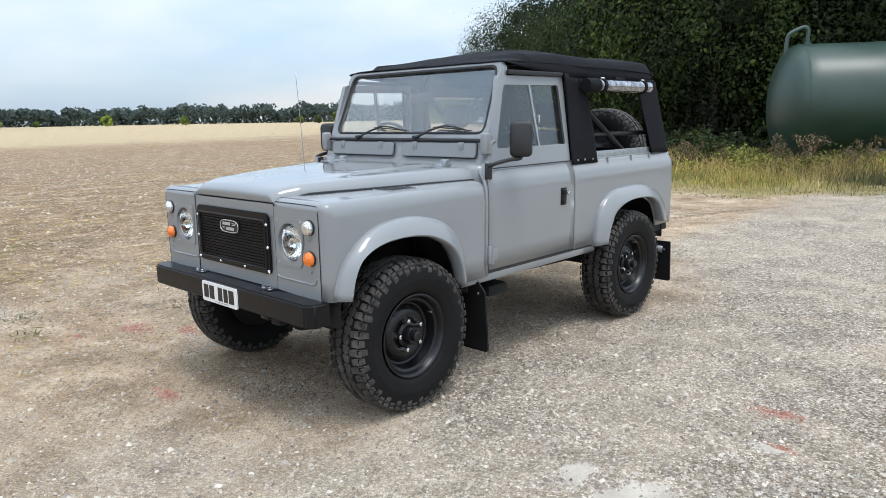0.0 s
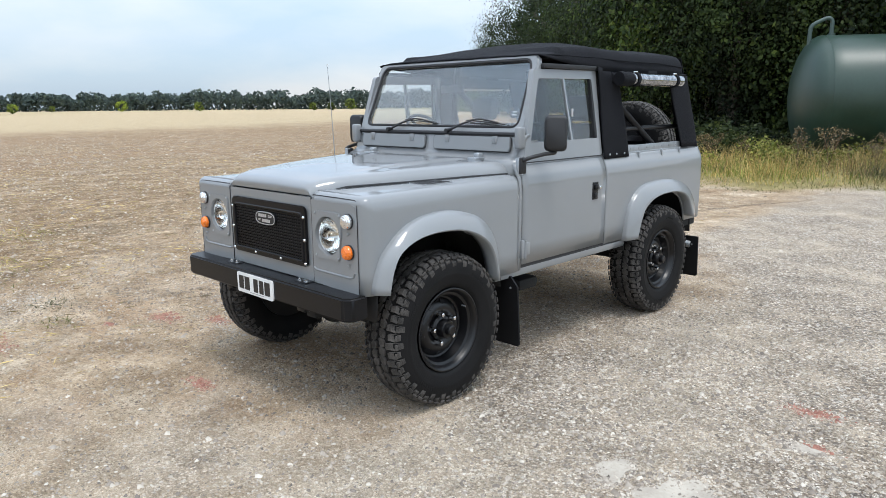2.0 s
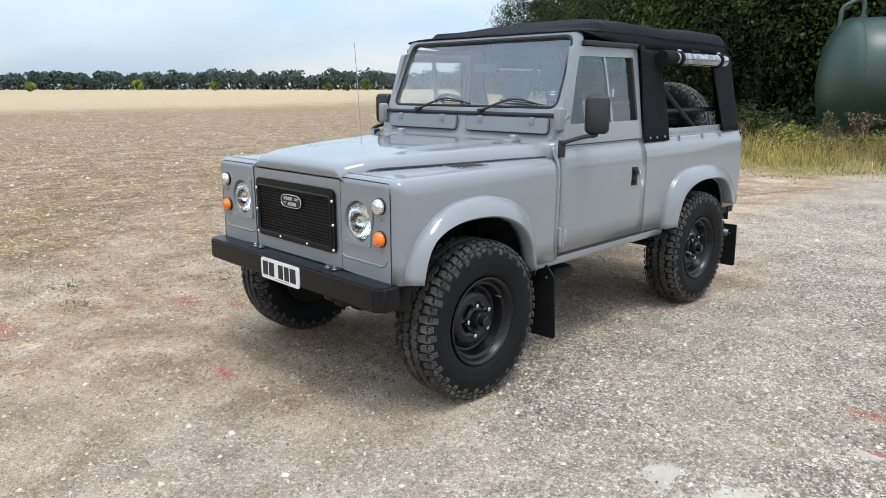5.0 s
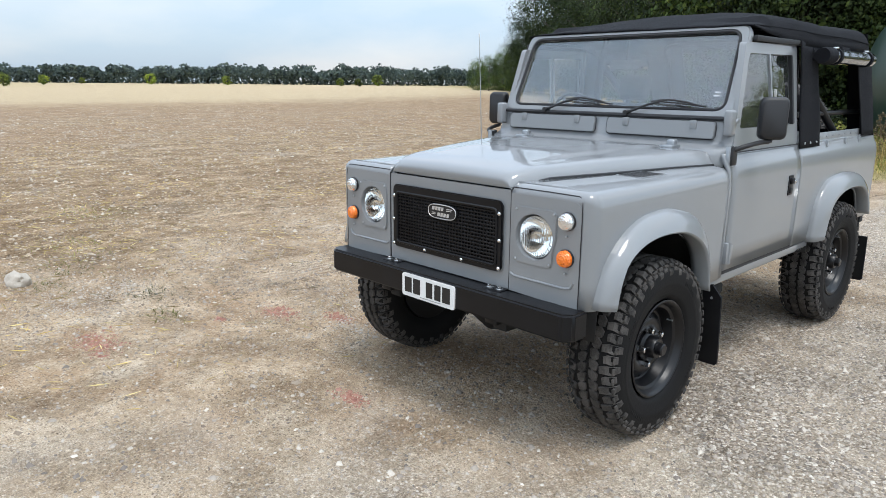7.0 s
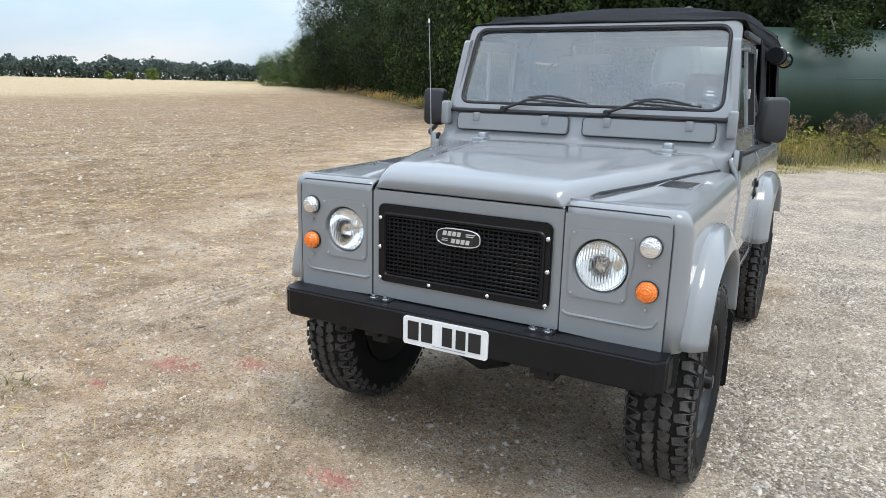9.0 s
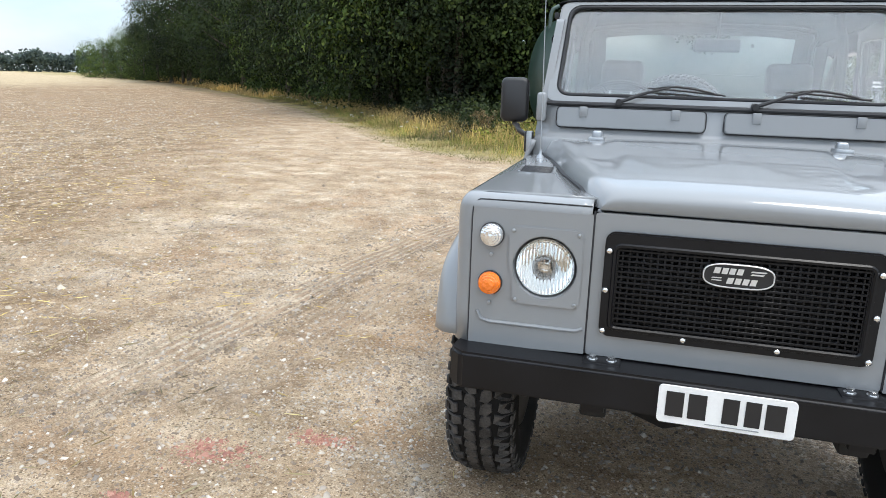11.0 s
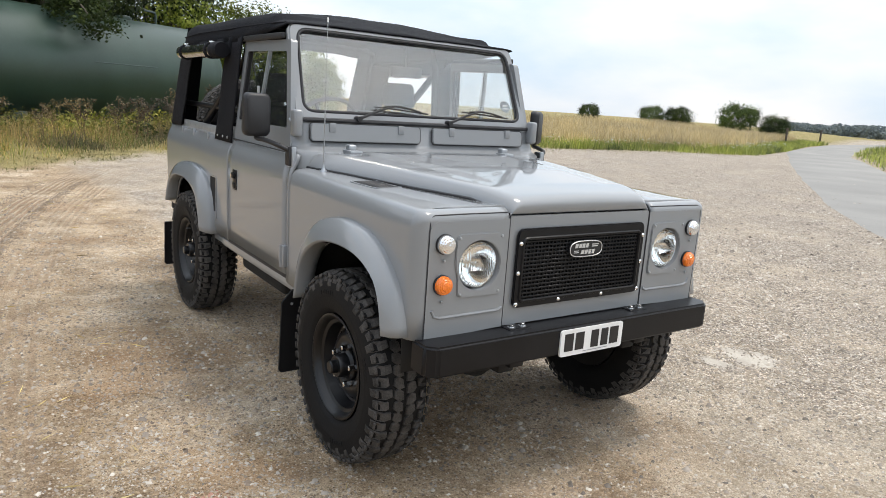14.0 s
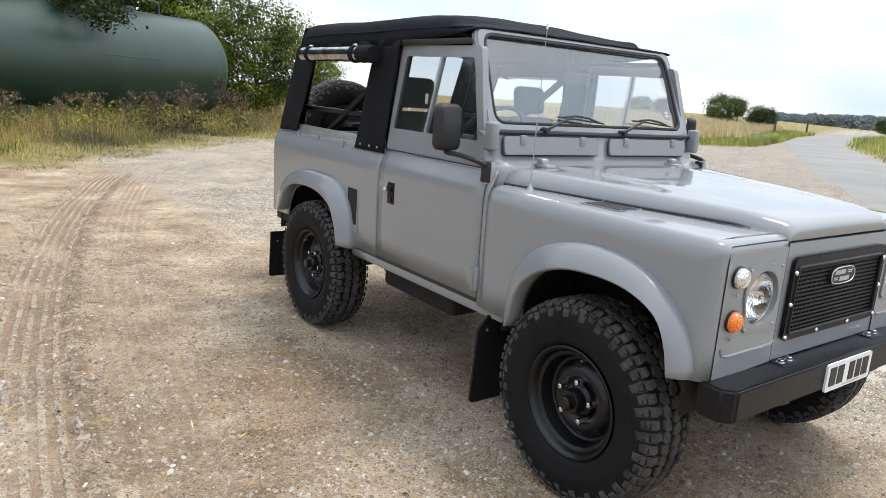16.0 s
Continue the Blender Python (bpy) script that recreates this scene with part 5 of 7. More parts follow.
for a0, a1 in ((-0.158, -0.11), (-0.098, -0.05), (-0.008, 0.034), (0.05, 0.09), (0.102, 0.152)):
    bm = bmesh.new()
    sheet(bm, [[(a0, 0.594), (a1, 0.594), (a1, 0.668), (a0, 0.668)]], lambda a, b, d: (a, 1.7915 + d, b), 0.003)
    cpart("plate_bar", bm, "ink", plate)
bm = bmesh.new()
sheet(bm, [[(-0.05, 0.583), (0.09, 0.583), (0.09, 0.5855), (-0.05, 0.5855)]], lambda a, b, d: (a, 1.7915 + d, b), 0.003)
cpart("plate_bar", bm, "zinc", plate)


# ---- wheels ----
def build_wheel():
    """Steel wheel about the x axis, outer face at +x; returns the meshes by part."""
    made = {}

    def keep(name, bm, material, angle=38):
        if name in ("tyre", "side_lug", "sidewall_mark"):
            bmesh.ops.scale(bm, vec=(0.9, 1, 1), verts=bm.verts)
        ob = part(name, bm, material, None, angle=angle)
        made[name] = ob.data
        bpy.data.objects.remove(ob)

    bm = bmesh.new()
    lathe(bm, [(-0.10, 0.205), (-0.1, 0.225), (-0.088, 0.226), (-0.07, 0.205), (0.0, 0.19), (0.06, 0.2), (0.088, 0.214), (0.1, 0.227), (0.106, 0.228), (0.108, 0.222), (0.104, 0.214), (0.09, 0.207), (0.075, 0.2), (0.068, 0.186), (0.04, 0.178), (0.02, 0.17), (0.016, 0.16), (0.028, 0.148), (0.045, 0.132), (0.05, 0.11), (0.044, 0.088), (0.036, 0.082), (0.03, 0.06), (0.03, 0.0)], "x", 72)
    keep("wheel", bm, "rim")
    bm = bmesh.new()
    R, W = 0.409, 0.136
    prof = [(-0.1, 0.226), (-0.122, 0.245), (-0.136, 0.29), (-0.139, 0.325), (-0.132, 0.365), (-0.118, 0.393), (-0.09, 0.402), (-0.04, 0.405), (0.04, 0.405), (0.09, 0.402), (0.118, 0.393), (0.132, 0.365), (0.139, 0.325), (0.1385, 0.315), (0.14, 0.31), (0.1375, 0.3), (0.136, 0.29), (0.128, 0.26), (0.127, 0.256), (0.122, 0.245), (0.104, 0.228)]
    lathe(bm, prof, "x", 96, caps=False)
    keep("tyre", bm, "rubber", 60)
    # tread lugs: two centre rows, two shoulder rows that wrap over the edge
    verts, faces = [], []
    rng = np.random.default_rng(5)

    def lug(outline, w0):
        """outline: corners of (across, along) on the drum, raised in two rings."""
        k0 = len(verts)
        cx = sum(p[0] for p in outline) / len(outline)
        cw = sum(p[1] for p in outline) / len(outline)
        for sc, top in ((1.08, 0), (1.05, 1), (0.96, 2)):
            for a, l in outline:
                a2, l2 = cx + (a - cx) * sc, cw + (l - cw) * sc
                base = 0.405 - max(0, abs(a2) - 0.06) ** 2 * 3.6
                if abs(a2) > 0.115:
                    base -= (abs(a2) - 0.115) * 1.9
                r = base - 0.004 + (0.0, 0.012, 0.0138)[top]
                w = w0 + l2 * 0.74 / R
                verts.append((0.9 * a2 + (0.002 * top if abs(a2) > 0.12 else 0) * (1 if a2 > 0 else -1), r * math.cos(w), r * math.sin(w)))
        n = len(outline)
        for ring in range(2):
            for i in range(n):
                j = (i + 1) % n
                faces.append((k0 + ring * n + i, k0 + ring * n + j, k0 + (ring + 1) * n + j, k0 + (ring + 1) * n + i))
        faces.append(tuple(k0 + 2 * n + i for i in range(n)))

    N = 54
    pitch = 2 * math.pi * R / N
    for k in range(N):
        w = 2 * math.pi * k / N
        e = 0.004 * (k % 2)
        lug([(0.008, -0.030), (0.034, -0.036), (0.054, -0.012), (0.05, 0.022), (0.03, 0.03), (0.012, 0.012)], w)
        lug([(-0.008, -0.030), (-0.034, -0.036), (-0.054, -0.012), (-0.05, 0.022), (-0.03, 0.03), (-0.012, 0.012)][::-1], w + 0.5 * pitch / R)
        for s in (1, -1):
            sh = 0.25 if s > 0 else 0.75
            i0 = 0.064 if k % 2 else 0.08
            o = [(i0, -0.02), (0.094, -0.03), (0.118, -0.031), (0.128 + e, -0.026), (0.129 + e, 0.016), (0.118, 0.024), (0.096, 0.016), (i0 + 0.004, 0.018)]
            o = [(s * a, l) for a, l in o]
            lug(o if s > 0 else o[::-1], w + sh * pitch / R)
    me = bpy.data.meshes.new("tread")
    me.from_pydata(verts, [], faces)
    me.materials.append(M["tread"])
    made["tread"] = me
    # side lugs
    bm = bmesh.new()
    for k in range(N):
        for s in (1, -1):
            w = 2 * math.pi * (k + (0.25 if s > 0 else 0.75)) / N
            box(bm, (-0.006, 0.383 if k % 2 else 0.389, -0.0165), (0.004, 0.4, 0.0145), 0.003, 1, Matrix.Rotation(w, 4, "X") @ Matrix.Translation((s * 0.1315, 0.384, 0)) @ Matrix.Rotation(s * 0.3, 4, "Z") @ Matrix.Translation((0, -0.384, 0)))
    keep("side_lug", bm, "tread")
    # faint raised marks on the sidewall
    bm = bmesh.new()
    for w0, count in ((0.5, 7), (2.3, 5), (3.7, 7), (5.4, 5)):
        for k in range(count):
            tall = 0.009 if (k + count) % 3 else 0.006
            box(bm, (-0.0012, -tall, -0.0055), (0.0012, tall, 0.0055), 0.0006, 1, Matrix.Rotation(w0 + k * 0.056, 4, "X") @ Matrix.Translation((0.1395, 0.322, 0)))
    keep("sidewall_mark", bm, "rubber")
    bm = bmesh.new()
    lathe(bm, [(0.02, 0.07), (0.045, 0.068), (0.05, 0.06), (0.055, 0.052), (0.09, 0.05), (0.1, 0.045), (0.1, 0.03), (0.125, 0.028), (0.13, 0.022), (0.13, 0.0)], "x", 36)
    keep("hub", bm, "rim")
    bm = bmesh.new()
    lathe(bm, [(0.035, 0.0165), (0.05, 0.016), (0.072, 0.0135), (0.08, 0.012), (0.082, 0.009), (0.082, 0.0)], "x", 6)
    keep("wheel_nut", bm, "chrome")
    # flat black disc that stands for the shade in a rim hole
    bm = bmesh.new()
    lathe(bm, [(0.0, 0.017), (0.003, 0.017), (0.003, 0.0)], "x", 14)
    keep("rim_hole", bm, "ink")
    bm = bmesh.new()
    pipe(bm, [(0, 0, 0), (0.03, 0, 0.0)], 0.004, 8)
    keep("valve", bm, "zinc")
    return made


WHEEL = build_wheel()


def put_wheel(parent, m, spin):
    def obj(name, par, mm):
        o = new(name, WHEEL[name])
        o.parent = par
        o.matrix_basis = mm
        return o

    w = obj("wheel", parent, m @ Matrix.Rotation(spin, 4, "X"))
    tagged(w, "black steel wheel with chunky mud tyre")
    ident = Matrix.Identity(4)
    for nm in ("tyre", "tread", "side_lug", "hub", "sidewall_mark"):
        o = obj(nm, w, ident)
        if nm in ("tread", "side_lug", "sidewall_mark"):
            tagged(o, kind="stuff")
    for k in range(5):
        a = radians(72 * k + 20)
        obj("wheel_nut", w, Matrix.Translation((0, 0.082 * math.cos(a), 0.082 * math.sin(a))))
    for k in range(10):
        a = radians(36 * k)
        obj("rim_hole", w, Matrix.Translation((0.0345, 0.142 * math.cos(a), 0.142 * math.sin(a))) @ Matrix.Rotation(a, 4, "X") @ Matrix.Rotation(0.75, 4, "Z"))
    obj("valve", w, Matrix.Translation((0.05, 0.17, 0.06)))
    return w


for s, y, spin in ((1, 2.443, 0.2), (-1, 2.443, 1.1), (1, 4.815, 0.7), (-1, 4.815, 2.0)):
    m = Matrix.Translation((s * 0.748, y - CY, 0.412))
    put_wheel(car, m if s > 0 else m @ Matrix.Rotation(math.pi, 4, "Z"), spin)
spare = put_wheel(car, Matrix.Translation((-0.07, 5.93 - CY, 1.2)) @ Matrix.Rotation(radians(90), 4, "Z"), 0.4)
bm = bmesh.new()
box(bm, (-0.2, 5.54, 1.1), (0.1, 5.9, 1.3), 0.02)
cpart("spare_carrier", bm, "black")

# axles, frame, tank, steering
for y in (2.443, 4.815):
    bm = bmesh.new()
    pipe(bm, [(-0.62, y, 0.41), (0.62, y, 0.41)], 0.045, 12)
    lathe(bm, [(-0.14, 0.05), (-0.12, 0.12), (0, 0.16), (0.12, 0.12), (0.14, 0.05)], "x", 20, (-0.12, y, 0.41))
    cpart("axle", bm, "under")
for s in (-1, 1):
    bm = bmesh.new()
    box(bm, (s * 0.36 - 0.04, 1.9, 0.5), (s * 0.36 + 0.04, 5.5, 0.63), 0.01)
    cpart("chassis_rail", bm, "under")
    bm = bmesh.new()
    pipe(bm, [(s * 0.33, y, 0.62 + 0.0 * y) for y in (2.44, 2.441)], 0.05, 10)
    n_turns = 6
    pipe(bm, [(s * 0.42 + 0.06 * math.cos(a), 2.44 + 0.06 * math.sin(a), 0.45 + 0.35 * a / (2 * math.pi * n_turns)) for a in np.linspace(0, 2 * math.pi * n_turns, 90)], 0.008, 6)
    cpart("coil_spring", bm, "under")
bm = bmesh.new()
pipe(bm, [(-0.62, 2.28, 0.40), (0.62, 2.28, 0.40)], 0.016, 8)
pipe(bm, [(-0.55, 2.62, 0.43), (0.6, 2.62, 0.40)], 0.016, 8)
cpart("steering_rod", bm, "under")
bm = bmesh.new()
box(bm, (-0.70, 3.4, 0.44), (-0.42, 4.1, 0.58), 0.03, 3)
cpart("fuel_tank", bm, "under")
bm = bmesh.new()
box(bm, (-0.3, 2.2, 0.5), (0.3, 3.0, 0.95), 0.05)
box(bm, (-0.2, 3.0, 0.42), (0.25, 3.9, 0.65), 0.05)
cpart("gearbox", bm, "under")
bm = bmesh.new()
box(bm, (-0.80, 2.9, 0.60), (0.80, 5.53, 0.66), 0.01)
cpart("floor_pan", bm, "under")
bm = bmesh.new()
pipe(bm, smooth_line([(0.25, 3.6, 0.47), (0.36, 4.1, 0.46), (0.5, 4.45, 0.5), (0.5, 5.2, 0.52), (0.58, 5.4, 0.47), (0.80, 5.47, 0.43)], 30), 0.028, 12)
cpart("exhaust", bm, "zinc", car, "dull steel exhaust tailpipe")
bm = bmesh.new()
pipe(bm, [(0.42, 3.3, 0.47), (0.5, 4.4, 0.47)], 0.012, 8)
box(bm, (0.4, 3.25, 0.42), (0.68, 3.45, 0.5), 0.03)
cpart("underbody_box", bm, "under")

# mud flaps
for s in (-1, 1):
    for y, z0, z1, u0, u1, cut in ((2.985, 0.17, 0.60, 0.60, 0.872, 0.06), (5.49, 0.16, 0.50, 0.58, 0.86, 0.0)):
        bm = bmesh.new()
        pl = [(u0, z0), (u1 - 0.012, z0), (u1, z0 + 0.012), (u1, z1 - cut - 0.001), (u1 - cut * 0.8 - 0.001, z1), (u0, z1)]
        sheet(bm, [pl], lambda a, b, d: (s * a, y + d + (b - 0.4) * -0.06, b), 0.012)
        fl = cpart("mud_flap", bm, "flap")
        for o in (0.05, 0.2):
            bm = bmesh.new()
            lathe(bm, [(0, 0.007), (-0.004, 0.006), (-0.005, 0)], "y", 8, (s * (u1 - o), y - 0.008, z1 - 0.07))
            cpart("flap_rivet", bm, "zinc", fl)

# fuel filler recess on the right side
bm = bmesh.new()
sheet(bm, [rounded(4.235, 4.372, 0.728, 0.995, 0.012, 3), rounded(4.243, 4.364, 0.736, 0.987, 0.01, 3)], lambda a, b, d: (-0.8235 + d, a, b), 0.01)
filler = cpart("filler_recess", bm, "paint")
# flat dark sheet stands for the shade inside the recess
bm = bmesh.new()
sheet(bm, [rounded(4.24, 4.367, 0.733, 0.99, 0.01, 3)], lambda a, b, d: (-0.8215 + d, a, b), 0.001)
cpart("filler_shadow_gap", bm, "under", filler)
bm = bmesh.new()
rows_mesh(bm, [[(-0.822, y, 0.735), (-0.8225, y, 0.765), (-0.8222, y, 0.775)] for y in (4.245, 4.365)])
cpart("filler_lip", bm, "paint", filler)

# mirrors; the one on the vehicle's left is turned in
for s in (-1, 1):
    def turn(bm):
        c = Vector((s * 0.908, 3.275, 1.42))
        bmesh.ops.rotate(bm, cent=c, matrix=Matrix.Rotation(radians(36 if s > 0 else 4), 3, "Z"), verts=bm.verts)

    bm = bmesh.new()
    box(bm, (s * 0.80 - 0.018, 3.06, 1.19), (s * 0.80 + 0.018, 3.12, 1.285), 0.008)
    pipe(bm, smooth_line([(s * 0.81, 3.085, 1.265), (s * 0.85, 3.11, 1.285), (s * 0.88, 3.21, 1.302), (s * 0.905, 3.275, 1.308), (s * 0.905, 3.28, 1.34)], 16), 0.012, 10)
    arm = cpart("door_mirror", bm, "plastic", car, "black plastic door mirror on a bent arm")
    bm = bmesh.new()
    rows = []
    for f, sc in ((0.0, 0.84), (0.008, 0.95), (0.022, 1.0), (0.05, 1.0), (0.056, 0.96)):
        rows.append([(s * 0.908 + a * sc, 3.24 + f, 1.42 + b * sc) for a, b in rounded(-0.067, 0.067, -0.105, 0.105, 0.03, 5)])
    vs = rows_mesh(bm, rows, True)
    bm.faces.new(vs[0])
    bm.faces.new(vs[-1])
    turn(bm)
    cpart("mirror_shell", bm, "plastic", arm)
    bm = bmesh.new()
    sheet(bm, [rounded(-0.052, 0.052, -0.088, 0.088, 0.022, 4)], lambda a, b, d: (s * 0.908 + a, 3.2965 + d, 1.42 + b), 0.002)
    turn(bm)
    cpart("mirror_glass", bm, "chrome", arm)

# aerial
bm = bmesh.new()
pipe(bm, [(-0.714, 2.9, 1.18), (-0.72, 2.89, 1.5), (-0.728, 2.875, 1.86)], [0.0032, 0.0022, 0.0018], 6)
lathe(bm, [(1.175, 0.018), (1.19, 0.016), (1.2, 0.007), (1.22, 0.005)], "z", 14, (-0.714, 2.9, 0))
ae = cpart("aerial", bm, "zinc", car, "thin steel whip aerial")
bm = bmesh.new()
lathe(bm, [(1.855, 0.004), (1.875, 0.004)], "z", 8, (-0.728, 2.875, 0))
cpart("aerial_tip", bm, "white", ae)

# tub: inner faces, rear end, capping rails
bm = bmesh.new()
box(bm, (-0.78, 5.52, 0.64), (0.78, 5.55, 1.24), 0.006)
cpart("rear_panel", bm, "paint")
bm = bmesh.new()
for s in (-1, 1):
    box(bm, (s * 0.62 - 0.16, 4.05, 0.9), (s * 0.62 + 0.16, 5.5, 0.93), 0.01)
cpart("wheel_box", bm, "vinyl")
for s in (-1, 1):
    bm = bmesh.new()
    box(bm, (s * 0.755 - 0.03, 4.33, 1.24), (s * 0.755 + 0.03, 5.2, 1.252), 0.004)
    box(bm, (s * 0.772 - 0.007, 4.33, 1.245), (s * 0.772 + 0.007, 5.2, 1.298), 0.003)
    rail = cpart("tub_capping", bm, "zinc", car, "galvanised capping rail with rivets")
    for k in range(7):
        bm = bmesh.new()
        lathe(bm, [(0, 0.006), (s * 0.004, 0.005), (s * 0.005, 0)], "x", 8, (s * 0.779, 4.4 + 0.12 * k, 1.275))
        cpart("rivet", bm, "zinc", rail)
    for y in (4.5, 4.86, 5.16):
        bm = bmesh.new()
        box(bm, (s * 0.79 - 0.012, y - 0.006, 1.205), (s * 0.79 + 0.012, y + 0.006, 1.25), 0.004)
        cpart("rope_cleat", bm, "zinc", rail)


# canvas top
def roof():
    bm = bmesh.new()
    mid = table([(3.355, 1.888), (3.39, 1.9), (3.5, 1.926), (3.8, 1.987), (3.95, 2.012), (4.1, 2.012), (4.6, 2.0), (5.0, 2.01), (5.12, 2.006), (5.2, 1.996), (5.25, 1.962), (5.285, 1.87)])
    low = table([(3.355, 1.872), (3.5, 1.85), (3.9, 1.81), (4.05, 1.80), (5.2, 1.80), (5.3, 1.78)])
    wide = table([(3.355, 0.736), (3.6, 0.742), (3.9, 0.752), (4.1, 0.768), (5.1, 0.775), (5.2, 0.768), (5.25, 0.74), (5.285, 0.70)])
    rows = []
    for y in list(np.linspace(3.355, 5.2, 50)) + [5.215, 5.23, 5.24, 5.25, 5.262, 5.275, 5.285]:
        y = float(y)
        zc, zl, hw = mid(y), low(y), wide(y)
        row = []
        for k in range(49):
            q = -1 + 2 * k / 48
            w = abs(q)
            if w < 0.76:
                f = w / 0.76
                u, z = f * (hw - 0.085), zc - (zc - zl - 0.1) * 0.55 * f ** 2.6 if zc - zl > 0.1 else zc - (zc - zl) * 0.3 * f ** 2.6
            else:
                f = (w - 0.76) / 0.24
                ztop = zc - (zc - zl - 0.1) * 0.55 if zc - zl > 0.1 else zc - (zc - zl) * 0.3
                a = f * math.pi / 2
                u = hw - 0.085 + 0.085 * math.sin(a)
                z = lerp(ztop, zl, 1 - math.cos(a))
            wr = 0.006 * noise.noise((q * 3, y * 2.2, 4)) + 0.0035 * noise.noise((q * 9, y * 6, 7))
            sag = -0.010 * math.sin((y - 3.95) / 1.2 * math.pi) ** 2 * (1 - w * w) if y > 3.95 else 0
            row.append((math.copysign(u, q), y, z + wr + sag))
        rows.append(row)
    rows_mesh(bm, rows)
    return bm


top = cpart("canvas_roof", roof(), "canvas", car, "black canvas roof with slight wrinkles", angle=70)
solid(top, 0.006)
for s in (-1, 1):
    bm = bmesh.new()
    pipe(bm, [(s * u, y, z) for u, y, z in ((0.72, 3.38, 1.882), (0.728, 3.5, 1.885), (0.74, 3.95, 1.885), (0.765, 4.2, 1.875), (0.77, 4.8, 1.875), (0.765, 5.2, 1.86))], 0.004, 6)
    cpart("canvas_seam", bm, "canvas", top)
    bm = bmesh.new()
    box(bm, (s * 0.742 - 0.012, 3.36, 1.802), (s * 0.742 + 0.012, 3.985, 1.83), 0.004)
    cpart("drip_rail", bm, "plastic", top)


def cloth(bm, corners, nu=14, nv=14, seed=0, amp=0.006):
    """A slightly wrinkled four-cornered cloth."""
    a, b, c, d = [Vector(p) for p in corners]
    rows = []
    for j in range(nv + 1):
        g = j / nv
        row = []
        for i in range(nu + 1):
            f = i / nu
            p = a.lerp(b, f).lerp(d.lerp(c, f), g)
            p.x += amp * noise.noise((p.y * 5 + seed, p.z * 4, seed)) * math.copysign(1, p.x)
            row.append(p)
        rows.append(row)
    rows_mesh(bm, rows)


for s in (-1, 1):
    bm = bmesh.new()
    cloth(bm, [(s * 0.80, 4.005, 1.222), (s * 0.80, 4.35, 1.222), (s * 0.772, 4.2, 1.78), (s * 0.757, 3.955, 1.83)], seed=s)
    pil = cpart("canvas_pillar", bm, "canvas", car)
    solid(pil, 0.006)
    for y in (4.07, 4.16, 4.27):
        bm = bmesh.new()
        lathe(bm, [(0, 0.008), (s * 0.004, 0.007), (s * 0.006, 0)], "x", 10, (s * 0.803, y, 1.25))
        cpart("press_stud", bm, "zinc", pil)
    bm = bmesh.new()
    cloth(bm, [(s * 0.798, 5.2, 1.25), (s * 0.795, 5.51, 1.25), (s * 0.765, 5.29, 1.80), (s * 0.772, 4.95, 1.78)], seed=s + 5)
    solid(cpart("canvas_pillar", bm, "canvas", car), 0.006)
    bm = bmesh.new()
    cloth(bm, [(s * 0.776, 4.12, 1.725), (s * 0.779, 5.1, 1.725), (s * 0.772, 5.26, 1.81), (s * 0.765, 4.1, 1.83)], 20, 5, seed=s + 9)
    solid(cpart("canvas_side", bm, "canvas", car), 0.006)
    # rolled-up clear window
    bm = bmesh.new()
    prof = [(4.16, 0.0), (4.16, 0.042)] + [(y, 0.043 + 0.0006 * math.sin(y * 40)) for y in np.linspace(4.2, 5.02, 30)] + [(5.04, 0.042), (5.04, 0.0)]
    lathe(bm, prof, "y", 24, (s * 0.822, 0, 1.752))
    roll = cpart("rolled_window", bm, "pvc", car, "rolled-up clear plastic side window under straps")
    bm = bmesh.new()
    lathe(bm, [(4.12, 0.0), (4.12, 0.044), (4.16, 0.05), (4.2, 0.046), (4.24, 0.05), (4.28, 0.045)], "y", 20, (s * 0.82, 0, 1.752))
    cpart("rolled_canvas", bm, "canvas", roll)
    for y in (4.33, 4.93):
        bm = bmesh.new()
        lathe(bm, [(y - 0.016, 0.047), (y - 0.016, 0.05), (y + 0.016, 0.05), (y + 0.016, 0.047)], "y", 20, (s * 0.822, 0, 1.752))
        st = cpart("strap", bm, "canvas", roll)
        bm = bmesh.new()
        box(bm, (s * 0.822 - 0.02, y - 0.02, 1.795), (s * 0.822 + 0.02, y + 0.02, 1.807), 0.004)
        cpart("buckle", bm, "chrome", st)
# rear curtain, rolled open
bm = bmesh.new()
sheet(bm, [[(-0.79, 1.24), (0.79, 1.24), (0.74, 1.93), (-0.74, 1.93)], rounded(-0.62, 0.62, 1.27, 1.88, 0.03, 4)], lambda a, b, d: (a, 5.5 - (b - 1.25) * 0.42 + d, b), 0.006)
cpart("rear_curtain", bm, "canvas")

# roll bar and hoops
bm = bmesh.new()
pipe(bm, smooth_line([(-0.7, 4.12, 0.9), (-0.68, 4.12, 1.6), (-0.64, 4.12, 1.84), (-0.5, 4.12, 1.93), (0.5, 4.12, 1.93), (0.64, 4.12, 1.84), (0.68, 4.12, 1.6), (0.7, 4.12, 0.9)], 60), 0.025, 12)
rb = cpart("roll_bar", bm, "black")
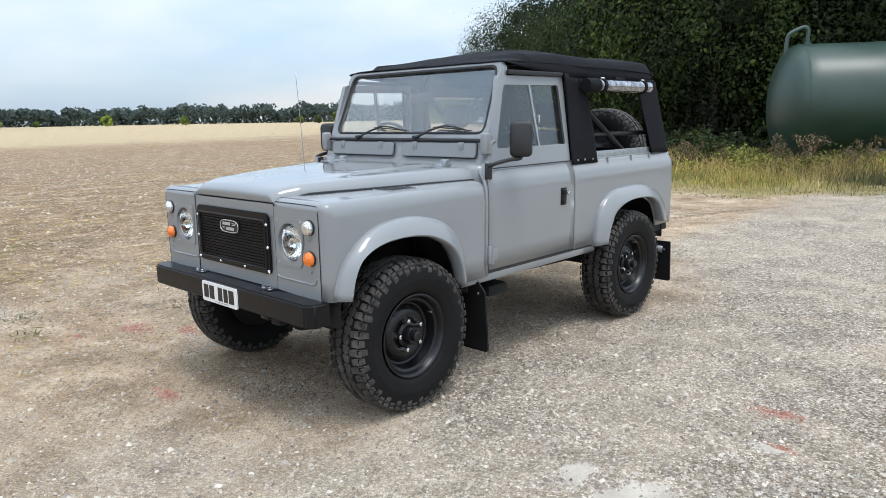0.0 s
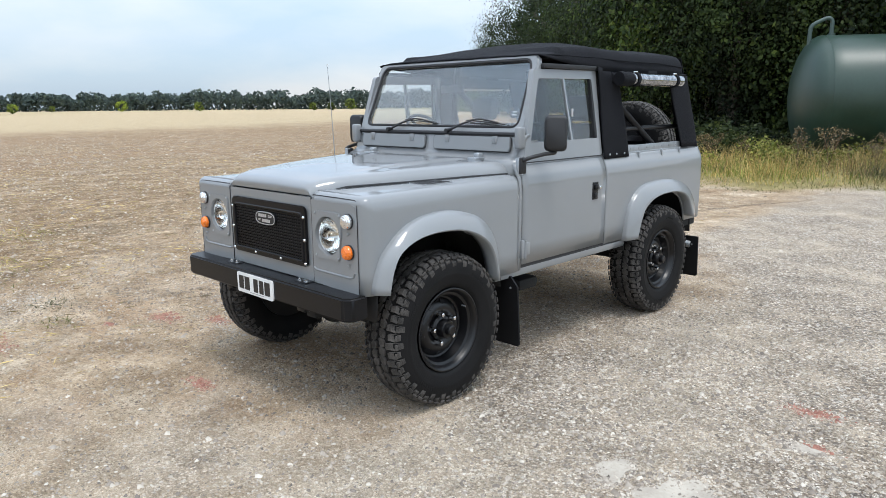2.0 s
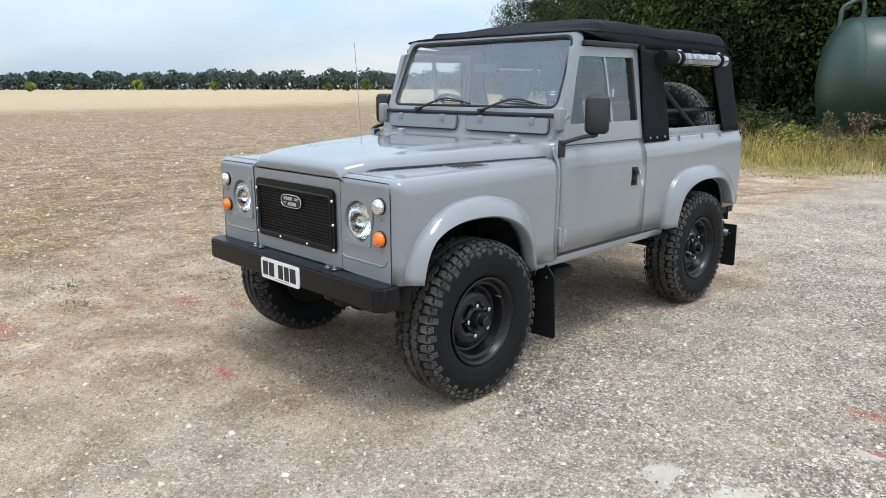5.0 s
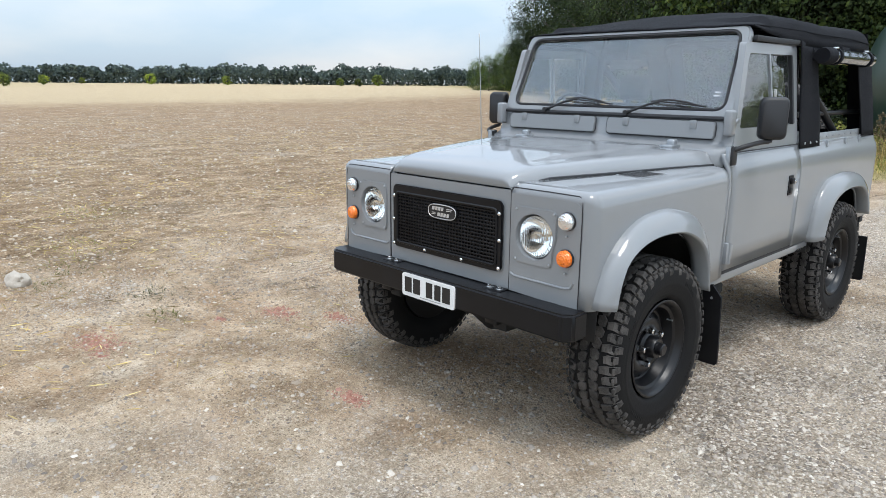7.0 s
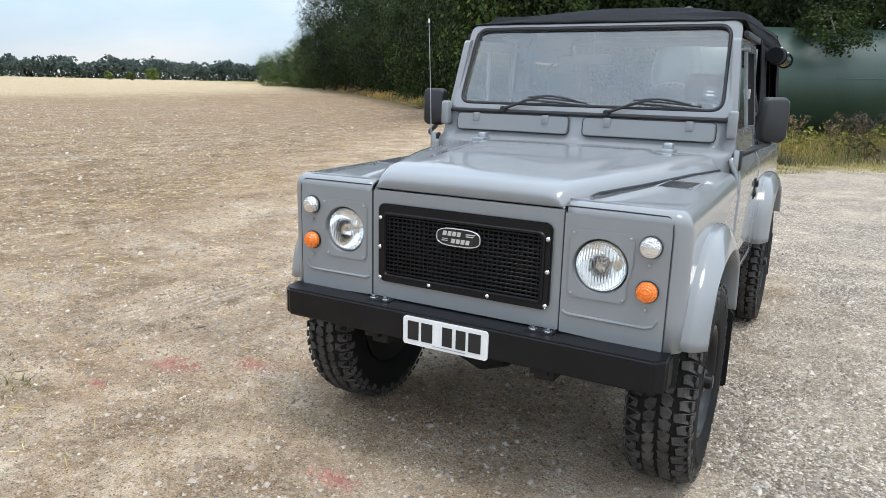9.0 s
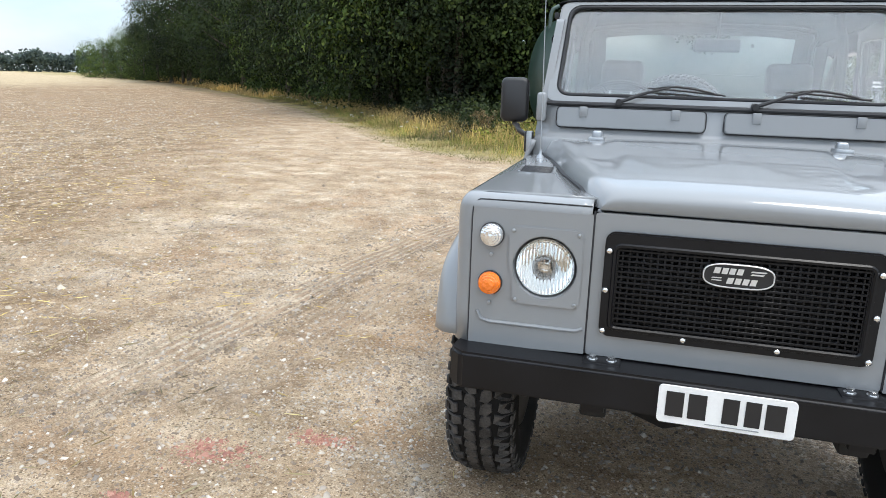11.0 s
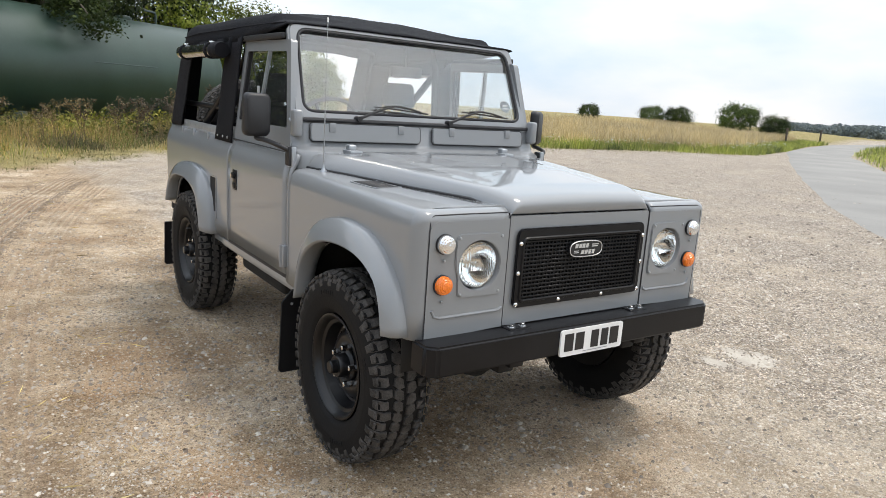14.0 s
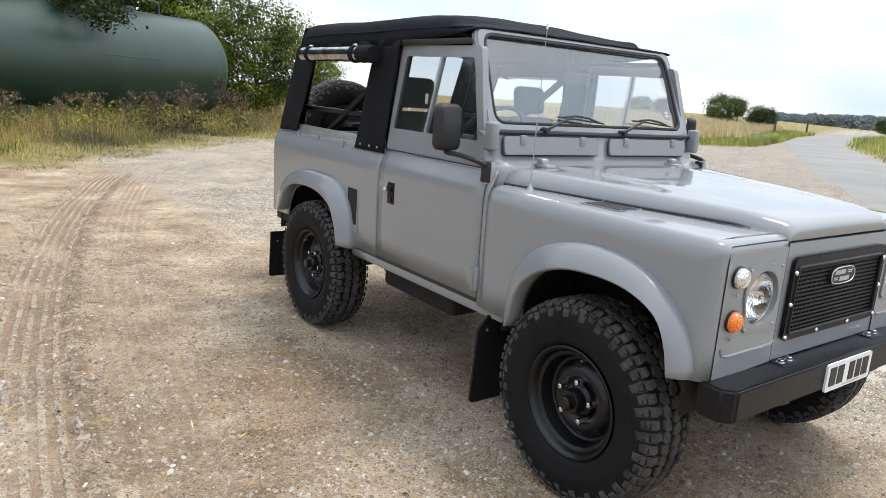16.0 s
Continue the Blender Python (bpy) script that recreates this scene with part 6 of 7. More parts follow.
for s in (-1, 1):
    bm = bmesh.new()
    pipe(bm, [(s * 0.67, 4.13, 1.72), (s * 0.72, 4.83, 1.29)], 0.025, 12)
    cpart("roll_bar_stay", bm, "black", rb)
    bm = bmesh.new()
    box(bm, (s * 0.72 - 0.04, 4.8, 1.255), (s * 0.72 + 0.04, 4.9, 1.268), 0.003)
    lathe(bm, [(1.265, 0.014), (1.3, 0.014)], "z", 6, (s * 0.72, 4.86, 0))
    cpart("stay_foot", bm, "black", rb)
    bm = bmesh.new()
    pipe(bm, [(s * 0.70, 4.15, 1.41), (s * 0.71, 5.36, 1.41)], 0.018, 10)
    cpart("side_bar", bm, "black", rb)
bm = bmesh.new()
pipe(bm, smooth_line([(-0.74, 5.42, 1.25), (-0.72, 5.24, 1.75), (-0.62, 5.17, 1.9), (0.62, 5.17, 1.9), (0.72, 5.24, 1.75), (0.74, 5.42, 1.25)], 50), 0.016, 10)
cpart("canvas_hoop", bm, "black")


# cab: seats, wheel, dash, mirror
def seat(u):
    bm = bmesh.new()
    box(bm, (u - 0.21, 3.66, 0.98), (u + 0.21, 4.12, 1.1), 0.04, 3)
    st = cpart("seat", bm, "vinyl", car, "black vinyl seat with a separate headrest")
    bm = bmesh.new()
    tilt = Matrix.Translation((u, 4.13, 1.06)) @ Matrix.Rotation(radians(-12), 4, "X")
    box(bm, (-0.2, -0.05, 0), (0.2, 0.05, 0.4), 0.045, 4, tilt)
    cpart("seat_back", bm, "vinyl", st)
    bm = bmesh.new()
    box(bm, (-0.122, -0.042, 0.42), (0.122, 0.042, 0.6), 0.04, 4, tilt)
    cpart("headrest", bm, "vinyl", st)
    for o in (-0.06, 0.06):
        bm = bmesh.new()
        pipe(bm, [tilt @ Vector((o, 0, 0.38)), tilt @ Vector((o, 0, 0.46))], 0.008, 6)
        cpart("headrest_post", bm, "chrome", st)


seat(-0.45)
seat(0.45)
bm = bmesh.new()
box(bm, (-0.7, 3.2, 1.15), (0.7, 3.42, 1.3), 0.03, 3)
box(bm, (-0.62, 3.3, 1.28), (-0.2, 3.46, 1.4), 0.03, 3)
cpart("dashboard", bm, "vinyl")
bm = bmesh.new()
ring = Matrix.Translation((-0.42, 3.56, 1.36)) @ Matrix.Rotation(radians(-52), 4, "X")
lp = [ring @ Vector((0.2 * math.cos(w), 0.2 * math.sin(w), 0)) for w in np.linspace(0, 2 * math.pi, 40)]
pipe(bm, lp, 0.012, 8, False)
for w in (0.0, 2.1, 4.2):
    pipe(bm, [ring @ Vector((0, 0, -0.03)), ring @ Vector((0.2 * math.cos(w), 0.2 * math.sin(w), 0))], 0.01, 6)
pipe(bm, [ring @ Vector((0, 0, -0.02)), ring @ Vector((0, 0, -0.3))], 0.025, 8)
cpart("steering_wheel", bm, "plastic")
bm = bmesh.new()
box(bm, (-0.11, 3.36, 1.66), (0.09, 3.385, 1.72), 0.01, 3)
pipe(bm, [(-0.01, 3.385, 1.715), (-0.01, 3.39, 1.83)], 0.007, 6)
cpart("rear_view_mirror", bm, "plastic", screen)


# ---- foliage ----
def quads_object(name, centres, sizes, material, parent=None, up=0.3, rng=None, aspect=0.6, facing=None):
    """Many small leaves in one mesh, each turned its own way."""
    n = len(centres)
    c = np.asarray(centres, float)
    s = np.asarray(sizes, float)[:, None]
    a = rng.normal(size=(n, 3))
    a[:, 2] *= up
    a /= np.linalg.norm(a, axis=1)[:, None]
    if facing is not None:
        a = np.cross(facing, rng.normal(size=(n, 3)))
        a /= np.linalg.norm(a, axis=1)[:, None]
        b = np.cross(facing, a)
    else:
        b = np.cross(a, rng.normal(size=(n, 3)))
    b /= np.linalg.norm(b, axis=1)[:, None]
    v = np.empty((n, 4, 3))
    v[:, 0], v[:, 1], v[:, 2], v[:, 3] = c - a * s, c + b * s * aspect, c + a * s, c - b * s * aspect
    me = bpy.data.meshes.new(name)
    me.vertices.add(n * 4)
    me.vertices.foreach_set("co", v.reshape(-1))
    me.loops.add(n * 4)
    me.loops.foreach_set("vertex_index", np.arange(n * 4))
    me.polygons.add(n)
    me.polygons.foreach_set("loop_start", np.arange(n) * 4)
    me.update(calc_edges=True)
    me.materials.append(M[material])
    ob = new(name, me)
    if parent is not None:
        ob.parent = parent
    return ob


def crown_points(rng, n_clumps, per, rx, rz, base, squash=0.0):
    """Leaf places in clumps, and the way each leaf faces: out of its clump and up."""
    pts, face = [], []
    for _ in range(n_clumps):
        d = rng.normal(size=3)
        d /= np.linalg.norm(d)
        rad = rng.uniform(0.55, 1.0) ** 0.5
        c = np.array([d[0] * rx * rad, d[1] * rx * rad, base + rz + d[2] * rz * rad])
        w = rng.uniform(0.35, 0.85) * rx * 0.3
        o = rng.normal(size=(per, 3)) * np.array([w, w, w * 0.6])
        pts.append(c + o)
        f = o / w + d * 0.5 + np.array([0, 0, 0.5]) + rng.normal(size=(per, 3)) * 0.45
        face.append(f / np.linalg.norm(f, axis=1)[:, None])
    return np.concatenate(pts), np.concatenate(face)


def make_tree(name, h, rx, base, seed, label, material="leaf", clumps=130, per=105, leaf=0.086, group="wood"):
    rng = np.random.default_rng(seed)
    t = thing(name, (0, 0, 0), label, "tree", group)
    bm = bmesh.new()
    lean = rng.normal(size=2) * 0.3
    top = Vector((lean[0], lean[1], h * 0.8))
    trunk = [(0, 0, -0.3), (0.03, 0.02, h * 0.12), (lean[0] * 0.3, lean[1] * 0.2, h * 0.35), (lean[0] * 0.7, lean[1] * 0.8, h * 0.6), tuple(top)]
    r0 = 0.018 * h + 0.05
    pipe(bm, smooth_line(trunk, 14), [lerp(r0, r0 * 0.18, (k / 13) ** 0.8) for k in range(14)], 9)
    for k in range(9):
        f = rng.uniform(0.3, 0.85)
        s = Vector((lean[0] * f, lean[1] * f, h * 0.8 * f))
        w = rng.uniform(0, 6.28)
        e = s + Vector((math.cos(w) * rx * 0.75, math.sin(w) * rx * 0.75, h * rng.uniform(0.08, 0.22)))
        mid = (s + e) / 2 + Vector((0, 0, -0.15))
        pipe(bm, smooth_line([tuple(s), tuple(mid), tuple(e)], 8), [lerp(r0 * 0.42, 0.02, j / 7) for j in range(8)], 6)
    part("trunk", bm, "bark", t)
    rz = (h - base) / 2
    pts, face = crown_points(rng, clumps, per, rx, rz, base)
    face, pts = face[pts[:, 2] > 0.2], pts[pts[:, 2] > 0.2]
    quads_object("crown", pts, rng.uniform(0.6, 1.3, len(pts)) * leaf, material, t, 0.6, rng, facing=face)
    return t


def stand(src, spots):
    for k, (x, y, s, rot) in enumerate(spots):
        m = Matrix.LocRotScale((x, y, height(x, y)), Euler((0, 0, rot)), None)
        if k == 0 and src.location.length == 0:
            src.matrix_basis = m @ Matrix.Scale(s, 4)
            continue
        c = copy_thing(src, m)
        c.scale = (s, s, s)


def build_woods():
    rng = np.random.default_rng(7)
    kinds = [
        make_tree("oak_tree", 11.5, 4.2, 1.2, 1, "tall dark green oak with dense crown", "leaf"),
        make_tree("oak_tree", 13.0, 3.8, 1.6, 2, "tall dark green oak at the edge of the wood", "leaf"),
        make_tree("ash_tree", 10.0, 3.4, 0.7, 3, "bushy green ash in the hedge", "bush"),
        make_tree("oak_tree", 9.0, 3.6, 0.3, 4, "low spreading dark green oak", "leaf"),
        make_tree("pine_tree", 13.5, 3.0, 2.6, 6, "tall dark pine in the depth of the wood", "leaf", 80, 60, 0.17),
        make_tree("oak_tree", 12.5, 4.0, 1.5, 8, "dark green oak standing deep in the wood", "leaf", 80, 60, 0.17),
        make_tree("ash_tree", 10.5, 3.6, -0.6, 9, "green ash far along the wood", "bush", 120, 80, 0.11),
    ]
    spots = [[], [], [], [], [], [], []]
    edge = [(-78, 80), (-70, 77.5), (-52, 66), (-36, 53.5), (-23, 40), (-15, 28.5), (-11, 26.5), (-3.5, 29.0)]
    d = 0.0
    for (ax, ay), (bx, by) in zip(edge, edge[1:]):
        length = math.hypot(bx - ax, by - ay)
        step = 3.4 if ay < 60 else 4.2
        f = 0.0
        while f < length:
            x, y = lerp(ax, bx, f / length), lerp(ay, by, f / length)
            for row in range(2):
                k = int(rng.choice(([0, 1, 6, 3, 0, 2, 1, 6] if ay < 46 else [6, 0, 3]) if row == 0 else [4, 5]))
                off = row * 4.2 + rng.uniform(0, 1.2)
                k = 6 if x < -58 else k
                low = 0.55 if x < -66 else 0.8 if x < -56 else 1.0
                spots[k].append((x + rng.normal() * 0.6 + off * 0.45, y + off, float(rng.uniform(0.75, 1.3)) * low, float(rng.uniform(0, 6.28))))
            f += step
    spots[3] += [(-10.2, 27.6, 0.8, 1.0), (-7.6, 27.2, 0.75, 2.0), (-5.4, 28.6, 0.8, 4.0), (-12.5, 28.2, 0.8, 3.0)]
    for src, sp in zip(kinds, spots):
        stand(src, sp)


build_woods()


def build_bushes():
    rng = np.random.default_rng(3)
    b = make_tree("hawthorn_bush", 2.6, 1.5, 0.0, 11, "round dark green hawthorn bush in long grass", "bush", 90, 90, 0.075, "bushes on the bank")
    stand(b, [(x, y, s, r) for x, y, s, r in BUSHES])


BUSHES = [(49.9, 54.0, 0.66, 0.3), (53.5, 48.6, 0.78, 1.2), (54.8, 46.3, 0.84, 2.2), (60.5, 43.3, 1.2, 4.0), (60.0, 39.0, 0.9, 5.0), (99.0, 43.4, 0.85, 2.6), (104.0, 43.0, 1.0, 3.4), (109.0, 43.6, 0.9, 0.6)]
build_bushes()


def build_far_trees():
    rng = np.random.default_rng(21)
    pts, sz = [], []
    for a in np.arange(-118, -40, 0.27):
        r = rng.uniform(365, 405)
        x, y = r * math.sin(radians(a)), r * math.cos(radians(a))
        tall = 0.5 + 0.5 * noise.noise((a * 0.9, 0.3, 0)) + 0.35 * noise.noise((a * 0.23, 2.0, 0))
        h, w = 6.0 + 6.6 * max(0.0, tall) + rng.uniform(-1.4, 1.4), rng.uniform(3.2, 6.0)
        # each crown a few rounded heads over a skirt that reaches the ground
        for k in range(4):
            ox, oy, top = (rng.normal() * w * 0.45, rng.normal() * w * 0.45, h * rng.uniform(0.72, 1.0)) if k else (0, 0, h * 0.62)
            c = rng.normal(size=(70, 3))
            c /= np.linalg.norm(c, axis=1)[:, None]
            half = top * (0.5 if k == 0 else 0.28)
            c = c * (rng.uniform(0.45, 1, (70, 1)) ** 0.4) * np.array([w * 0.6, w * 0.6, half]) + np.array([x + ox, y + oy, height(x, y) + top - half - 0.3])
            pts.append(c)
            sz.append(rng.uniform(0.35, 0.95, 70))
    ob = quads_object("far_woodland", np.concatenate(pts), np.concatenate(sz), "far_haze_leaf", None, 0.8, rng, 0.8)
    tagged(ob, "distant line of trees beyond the field, haze tinted into their green", "woodland", kind="stuff")
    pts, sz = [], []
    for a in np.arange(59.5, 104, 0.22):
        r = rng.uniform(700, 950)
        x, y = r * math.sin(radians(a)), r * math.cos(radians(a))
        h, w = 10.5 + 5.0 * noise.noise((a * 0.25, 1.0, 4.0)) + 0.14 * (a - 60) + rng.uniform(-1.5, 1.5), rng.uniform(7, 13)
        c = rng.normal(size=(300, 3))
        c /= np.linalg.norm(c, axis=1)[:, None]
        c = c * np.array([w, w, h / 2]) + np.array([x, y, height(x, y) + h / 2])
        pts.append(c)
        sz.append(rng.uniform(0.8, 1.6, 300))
    ob = quads_object("far_hedgerow", np.concatenate(pts), np.concatenate(sz), "hill_haze_leaf", None, 0.8, rng, 0.9)
    tagged(ob, "woods on the far hills, coloured blue-green to stand for haze", "woodland", kind="stuff")


build_far_trees()


# ---- the green storage tank ----
def build_tank():
    p1, p2, zc, r = Vector((-6.39, 21.12)), Vector((1.06, 25.68)), 1.77, 1.6
    ax = (p2 - p1).normalized()
    ln = (p2 - p1).length
    t = thing("storage_tank", ((p1.x + p2.x) / 2, (p1.y + p2.y) / 2, height(*((p1 + p2) / 2))), "large dark green cylindrical steel tank lying among weeds", "tank")
    t.rotation_euler = (0, 0, math.atan2(ax.y, ax.x))
    zc -= t.location.z
    bm = bmesh.new()
    prof = [(-ln / 2 - 0.6 * math.sin(w), r * math.cos(w)) for w in np.linspace(1.5707, 0.0, 12)]
    prof += [(-ln / 2 + 0.015, r + 0.012), (-ln / 2 + 0.05, r)] + [(x, r) for x in np.linspace(-ln / 2 + 0.3, ln / 2 - 0.3, 9)]
    prof += [(ln / 2 - 0.05, r), (ln / 2 - 0.015, r + 0.012)] + [(ln / 2 + 0.6 * math.sin(w), r * math.cos(w)) for w in np.linspace(0, 1.5707, 12)]
    lathe(bm, prof, "x", 72, (0, 0, zc))
    part("shell", bm, "tank", t)
    bm = bmesh.new()
    pipe(bm, [(x, -math.cos(0.12) * (r + 0.002), zc + math.sin(0.12) * (r + 0.002)) for x in (-0.6, 0.4, 1.6)], 0.011, 6)
    part("weld_seam", bm, "pipe", t, "pale weld line along the shell")
    for x in (-ln * 0.3, ln * 0.3):
        bm = bmesh.new()
        box(bm, (x - 0.2, -1.3, -0.2), (x + 0.2, 1.3, zc - 1.2), 0.02)
        part("cradle", bm, "tank", t)
    bm = bmesh.new()
    top = zc + r
    x0 = -ln / 2 + 0.25
    pipe(bm, smooth_line([(x0, 0, top - 0.05), (x0, 0, top + 0.34), (x0 - 0.05, 0, top + 0.43), (x0 - 0.16, 0, top + 0.44), (x0 - 0.4, 0, top + 0.33), (x0 - 0.5, 0, top + 0.24), (x0 - 0.53, 0, top + 0.05), (x0 - 0.53, 0, top - 0.4)], 40), 0.055, 10)
    lathe(bm, [(top - 0.02, 0.1), (top + 0.04, 0.1), (top + 0.04, 0.06)], "z", 14, (x0, 0, 0))
    part("vent_pipe", bm, "pipe", t)
    bm = bmesh.new()
    lathe(bm, [(top - 0.04, 0.26), (top + 0.06, 0.26), (top + 0.06, 0.22), (top + 0.1, 0.2)], "z", 20, (ln / 2 - 2.6, 0, 0))
    part("manhole", bm, "tank", t)
    bm = bmesh.new()
    x1 = ln / 2 - 1.3
    pipe(bm, smooth_line([(x1, 0, top - 0.05), (x1, 0, top + 0.3), (x1 - 0.1, 0, top + 0.36), (x1 - 0.5, 0, top + 0.38)], 14), 0.035, 8)
    part("dip_pipe", bm, "pipe", t)


build_tank()


# ---- grass, scrub, weeds ----
def blades(name, xy, hs, width, lean, material, label, rng, z0=None):
    n = len(xy)
    xy, hs = np.asarray(xy, float), np.asarray(hs, float)
    if z0 is None:
        hs = hs * np.array([0.35 + 0.65 * sstep(b - VERGE(a), 0.0, 2.2) if a < 6 and b > 11 else 1.0 for a, b in xy])
    z = np.array([height(float(a), float(b)) for a, b in xy]) if z0 is None else np.full(n, z0)
    base = np.c_[xy, z - 0.02]
    w = rng.uniform(0, 2 * np.pi, n)
    side = np.c_[np.cos(w), np.sin(w), np.zeros(n)] * (width * rng.uniform(0.6, 1.4, n))[:, None]
    d = rng.normal(size=(n, 2)) * lean
    mid = base + np.c_[d[:, 0] * hs * 0.3, d[:, 1] * hs * 0.3, hs * 0.6]
    tip = base + np.c_[d[:, 0] * hs, d[:, 1] * hs, hs]
    v = np.stack([base - side, base + side, mid + side * 0.8, mid - side * 0.8, tip], 1)
    me = bpy.data.meshes.new(name)
    k = np.arange(n)[:, None] * 5
    quads = k + np.array([0, 1, 2, 3])
    tris = k + np.array([3, 2, 4])
    me.vertices.add(n * 5)
    me.vertices.foreach_set("co", v.reshape(-1))
    loops = np.concatenate([quads, tris], 1).reshape(-1)
    me.loops.add(len(loops))
    me.loops.foreach_set("vertex_index", loops)
    me.polygons.add(n * 2)
    me.polygons.foreach_set("loop_start", (np.arange(n)[:, None] * 7 + np.array([0, 4])).reshape(-1))
    me.update(calc_edges=True)
    me.materials.append(M[material])
    return tagged(new(name, me), label, "grass", kind="stuff")


def verge_points(rng, n, x0, x1, d0, d1, power=1.0):
    """Points beyond the edge of the yard, d metres behind it."""
    out = []
    while len(out) < n:
        x = rng.uniform(x0, x1)
        d = d0 + (d1 - d0) * rng.uniform() ** power
        y = VERGE(x) + d
        c = noise.noise((x * 0.55, y * 0.55, 2.0)) + 0.5 * noise.noise((x * 1.7, y * 1.7, 2.0))
        if c > rng.uniform(-0.55, 0.5) - 0.08:
            out.append((x, y))
    return out


def build_grass():
    rng = np.random.default_rng(31)
    p = verge_points(rng, 29000, -34, 5, -0.6, 4.0, 1.2)
    blades("short_grass", p, rng.uniform(0.05, 0.2, len(p)), 0.006, 0.6, "grass", "short green grass along the yard's edge", rng)
    p = verge_points(rng, 3000, -34, 26, -2.6, 0.2, 0.35)
    blades("weed_tufts", p, rng.uniform(0.03, 0.12, len(p)), 0.007, 0.9, "grass", "sparse weeds creeping out over the gravel", rng)
    p = verge_points(rng, 15000, -34, 5, 0.4, 5.0)
    blades("bent_straw", p, rng.uniform(0.1, 0.4, len(p)), 0.004, 0.8, "dry", "bent dry stalks over the short grass", rng)
    p = verge_points(rng, 18000, -30, 5, 2.0, 7.0, 0.8)
    blades("dry_grass", p, rng.uniform(0.2, 0.7, len(p)), 0.0042, 0.4, "dry", "tall straw-coloured dry grass on the verge", rng)
    p = verge_points(rng, 18000, -34, 6, 1.0, 8.0)
    blades("green_grass", p, rng.uniform(0.12, 0.42, len(p)), 0.006, 0.5, "lush", "rank green grass among the dry stalks", rng)
    p = verge_points(rng, 9000, -75, -30, 0.2, 6.0)
    blades("far_verge_grass", p, rng.uniform(0.3, 0.8, len(p)), 0.03, 0.3, "dry", "dry grass at the foot of the wood", rng)
    p = verge_points(rng, 40000, 5, 58, 2.0, 16.0, 1.3)
    blades("meadow_grass", p, rng.uniform(0.45, 0.95, len(p)), 0.013, 0.22, "meadow", "tall pale dry meadow grass on the bank", rng)
    p = verge_points(rng, 24000, 5, 62, -0.3, 5.5, 1.2)
    blades("bank_grass", p, rng.uniform(0.12, 0.5, len(p)), 0.012, 0.4, "lush", "green grass at the foot of the bank", rng)
    p = np.concatenate([rng.normal(size=(k, 2)) * [w, w * 0.6] + [cx, cy] for cx, cy, w, k in ((-6.25, 1.61, 0.12, 110), (-5.68, 1.48, 0.09, 80), (-8.3, 1.7, 0.3, 240), (-10.0, 2.4, 0.4, 320), (-7.5, 1.4, 0.22, 180), (-7.0, 1.1, 0.14, 90))])
    blades("yard_weeds", p, rng.uniform(0.015, 0.07, len(p)), 0.0035, 1.2, "grass", "small weeds growing out of the bare earth", rng)
    pts = []
    while len(pts) < 14000:
        x, y = rng.uniform(18, 90), rng.uniform(5, 40)
        r = road_side(x, y)
        if 1.75 < r < 16:
            pts.append((x, y))
    blades("lane_grass", pts, rng.uniform(0.15, 0.5, len(pts)), 0.014, 0.35, "lush", "green grass beside the lane", rng)


build_grass()


def build_flowers():
    """White yarrow heads in the bank grass."""
    rng = np.random.default_rng(61)
    p = np.array(verge_points(rng, 170, 6, 40, 0.2, 2.2) + verge_points(rng, 40, -30, -8, 0.4, 2.2))
    z = np.array([height(float(a), float(b)) for a, b in p]) + rng.uniform(0.2, 0.45, len(p))
    pts = np.repeat(np.c_[p, z], 8, 0) + rng.normal(size=(len(p) * 8, 3)) * [0.03, 0.03, 0.008]
    ob = quads_object("yarrow", pts, rng.uniform(0.012, 0.024, len(pts)), "petal", None, 0.2, rng, 0.9)
    tagged(ob, "small white yarrow flowers in the bank grass", "flowers", kind="stuff")


build_flowers()


def build_scrub():
    rng = np.random.default_rng(17)
    for name, x0, x1, d0, d1, n, h0, h1, leaf, label in (
        ("bramble_scrub", -32, -7.5, 4.2, 8.5, 150, 0.5, 1.3, 0.06, "dark bramble and nettle scrub below the trees"),
        ("nettle_scrub", -7.5, 3.5, 4.2, 9.0, 95, 0.3, 0.8, 0.045, "low green scrub round the tank"),
        ("wood_undergrowth", -24, 4, 10.5, 15.0, 120, 1.2, 3.6, 0.17, "dark undergrowth that closes the wood behind the tank"),
        ("hedge_bottom", -68, -32, 5.0, 9.0, 110, 0.8, 2.2, 0.16, "dark undergrowth along the wood"),
    ):
        pts, sz = [], []
        for _ in range(n):
            x = rng.uniform(x0, x1)
            y = VERGE(x) + rng.uniform(d0, d1)
            h, w = rng.uniform(h0, h1), rng.uniform(0.4, 1.0) * (2.2 if leaf > 0.1 else 1)
            k = 230
            c = rng.normal(size=(k, 3))
            c /= np.linalg.norm(c, axis=1)[:, None]
            c = np.abs(c) * [1, 1, 1] * np.sign(rng.normal(size=(k, 3)) * [1, 1, 0] + [0, 0, 1])
            pts.append(c * (rng.uniform(0.3, 1, (k, 1)) ** 0.5) * np.array([w, w, h]) + np.array([x, y, height(x, y)]))
            sz.append(rng.uniform(0.6, 1.4, k) * leaf)
        ob = quads_object(name, np.concatenate(pts), np.concatenate(sz), "weed" if name == "nettle_scrub" else "scrub", None, 0.5, rng, 0.7)
        tagged(ob, label, "scrub", kind="stuff")


build_scrub()


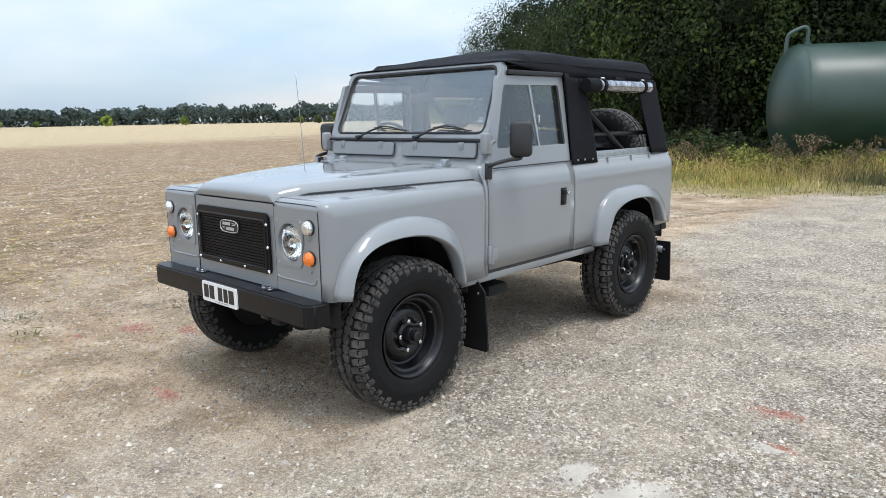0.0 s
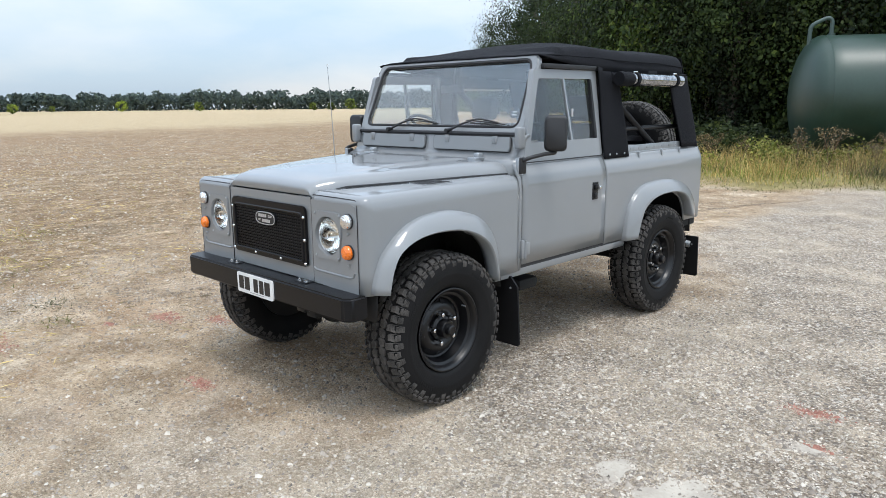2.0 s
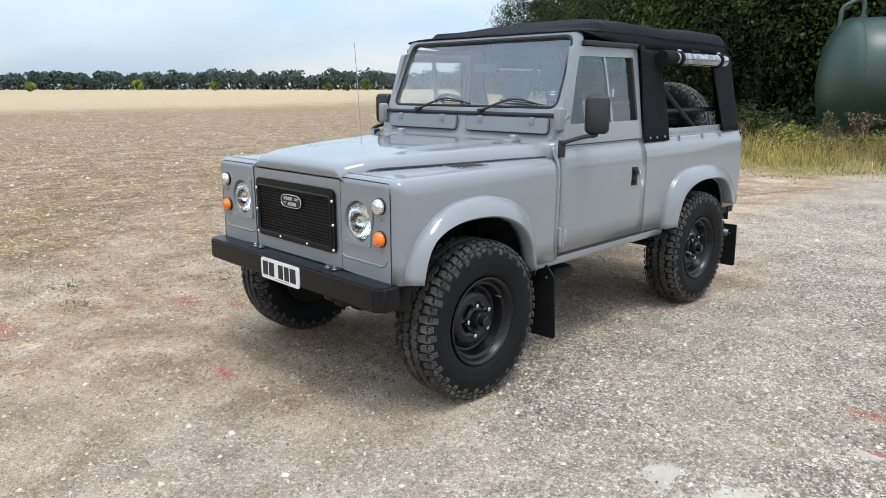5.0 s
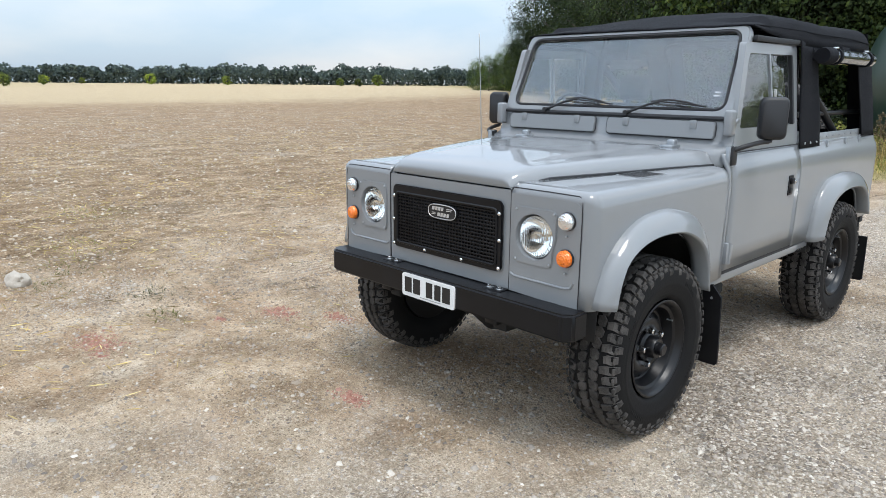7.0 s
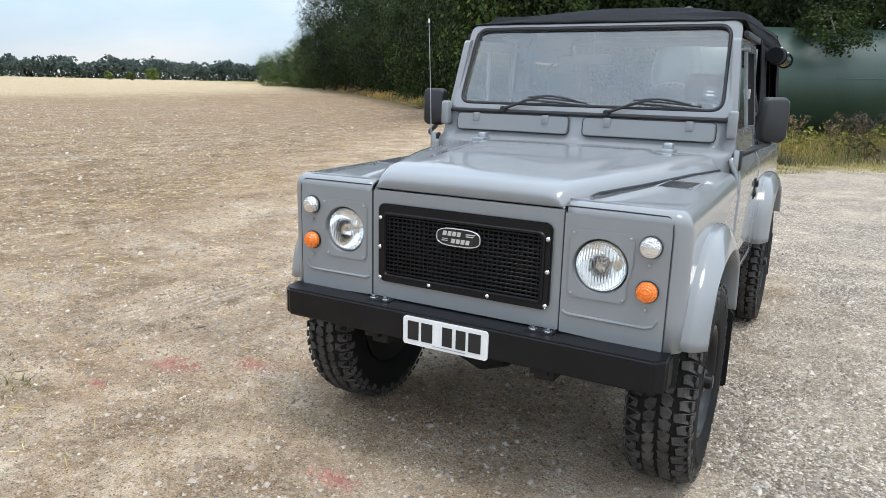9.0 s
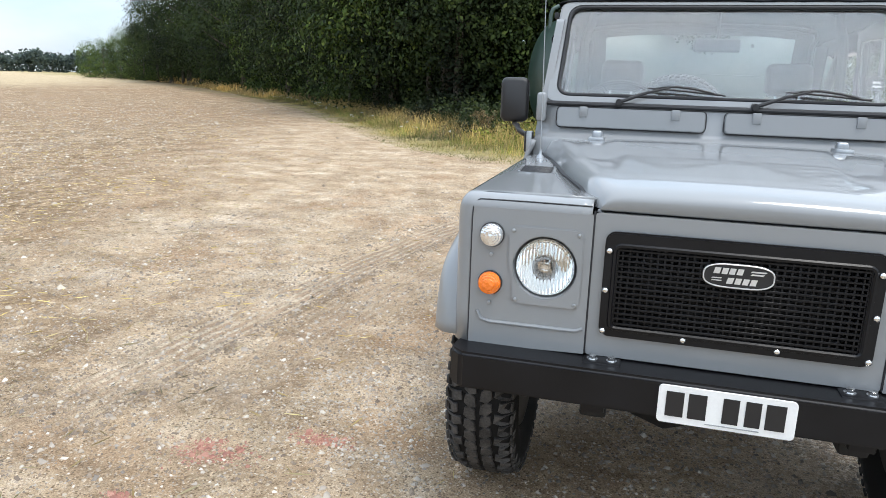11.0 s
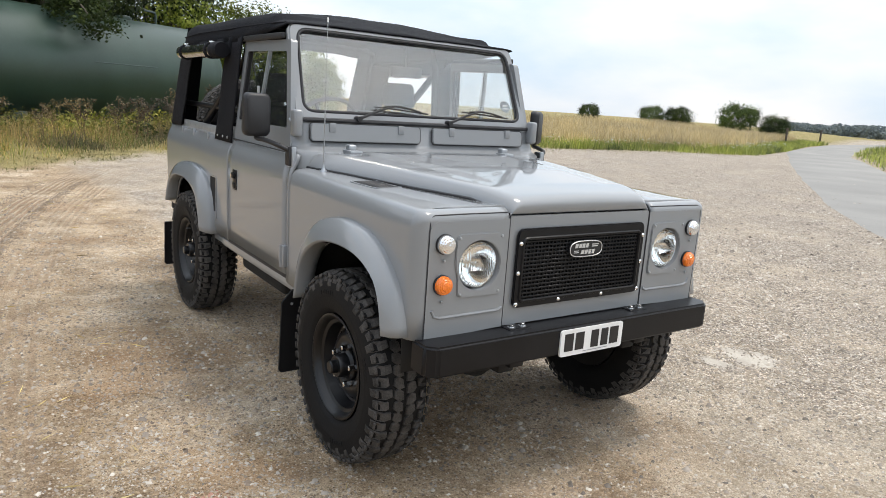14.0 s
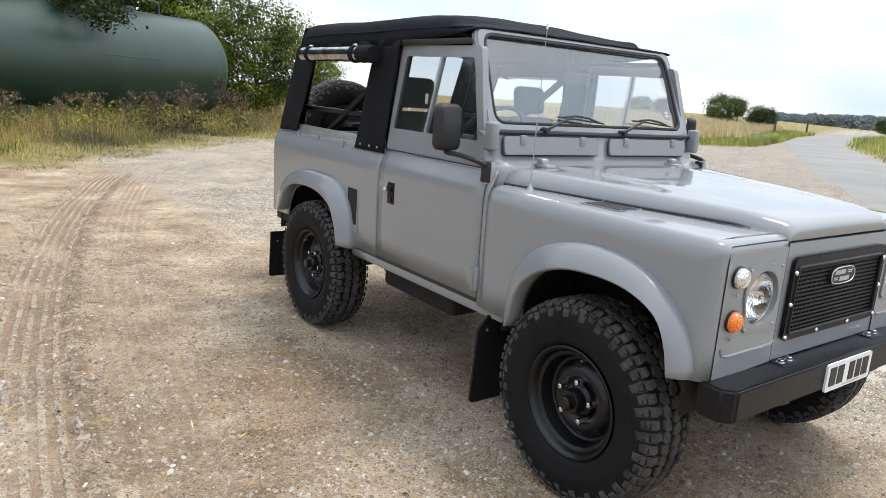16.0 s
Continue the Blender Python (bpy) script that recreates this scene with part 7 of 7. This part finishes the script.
def dock(seed):
    rng = np.random.default_rng(seed)
    t = thing("dock_plant", (0, 0, 0), "tall brown seeding weed in the long grass", "weed", "weeds by the tank")
    heads = []
    for k in range(5):
        bm = bmesh.new()
        w, h = rng.uniform(0, 6.28), rng.uniform(0.75, 1.3)
        r = rng.uniform(0.1, 0.35)
        top = Vector((math.cos(w) * r, math.sin(w) * r, h))
        line = smooth_line([(0.02 * k, 0, -0.03), (top.x * 0.35, top.y * 0.35, h * 0.5), tuple(top)], 10)
        pipe(bm, line, [lerp(0.008, 0.004, j / 9) for j in range(10)], 5)
        for j in (5, 6, 7, 8):
            a = Vector(line[j])
            b = a + Vector((rng.normal() * 0.12, rng.normal() * 0.12, rng.uniform(0.1, 0.2)))
            pipe(bm, [a, b], 0.003, 4)
            heads.append(np.array(b) + rng.normal(size=(15, 3)) * [0.035, 0.035, 0.03])
        part("stem", bm, "dockstem", t)
        heads.append(np.array(top) + rng.normal(size=(24, 3)) * [0.05, 0.05, 0.05])
    pts = np.concatenate(heads)
    seeds = quads_object("seed_head", pts, rng.uniform(0.012, 0.03, len(pts)), "dock", t, 0.8, rng, 0.7)
    tagged(seeds, kind="stuff")
    low = rng.normal(size=(60, 3)) * [0.16, 0.16, 0.14] + [0, 0, 0.28]
    quads_object("foliage", low, rng.uniform(0.04, 0.08, 60), "weed", t, 0.5, rng, 0.45)
    return t


def build_docks():
    rng = np.random.default_rng(12)
    a, b = dock(1), dock(2)
    spots = [(-5.6, 17.6), (-5.0, 17.9), (-4.5, 17.4), (-3.7, 18.4), (-3.1, 18.9), (-2.6, 18.7), (-2.2, 19.3), (-1.9, 18.9), (-1.1, 20.2), (-0.7, 20.0), (-0.2, 20.8), (0.2, 20.6), (0.7, 21.3), (1.1, 21.0), (-6.3, 17.2), (-6.9, 17.6), (-7.6, 17.4), (1.9, 22.0), (-4.0, 17.9), (-1.5, 19.6)]
    stand(a, [(x, y, float(rng.uniform(0.6, 1.2)), float(rng.uniform(0, 6))) for x, y in spots[::3]])
    stand(b, [(x, y, float(rng.uniform(0.85, 1.25)), float(rng.uniform(0, 6))) for x, y in spots[1::3]])


build_docks()


def build_near_trees():
    """The oak that hangs over the tank and the light green ash beside it."""
    ash = make_tree("ash_tree", 5.8, 2.1, 0.2, 41, "light green young ash beyond the tank", "leaf2", 130, 90, 0.075, "trees by the tank")
    stand(ash, [(4.6, 28.5, 0.85, 0.4), (6.8, 30.0, 0.72, 2.0), (2.8, 31.5, 1.0, 1.0), (8.6, 31.0, 0.5, 3.0)])
    rng = np.random.default_rng(9)
    oak = make_tree("oak_tree", 9.5, 3.4, 3.0, 45, "dark green oak that hangs over the tank", "leaf", 150, 100, 0.085, "trees by the tank")
    bm = bmesh.new()
    a, b = Vector((0.0, 0, 3.6)), Vector((0.6, -5.0, 2.9))
    pipe(bm, smooth_line([tuple(a), (0.2, -2.6, 3.9), tuple(b)], 12), [lerp(0.07, 0.015, j / 11) for j in range(12)], 6)
    part("bough", bm, "bark", oak)
    pts = []
    for k in range(44):
        f = rng.uniform(0.4, 1.0)
        c = np.array([0.2 + 0.4 * f + rng.normal() * 0.45, -5.2 * f, 3.9 - 1.0 * f * f + rng.normal() * 0.28])
        pts.append(c + rng.normal(size=(110, 3)) * [0.15, 0.15, 0.11])
    pts = np.concatenate(pts)
    quads_object("bough_foliage", pts, rng.uniform(0.03, 0.065, len(pts)), "leaf", oak, 0.6, rng)
    stand(oak, [(-3.1, 25.8, 1.0, 0.0), (1.2, 33.0, 0.95, 2.4)])


build_near_trees()


# ---- loose stones, flints, straw ----
def stones(name, xy, size, material, label, rng, flat=0.75):
    n = len(xy)
    xy, s = np.asarray(xy, float), np.asarray(size, float)
    z = np.array([height(float(a), float(b)) for a, b in xy])
    base = np.array([(0.95, 0.75, -0.3), (-0.95, 0.75, -0.3), (-0.95, -0.75, -0.3), (0.95, -0.75, -0.3), (0.42, 0, 0.95), (-0.42, 0, 0.9)], float)
    v = base[None] * rng.uniform(0.62, 1.05, (n, 6, 1)) + rng.normal(size=(n, 6, 3)) * [0.16, 0.16, 0.12]
    w = rng.uniform(0, 2 * np.pi, n)
    c, q = np.cos(w)[:, None], np.sin(w)[:, None]
    x, y = v[..., 0] * c - v[..., 1] * q, v[..., 0] * q + v[..., 1] * c
    v = np.stack([x, y, v[..., 2] * flat], -1) * s[:, None, None]
    v[..., 0] += xy[:, 0:1]
    v[..., 1] += xy[:, 1:2]
    v[..., 2] += z[:, None]
    f = np.array([(3, 0, 4), (0, 1, 5), (0, 5, 4), (1, 2, 5), (2, 3, 4), (2, 4, 5)])
    faces = (np.arange(n)[:, None, None] * 6 + f[None]).reshape(-1)
    me = bpy.data.meshes.new(name)
    me.vertices.add(n * 6)
    me.vertices.foreach_set("co", v.reshape(-1))
    me.loops.add(len(faces))
    me.loops.foreach_set("vertex_index", faces)
    me.polygons.add(n * 6)
    me.polygons.foreach_set("loop_start", np.arange(n * 6) * 3)
    me.update(calc_edges=True)
    me.materials.append(M[material])
    return tagged(new(name, me), label, "stones", kind="stuff")


def scatter(rng, n, x0, x1, y0, y1, keep):
    out = []
    while len(out) < n:
        x, y = rng.uniform(x0, x1), rng.uniform(y0, y1)
        if y < VERGE(x) - 0.3 and rng.uniform() < keep(x, y):
            out.append((x, y))
    return out


def earthy(x, y):
    return sstep(-x + 0.35 * (min(y, 5) - 2) + 2.5 * noise.noise((x * 0.35, y * 0.35, 0)), 2.5, 4.9)


def build_stones():
    rng = np.random.default_rng(77)
    near = lambda x, y: max(0.1, 1.0 - math.hypot(x + 3.2, y - 2.2) / 9.0)
    p = scatter(rng, 76000, -8, 3.0, 0.2, 10, lambda x, y: near(x, y) * (1.0 - 0.6 * earthy(x, y)) * (1.0 - 0.5 * (1 - sstep(y, 1.6, 3.2)) * (1 - sstep(x, -2.2, -0.4))) * (0.6 + 0.4 * sstep(noise.noise((x * 0.8, y * 0.8, 9)), -0.35, 0.25)))
    stones("gravel", p, np.clip(rng.lognormal(math.log(0.0068), 0.45, len(p)), 0.003, 0.024), "stone", "loose grey and pale gravel on the yard", rng)
    p = scatter(rng, 22000, 0, 30, 2, 22, lambda x, y: max(0.12, 1 - math.hypot(x - 1, y - 4) / 22))
    stones("far_gravel", p, np.clip(rng.lognormal(math.log(0.014), 0.45, len(p)), 0.006, 0.045), "stone", "loose gravel across the yard", rng)
    p = scatter(rng, 36000, -12, -3, 0.5, 14, lambda x, y: earthy(x, y) * max(0.1, 1 - math.hypot(x + 5.3, y - 3.6) / 7) * (0.25 + 0.75 * sstep(noise.noise((x * 1.6, y * 1.6, 14)), -0.25, 0.3)))
    stones("crumbs", p, np.clip(rng.lognormal(math.log(0.0055), 0.5, len(p)), 0.0025, 0.02), "crumb", "crumbs of dry earth", rng)
    p = scatter(rng, 19000, -40, -4, -6, 40, lambda x, y: (0.25 + 0.75 * sstep(-(x + 0.42 * y), 3, 8)) * max(0.08, 1 - math.hypot(x + 7, y - 4) / 26))
    stones("flints", p, np.clip(rng.lognormal(math.log(0.0105), 0.45, len(p)), 0.004, 0.026), "flint", "pale flints scattered over earth and field", rng)
    p = scatter(rng, 26000, -75, -5.5, -10, 60, lambda x, y: (0.1 + 0.9 * sstep(-(x + 0.42 * y), 5, 9)) * max(0.05, 1 - math.hypot(x + 7, y - 4) / 45) ** 1.5)
    far_off = np.array([math.hypot(x, y) for x, y in p])
    stones("field_flints", p, np.clip(rng.lognormal(math.log(0.015), 0.45, len(p)) * (0.7 + far_off / 34), 0.006, 0.05), "flint", "pale flints lying thick on the worked field", rng)
    # crumbled soil along the wheel ruts
    q = rng.uniform(2.0, 11.5, 5000) - 3.0
    p = np.c_[-5.84 + 0.0576 * q + 0.0177 * q * q + np.where(rng.uniform(size=5000) < 0.7, 0.035, -0.46) + rng.normal(size=5000) * 0.055, q + 3.0]
    stones("rut_crumbs", p, np.clip(rng.lognormal(math.log(0.0062), 0.5, len(p)), 0.003, 0.022), "clod", "brown soil crumbled along the wheel ruts", rng)
    p = scatter(rng, 12000, -60, -6, -10, 50, lambda x, y: sstep(-(x + 0.42 * y), 4, 9) * max(0.06, 1 - math.hypot(x + 9, y - 4) / 30))
    stones("clods", p, np.clip(rng.lognormal(math.log(0.013), 0.4, len(p)), 0.006, 0.03), "clod", "brown clods of the worked field", rng)
    # straw
    p = scatter(rng, 22000, -30, -4, -5, 26, lambda x, y: (0.15 + 0.85 * sstep(-(x + 0.42 * y), 3, 8)) * max(0.1, 1 - math.hypot(x + 7, y - 4) / 20))
    p = np.array(p)
    zz = np.array([height(float(a), float(b)) for a, b in p])
    ob = quads_object("straw", np.c_[p, zz + 0.008], rng.uniform(0.015, 0.07, len(p)), "straw", None, 0.08, rng, 0.06)
    tagged(ob, "bits of dry straw lying on the earth", "straw", kind="stuff")
    for cx, cy, w in ((-4.66, 2.3, 0.15), (-4.83, 2.65, 0.2), (-6.68, 1.27, 0.3), (-6.3, 1.0, 0.22), (-6.6, 1.58, 0.14), (-5.0, 2.95, 0.12)):
        k = int(3200 * w)
        q = np.c_[rng.normal(size=k) * w * 1.1 + cx, rng.normal(size=k) * w * 0.5 + cy]
        stones("chalk_crumbs", q, np.clip(rng.lognormal(math.log(0.004), 0.5, k), 0.002, 0.012), "chalk", "pale chalk crumbs trodden into the earth", rng)
    for cx, cy, w in ((-5.44, 0.95, 0.22), (-5.23, 2.09, 0.16), (-3.78, 1.63, 0.1), (-1.06, 3.63, 0.12), (-4.86, 2.33, 0.1), (-5.38, 1.72, 0.05), (-0.92, 3.24, 0.05)):
        k = int(3400 * w)
        q = np.c_[rng.normal(size=k) * w * 0.6 + cx, rng.normal(size=k) * w * 0.3 + cy]
        stones("brick_crumbs", q, np.clip(rng.lognormal(math.log(0.0042), 0.6, k), 0.002, 0.02), "brickbat", "red brick crumbs trodden into the gravel", rng)


build_stones()


def build_concrete():
    rng = np.random.default_rng(4)
    for cx, cy, rx, ry in ((-1.2, 2.36, 0.2, 0.25), (-1.5, 2.38, 0.09, 0.16), (-0.97, 3.18, 0.11, 0.045)):
        bm = bmesh.new()
        poly = []
        for k in range(72):
            a = 2 * math.pi * k / 72
            f = 0.8 + 0.45 * noise.noise((math.cos(a) * 1.6 + cx * 9, math.sin(a) * 1.6, cy)) + 0.16 * noise.noise((math.cos(a) * 7, math.sin(a) * 7, cx))
            poly.append((cx + rx * f * math.cos(a), cy + ry * f * math.sin(a)))
        sheet(bm, [poly], lambda a, b, d: (a, b, height(cx, cy) - 0.025 + d), 0.0285)
        tagged(part("concrete_patch", bm, "concrete", None), "worn pale concrete showing through the gravel", "concrete", kind="structure")
        # gravel swept over its edge
        q = []
        for k in range(520):
            a, f = rng.uniform(0, 2 * math.pi), 0.8 + abs(rng.normal()) * -0.28 + 0.2
            q.append((cx + rx * f * math.cos(a), cy + ry * f * math.sin(a)))
        stones("swept_gravel", q, np.clip(rng.lognormal(math.log(0.0055), 0.45, len(q)), 0.002, 0.02), "stone", "fine gravel swept over worn concrete", rng)


build_concrete()


# far field shrubs
def build_field_shrubs():
    rng = np.random.default_rng(8)
    b = make_tree("field_shrub", 2.6, 1.2, 0.0, 51, "small green shrub standing in the far field", "leaf2", 30, 40, 0.16, "field shrubs")
    spots = []
    for k in range(11):
        a = radians(rng.uniform(-84, -50))
        r = rng.uniform(190, 270)
        spots.append((r * math.sin(a), r * math.cos(a), float(rng.uniform(0.5, 1.5)), float(rng.uniform(0, 6))))
    stand(b, spots)


build_field_shrubs()


# one large flint at the field's edge
def build_rock():
    bm = bmesh.new()
    bmesh.ops.create_icosphere(bm, subdivisions=3, radius=1)
    for v in bm.verts:
        d = 1 + 0.35 * noise.noise(v.co * 1.4) + 0.12 * noise.noise(v.co * 4)
        v.co = Vector((v.co.x * 0.11 * d, v.co.y * 0.08 * d, v.co.z * 0.075 * d))
    rock = part("rock", bm, "concrete", None)
    rock.location = (-7.19, 0.93, height(-7.19, 0.93) + 0.03)
    tagged(rock, "pale rounded field stone lying on bare earth", "stone")


build_rock()


# fence posts at the bend of the lane
for k, (x, y) in enumerate(((52.0, 33.0), (60.5, 34.6))):
    p = thing("fence_post", (x, y, height(x, y)), "weathered dark wooden fence post by the lane", "post", "posts by the lane")
    bm = bmesh.new()
    box(bm, (-0.07, -0.07, -0.1), (0.07, 0.07, 1.3), 0.02)
    part("shaft", bm, "bark", p)
    bm = bmesh.new()
    box(bm, (-0.08, -0.08, 1.3), (0.08, 0.08, 1.36), 0.02)
    part("cap", bm, "bark", p)
